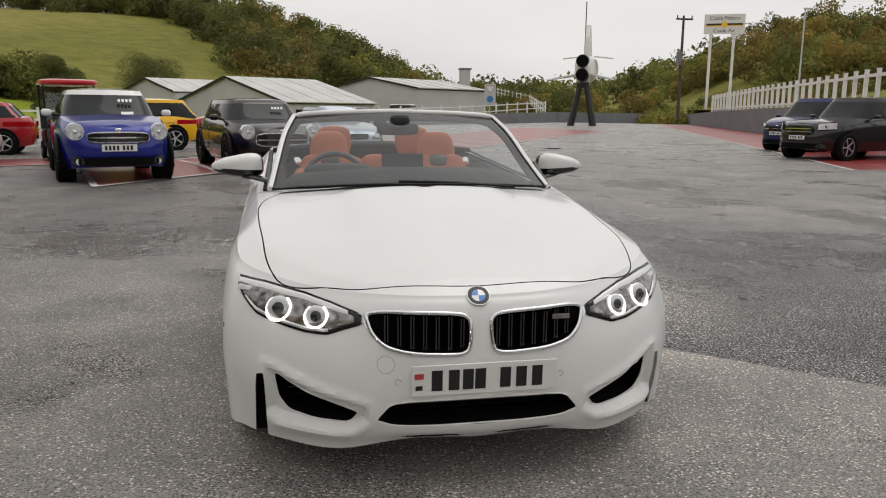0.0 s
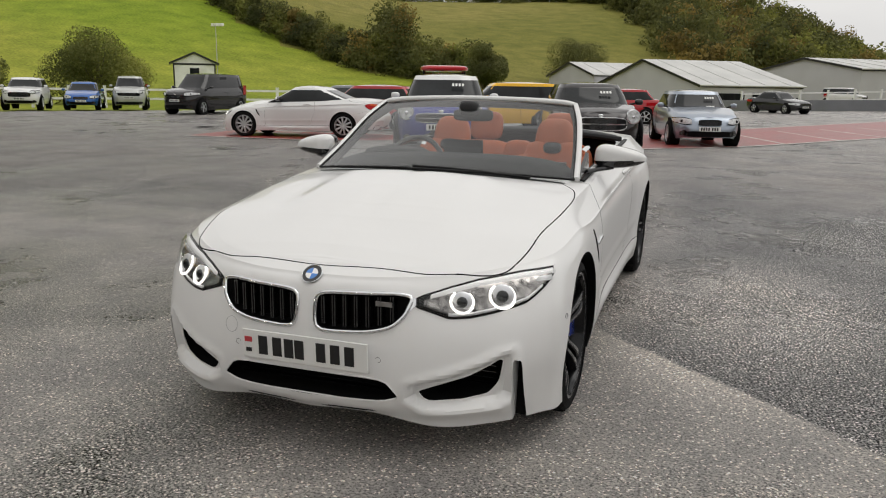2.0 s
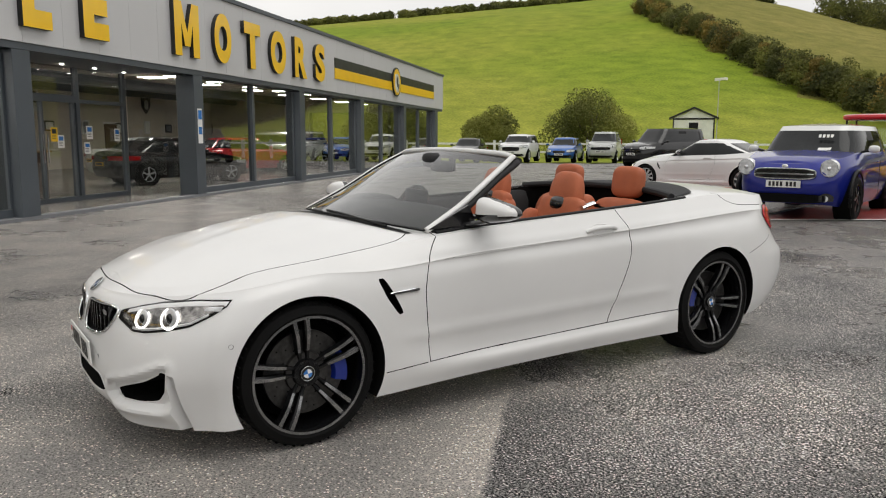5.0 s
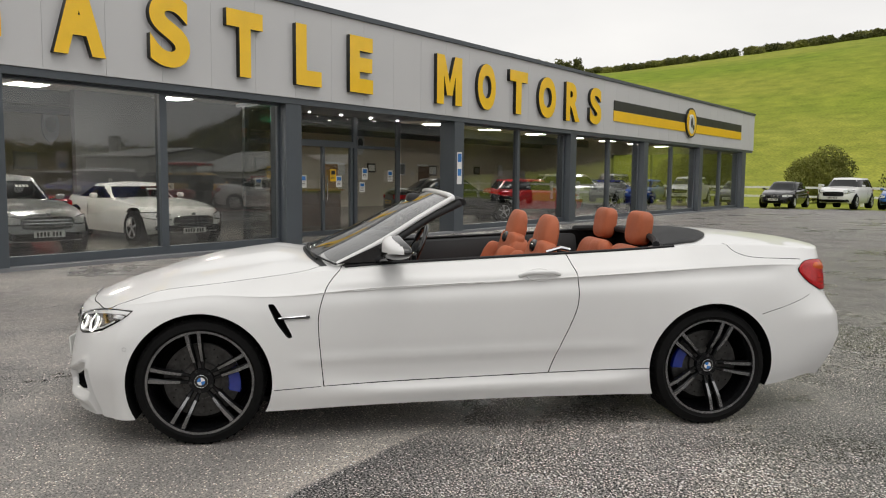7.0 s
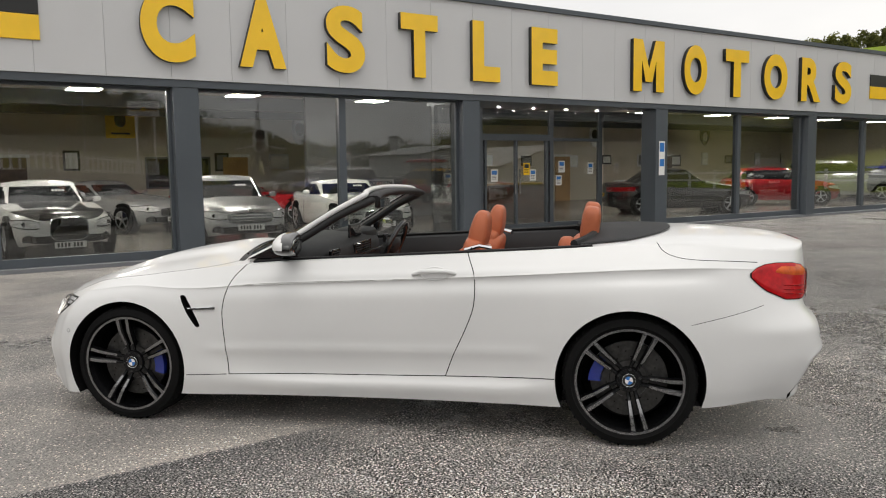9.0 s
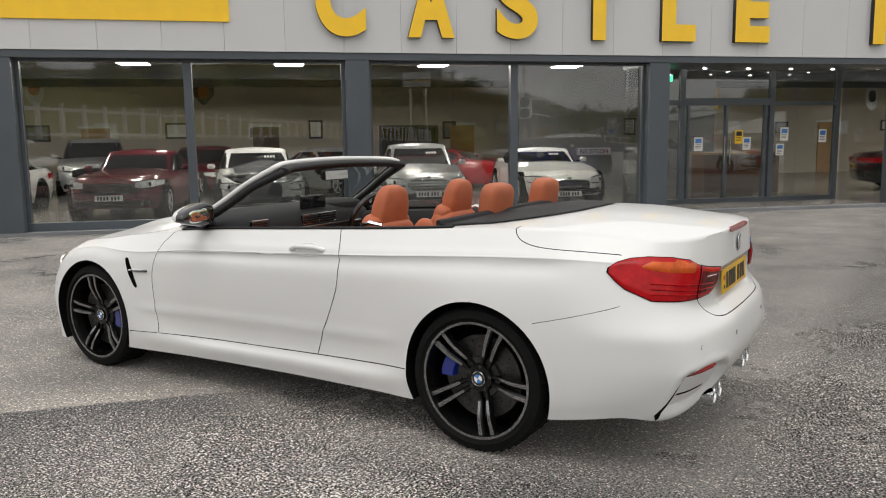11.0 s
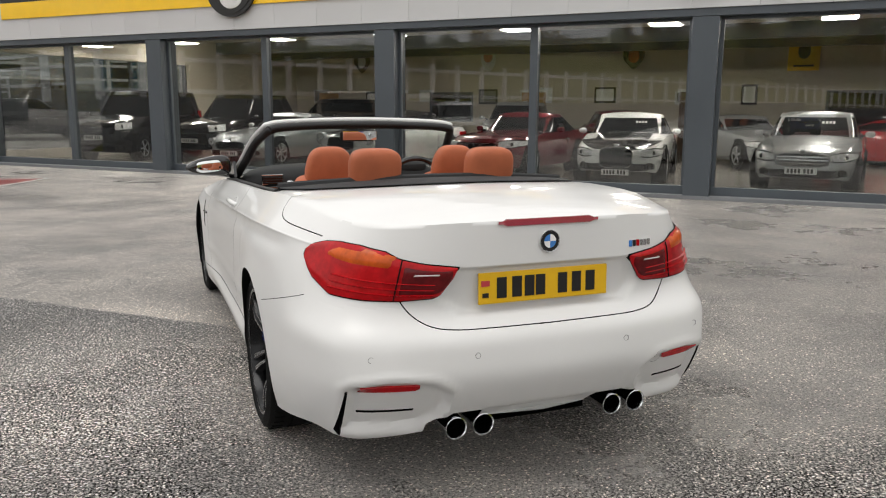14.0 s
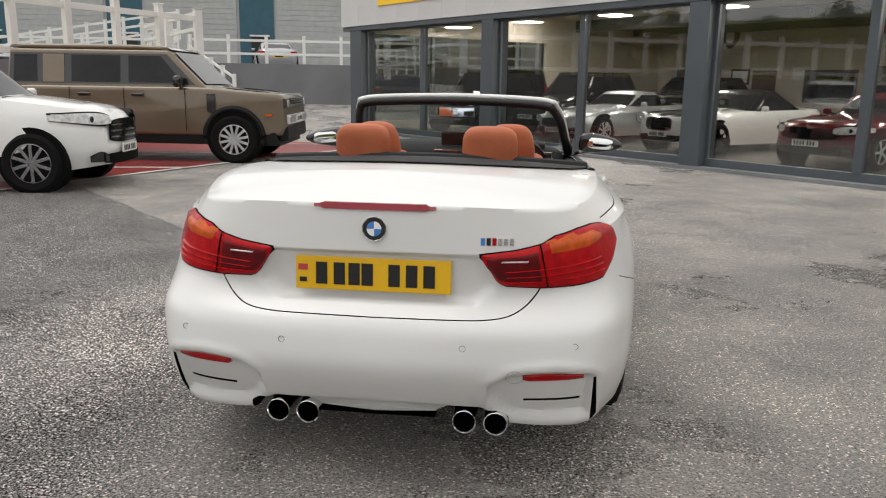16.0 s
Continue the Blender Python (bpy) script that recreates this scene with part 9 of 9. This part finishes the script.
rng = np.random.default_rng(7)
spots = []
for k in range(170):      # hedgerow down the hill
    az = 106.5 + 26 * k / 169
    x, y = polar(az, hedge_r(az) + rng.normal() * 2.0)
    r = math.hypot(x, y)
    big = 1.7 if 112.2 < az < 113.8 else 1.0
    spots.append((x, y, (4.5 + 3.0 * rng.uniform()) * big ** 0.6, (4.6 + 3.4 * rng.uniform()) * big))
wood("hedgerow_trees", spots, "dark hedgerow trees down the hillside", 1, ["leaf_dark", "leaf_dark", "leaf_green", "leaf_autumn", "leaf_dark"], 1100, 0.21)
spots = []
for _ in range(260):     # wood on the shoulder of the hill
    az = rng.uniform(79.5, 101)
    lo = np.interp(az, [79, 90, 93, 95, 97, 101], [150, 150, 160, 200, 240, 276])
    x, y = polar(az, rng.uniform(lo, 300))
    spots.append((x, y, 9 + 5 * rng.uniform(), (8 + 6 * rng.uniform())))
wood("hill_wood", spots, "dense dark wood on the hill", 2, ["leaf_dark", "leaf_dark", "leaf_green", "leaf_autumn", "leaf_dark"], 620, 0.42)
spots = []
for _ in range(330):     # crest hedge
    az = rng.uniform(124, 172)
    x, y = polar(az, 286 + rng.normal() * 4)
    tall = 1.0 if az < 161 else 2.6
    spots.append((x, y, 4.6 + 1.6 * rng.uniform(), (2.4 + 0.9 * rng.uniform()) * tall))
for _ in range(170):
    az = rng.uniform(96, 121)
    x, y = polar(az, 288 + rng.normal() * 9)
    spots.append((x, y, 8 + 5 * rng.uniform(), 7 + 9 * rng.uniform()))
wood("crest_hedge", spots, "dark hedge and trees along the crest", 3, ["leaf_dark", "leaf_dark", "leaf_green"], 330, 0.42)
spots = []
for _ in range(470):     # wooded bank on the right of the valley
    # bearings below 26 are unseen, added for the showroom glass to reflect
    az = rng.uniform(-32, 63)
    lo = np.interp(az, [-32, 26, 45, 52, 58, 63], [66, 70, 84, 100, 120, 150])
    x, y = polar(az, lo + abs(rng.normal()) * 45)
    spots.append((x, y, 6 + 4 * rng.uniform(), 4 + 4.5 * rng.uniform()))
wood("bank_wood", spots, "mixed green and autumn wood on the bank", 4, ["leaf_green", "leaf_autumn", "leaf_dark", "leaf_autumn", "leaf_green"], 560, 0.30)
spots = []
for _ in range(130):     # scrub between the bank and the low wall
    az = rng.uniform(48, 69)
    x, y = polar(az, rng.uniform(84, 112) + max(0, az - 60) * 2)
    spots.append((x, y, 3 + 2 * rng.uniform(), 1.4 + 1.4 * rng.uniform()))
wood("scrub", spots, "low green and russet scrub behind the wall", 14, ["leaf_green", "leaf_green", "leaf_autumn"], 420, 0.17)
spots = []
for _ in range(170):     # far valley trees
    az = rng.uniform(58, 82)
    x, y = polar(az, rng.uniform(240, 660))
    spots.append((x, y, 14 + 8 * rng.uniform(), 8 + 6 * rng.uniform()))
wood("valley_wood", spots, "distant valley trees", 5, ["leaf_dark", "leaf_green", "leaf_dark"], 240, 0.8)
spots = []
for az, r, w, h in ((69.5, 112, 9, 6.5), (71.8, 118, 8, 6), (67.5, 116, 7, 5), (64.2, 108, 7, 6.5), (62.8, 112, 6, 5), (73.5, 125, 9, 5.5)):
    x, y = polar(az, r)
    spots.append((x, y, w, h))
wood("lane_trees", spots, "trees beside the rising lane", 6, ["leaf_dark", "leaf_autumn", "leaf_green"], 2600, 0.17)
spots = []
for _ in range(140):     # woods beyond the terrace and behind
    az = rng.uniform(180, 360)
    x, y = polar(az, rng.uniform(95, 240))
    spots.append((x, y, 11 + 4 * rng.uniform(), 9 + 6 * rng.uniform()))
wood("rear_wood", spots, "wooded valley side behind the site", 8, ["leaf_dark", "leaf_green", "leaf_autumn"], 140, 0.9)


# sheds in the valley
def shed(name, cx, cy, ang, length, width, eave, ridge, label, z=0.0, doors=(), lean=False):
    s = thing(name, label, "building", "", pose(cx, cy, z, 0, 0, ang))
    l, w = length / 2, width / 2
    part("wall", prism_bm([(-w, -0.3), (w, -0.3), (w, eave), (0, ridge), (-w, eave)], "x", -l, l), M["shed_wall"], s)
    for sg in (1, -1):
        slope = math.degrees(math.atan2(ridge - eave, w))
        run = math.hypot(w, ridge - eave)
        m = Matrix.Translation((0, 0, ridge + 0.06)) @ pose(0, 0, 0, -sg * slope)
        rf = part("roof", box_bm(-l - 0.3, l + 0.3, min(0, sg * (run + 0.3)), max(0, sg * (run + 0.3)), 0, 0.12, 0.01, m), M["shed_roof"], s)
        k = int(length / 3)
        for i in range(k):
            x = -l + (i + 0.5) * length / k
            part("roof_seam", box_bm(x - 0.04, x + 0.04, min(0, sg * run), max(0, sg * run), 0.12, 0.17, 0, m), M["shed_roof"], rf)
        part("barge_board", box_bm(-l - 0.34, -l - 0.3, min(0, sg * (run + 0.3)), max(0, sg * (run + 0.3)), -0.12, 0.14, 0, m), M["sign_black"], s)
        part("gutter", box_bm(-l, l, sg * w + (0.02 if sg > 0 else -0.14), sg * w + (0.14 if sg > 0 else -0.02), eave - 0.12, eave - 0.02), M["sign_black"], s)
    for side, x, wd, h, mt in doors:
        if side == "long":
            part("door", box_bm(x - wd / 2, x + wd / 2, -w - 0.08, -w - 0.002, 0.0, h, 0.01), M[mt], s)
        else:
            part("door", box_bm(-l - 0.08, -l - 0.002, x - wd / 2, x + wd / 2, 0.0, h, 0.01), M[mt], s)
    return s


shed("grey_shed", -2.0, 93.0, 36, 12.6, 22.5, 1.9, 4.75, "wide grey gabled shed with a pale sheet roof", 0.0, (("long", -3, 4, 1.2, "dark_glass"), ("long", 2, 4, 1.3, "dark_glass")))
shed("low_grey_shed", -13.0, 107.0, 36, 12.6, 14.0, 3.2, 4.9, "low grey shed beside the gabled one", 0.0)
shed("white_gabled_shed", 17.1, 110.5, 36, 14.2, 18.6, 4.1, 5.6, "grey gabled shed with pale roof and dark door", 0.0, (("gable", 4, 5, 1.9, "sign_black"),))
vehicle("white_van", "small white van parked by the sheds", heading(14.5, 92, -40, 0.1), **kind(VAN, L=4.5, col=WHITE))
# chimney stack and road sign by the lane
st = thing("chimney_stack", "short grey chimney stack beside the shed", "chimney", "", pose(29.5, 126, 0))
part("flue", box_bm(-0.8, 0.8, -0.8, 0.8, 0, 8.0, 0.05), M["shed_wall"], st)
part("cap", box_bm(-0.95, 0.95, -0.95, 0.95, 8.0, 8.3, 0.04), M["grey_render"], st)
rs = thing("road_sign", "grey backed road sign on a post with a triangle", "sign", "", pose(21.0, 77.0, 0.5, 0, 0, -14))
part("post", cyl_bm((0, 0, 0), (0, 0, 3.4), 0.06), M["shed_wall"], rs)
part("board", box_bm(-0.6, 0.6, -0.1, -0.06, 1.4, 3.6, 0.02), M["shed_wall"], rs)
part("triangle", prism_bm([(-0.45, 3.4), (0.45, 3.4), (0, 2.6)], "y", -0.13, -0.10), M["paper"], rs)
part("triangle_edge", tube_bm([(-0.45, -0.13, 3.4), (0.45, -0.13, 3.4), (0, -0.13, 2.6)], 0.05, 6, closed=True), M["ink_red"], rs)
part("disc", cyl_bm((0, -0.13, 2.0), (0, -0.10, 2.0), 0.35, seg=20), M["badge_blue"], rs)


# twin-engined jet on its black stand
def jet():
    j = thing("display_jet", "pale grey jet aircraft on black splayed legs", "aircraft", "", pose(26.2, 63.5, ground_z(26.2, 63.5), 0, 0, -27))
    for sx in (1, -1):
        part("leg", tube_bm([(sx * 1.05, 0, -0.2), (sx * 0.25, 0.1, 3.9)], 0.3, 8, radii=[0.34, 0.26]), M["sign_black"], j)
    part("leg_brace", box_bm(-0.55, 0.55, -0.15, 0.15, 3.4, 3.9, 0.05), M["sign_black"], j)
    part("fuselage", blob_bm(0.15, 4.2, 5.2, 0.66, 5.6, 1.1, 2.6, 24, 24, pose(0, 0, 0, 6)), M["fence_white"], j, "", True)
    for z in (4.55, 5.75):
        nz = part("nozzle", cyl_bm((0, -1.6, z), (0, 0.8, z), 0.56, 0.66, 24), M["sign_black"], j, "", True)
        part("bore", cyl_bm((0, -1.63, z), (0, -1.6, z), 0.5, 0.5, 24), M["void"], nz)
    for sx in (1, -1):
        tp = prism_bm([(sx * 0.5, -0.6), (sx * 2.9, -1.2), (sx * 2.9, -0.7), (sx * 0.6, 2.2)], "z", -0.05, 0.08)
        bmesh.ops.transform(tp, matrix=pose(0, 0, 4.75, 0, sx * 12, 0), verts=tp.verts)
        part("tailplane", tp, M["fence_white"], j)
        wg = prism_bm([(sx * 0.6, 3.0), (sx * 2.3, 3.6), (sx * 2.4, 4.2), (sx * 0.7, 6.8)], "z", -0.05, 0.07)
        bmesh.ops.transform(wg, matrix=pose(0, 0, 6.25, 4, sx * 6, 0), verts=wg.verts)
        part("wing", wg, M["fence_white"], j)
        part("engine_fairing", blob_bm(sx * 0.35, 1.2, 5.15, 0.5, 2.6, 1.2, 2.6, 18, 14), M["fence_white"], j, "", True)
        part("ventral_fin", prism_bm([(-0.3, 4.2), (1.4, 4.2), (0.9, 3.5), (0.1, 3.5)], "x", sx * 0.45 - 0.03, sx * 0.45 + 0.03), M["fence_white"], j)
    part("tail_fin", prism_bm([(-0.9, 6.0), (-0.6, 7.9), (0.0, 9.0), (0.8, 9.0), (3.2, 6.2)], "x", 0.10, 0.45), M["fence_white"], j)
    part("cockpit", blob_bm(0.15, 8.2, 6.15, 0.4, 1.3, 0.4, 2.2, 16, 10), M["dark_glass"], j, "", True)
    part("mast", cyl_bm((0.05, -0.2, 6.0), (0.05, -0.2, 11.0), 0.05, seg=8), M["steel"], j)


jet()

# roadside sign on two posts
sg = thing("roadside_sign", "white business sign board on two tall white posts", "sign", "", pose(33.0, 51.8, 1.6, 0, 0, -28))
for x in (-0.95, 0.75):
    part("post", cyl_bm((x, 0.1, 0), (x, 0.1, 6.4), 0.11), M["fence_white"], sg)
part("board", box_bm(-1.5, 1.5, -0.08, 0.06, 5.75, 7.25, 0.02), M["paper"], sg)
part("stripe", box_bm(-1.35, 1.35, -0.095, -0.081, 6.40, 6.55), M["sign_black"], sg)
part("stripe", box_bm(-1.35, 1.35, -0.10, -0.081, 6.33, 6.40), M["sign_yellow"], sg)
part("emblem", cyl_bm((0, -0.11, 6.45), (0, -0.08, 6.45), 0.22, seg=24), M["sign_yellow"], sg)
flat_text("lettering", "Castle Motors", 2.2, 0.30, M["ink"], sg, pose(0, -0.083, 6.95))
flat_text("lettering", "Castle Air", 1.6, 0.28, M["ink"], sg, pose(0, -0.083, 6.02))
# poles
for x, y, h, lab in ((34.5, 61.1, 8.6, "dark timber utility pole with cross arms and boxes"), (38.5, 49.8, 8.0, "slim pale grey lamp post")):
    p = thing("utility_pole" if "timber" in lab else "lamp_post", lab, "pole", "", pose(x, y, 1.2))
    part("shaft", cyl_bm((0, 0, -0.5), (0, 0, h), 0.16 if "timber" in lab else 0.09, 0.10 if "timber" in lab else 0.05, 10), M["trunk" if "timber" in lab else "shed_wall"], p)
    if "timber" in lab:
        part("cross_arm", box_bm(-0.7, 0.9, -0.06, 0.06, h - 0.35, h - 0.2), M["trunk"], p)
        part("transformer", box_bm(-0.45, -0.1, -0.3, 0.1, h * 0.5, h * 0.5 + 1.2, 0.03), M["grey_render"], p)
        for k in (-0.6, 0.0, 0.8):
            part("insulator", cyl_bm((k, 0, h - 0.2), (k, 0, h + 0.05), 0.05, seg=8), M["sign_black"], p)
    else:
        part("head", box_bm(-0.1, 0.6, -0.1, 0.1, h - 0.05, h + 0.08, 0.02), M["shed_wall"], p)
# floodlight mast and cabin in the field
fm = thing("floodlight_mast", "thin grey floodlight mast in the field", "mast", "", pose(-51.12, 69.62, hill_at(-51.12, 69.62)))
part("shaft", cyl_bm((0, 0, -0.3), (0, 0, 7.4), 0.05, 0.035, 8), M["shed_wall"], fm)
for k in (-0.5, 0.1, 0.6):
    part("lamp_head", box_bm(k, k + 0.4, -0.15, 0.15, 7.2, 7.5, 0.03), M["paper"], fm)
cb = thing("site_cabin", "small white cabin with black trims and a pitched roof", "cabin", "", pose(-53.5, 68.7, hill_at(-53.5, 68.7), 0, 0, 38))
part("wall", box_bm(-2.2, 2.2, -1.8, 1.8, -0.8, 3.0, 0.02), M["fence_white"], cb)
part("gable", prism_bm([(-2.2, 3.0), (2.2, 3.0), (0, 4.0)], "y", -1.8, 1.8), M["fence_white"], cb)
for sg2 in (1, -1):
    part("roof_plane", prism_bm([(sg2 * 2.6, 2.86), (sg2 * 2.6, 3.04), (0, 4.22), (0, 4.04)], "y", -2.1, 2.1), M["sign_black"], cb)
wd = part("window", box_bm(-0.6, 0.6, -1.86, -1.80, 1.5, 2.6, 0.01), M["paper"], cb)
part("pane", box_bm(-0.48, 0.48, -1.88, -1.861, 1.6, 2.5), M["dark_glass"], wd)
part("eave_band", box_bm(-2.2, 2.2, -1.84, -1.80, 2.8, 3.0), M["sign_black"], cb)
for x in (-2.2, 2.05):
    part("corner_trim", box_bm(x, x + 0.15, -1.84, -1.80, -0.8, 2.8), M["sign_black"], cb)

# terrace beyond the parked off-roader
TB = pose(9.3, -28.2, 0.35, 0, 0, 14)
def tpart(name, bm, mat, label, cat):
    bmesh.ops.transform(bm, matrix=TB, verts=bm.verts)
    return tagged(mesh_ob(name, bm, mat), label, cat, kind="structure")
tpart("wall_terrace", box_bm(-14, 5.0, -0.3, 0.0, -0.6, 1.75, 0.01), M["grey_render"], "grey painted terrace wall", "wall")
tpart("terrace_deck", box_bm(-14, 26, -14, -0.302, 1.30, 1.55), M["grey_render"], "concrete terrace", "terrace")
tpart("wall_terrace_b", box_bm(6.6, 26, -0.3, 0.0, -0.6, 1.55, 0.01), M["grey_render"], "grey painted terrace wall", "wall")
def tf(pts):
    return [tuple((TB @ Vector((x, y, 0))).xy) for x, y in pts]
z0 = 0.35
rail_fence("terrace_fence", tf([(-12, -0.15), (-6, -0.15), (5.0, -0.15)]), [z0 + 1.75] * 3, "white rail fence along the terrace wall", 1.15, 1.55, (0.40, 0.95))
rail_fence("stair_rail", tf([(5.0, 0.0), (3.0, 1.6)]), [z0 + 1.55, z0 + 0.3], "white stair handrail down from the terrace", 1.0, 0.8, (0.45, 0.85))
rail_fence("terrace_fence_b", tf([(6.6, -0.15), (12, -0.15), (24, -0.15)]), [z0 + 1.55] * 3, "white rail fence along the terrace", 1.25, 1.3, (0.35, 0.75, 1.1))
rail_fence("upper_stair_rail", tf([(6.0, -3.0), (14.0, -3.2)]), [z0 + 2.9, z0 + 1.6], "white sloping stair rail on the terrace", 1.2, 0.8, (0.35, 0.75, 1.1))
for k in range(6):
    s = tpart("terrace_step", box_bm(5.05, 6.55, -0.3 + k * 0.3, 0.0 + k * 0.3, -0.6, 1.36 - k * 0.26), M["grey_render"], "concrete stair step", "step")
bd = thing("workshop_building", "grey workshop with roller shutters and teal panels", "building", "", TB @ pose(4, -14.2, 1.5))
part("wall", box_bm(-24, 24, -8, 0, -0.2, 7.5, 0.02), M["shed_wall"], bd)
for k, x in enumerate((-19, -11.5, -4, 3.5, 11, 18.5)):
    sh = part("roller_shutter", box_bm(x - 2.6, x + 2.6, 0.002, 0.08, 0.0, 4.6), M["shutter"], bd)
    for i in range(15):
        part("slat", box_bm(x - 2.58, x + 2.58, 0.08, 0.10, 0.06 + i * 0.30, 0.32 + i * 0.30, 0.008), M["shutter"], sh)
    part("teal_panel", box_bm(x + 2.75, x + 4.75, 0.002, 0.12, 0.0, 5.6, 0.01), M["teal"], bd)
    dr = part("door", box_bm(x + 3.1, x + 4.1, 0.122, 0.17, 0.0, 2.1, 0.01), M["sign_black"], bd)
    part("door_trim", box_bm(x + 3.02, x + 4.18, 0.122, 0.15, 2.101, 2.2), M["fence_white"], dr)
part("eave_band", box_bm(-24.1, 24.1, 0.0, 0.3, 5.6, 6.2, 0.02), M["sign_black"], bd)
part("roof", box_bm(-24.3, 24.3, -8.3, 0.5, 7.5, 7.8, 0.02), M["shed_roof"], bd)
tz = (TB @ Vector((0, 0, 1.55))).z
for x, y, a, nm, kw in ((2.0, -5.5, -80, "silver_roadster_car", kind(COUPE, col=SILVER)), (-4.5, -6.5, 180, "silver_pickup_car", kind(SUV, col=SILVER)), (17, -6, -85, "white_saloon_car", kind(SALOON, col=WHITE))):
    p = TB @ Vector((x, y, 0))
    vehicle(nm, "parked car on the upper terrace", heading(p.x, p.y, a + 14, tz), **kw)
p = TB @ Vector((-4.2, 2.6, 0))
vehicle("black_hatchback_car", "black hatchback below the terrace wall", heading(p.x, p.y, 190, ground_z(p.x, p.y)), **kind(HATCH, col=BLACK))
# two big white posts where the fence rises by the ramp
rail_fence("ramp_fence", [(WALL_X(-16), -16.0), (12.2, -19.5), (14.5, -26.5)], [1.75, 1.6, 1.9], "tall white posts and rails beside the ramp", 1.5, 2.2, (0.45, 1.0, 1.4), 0.2)
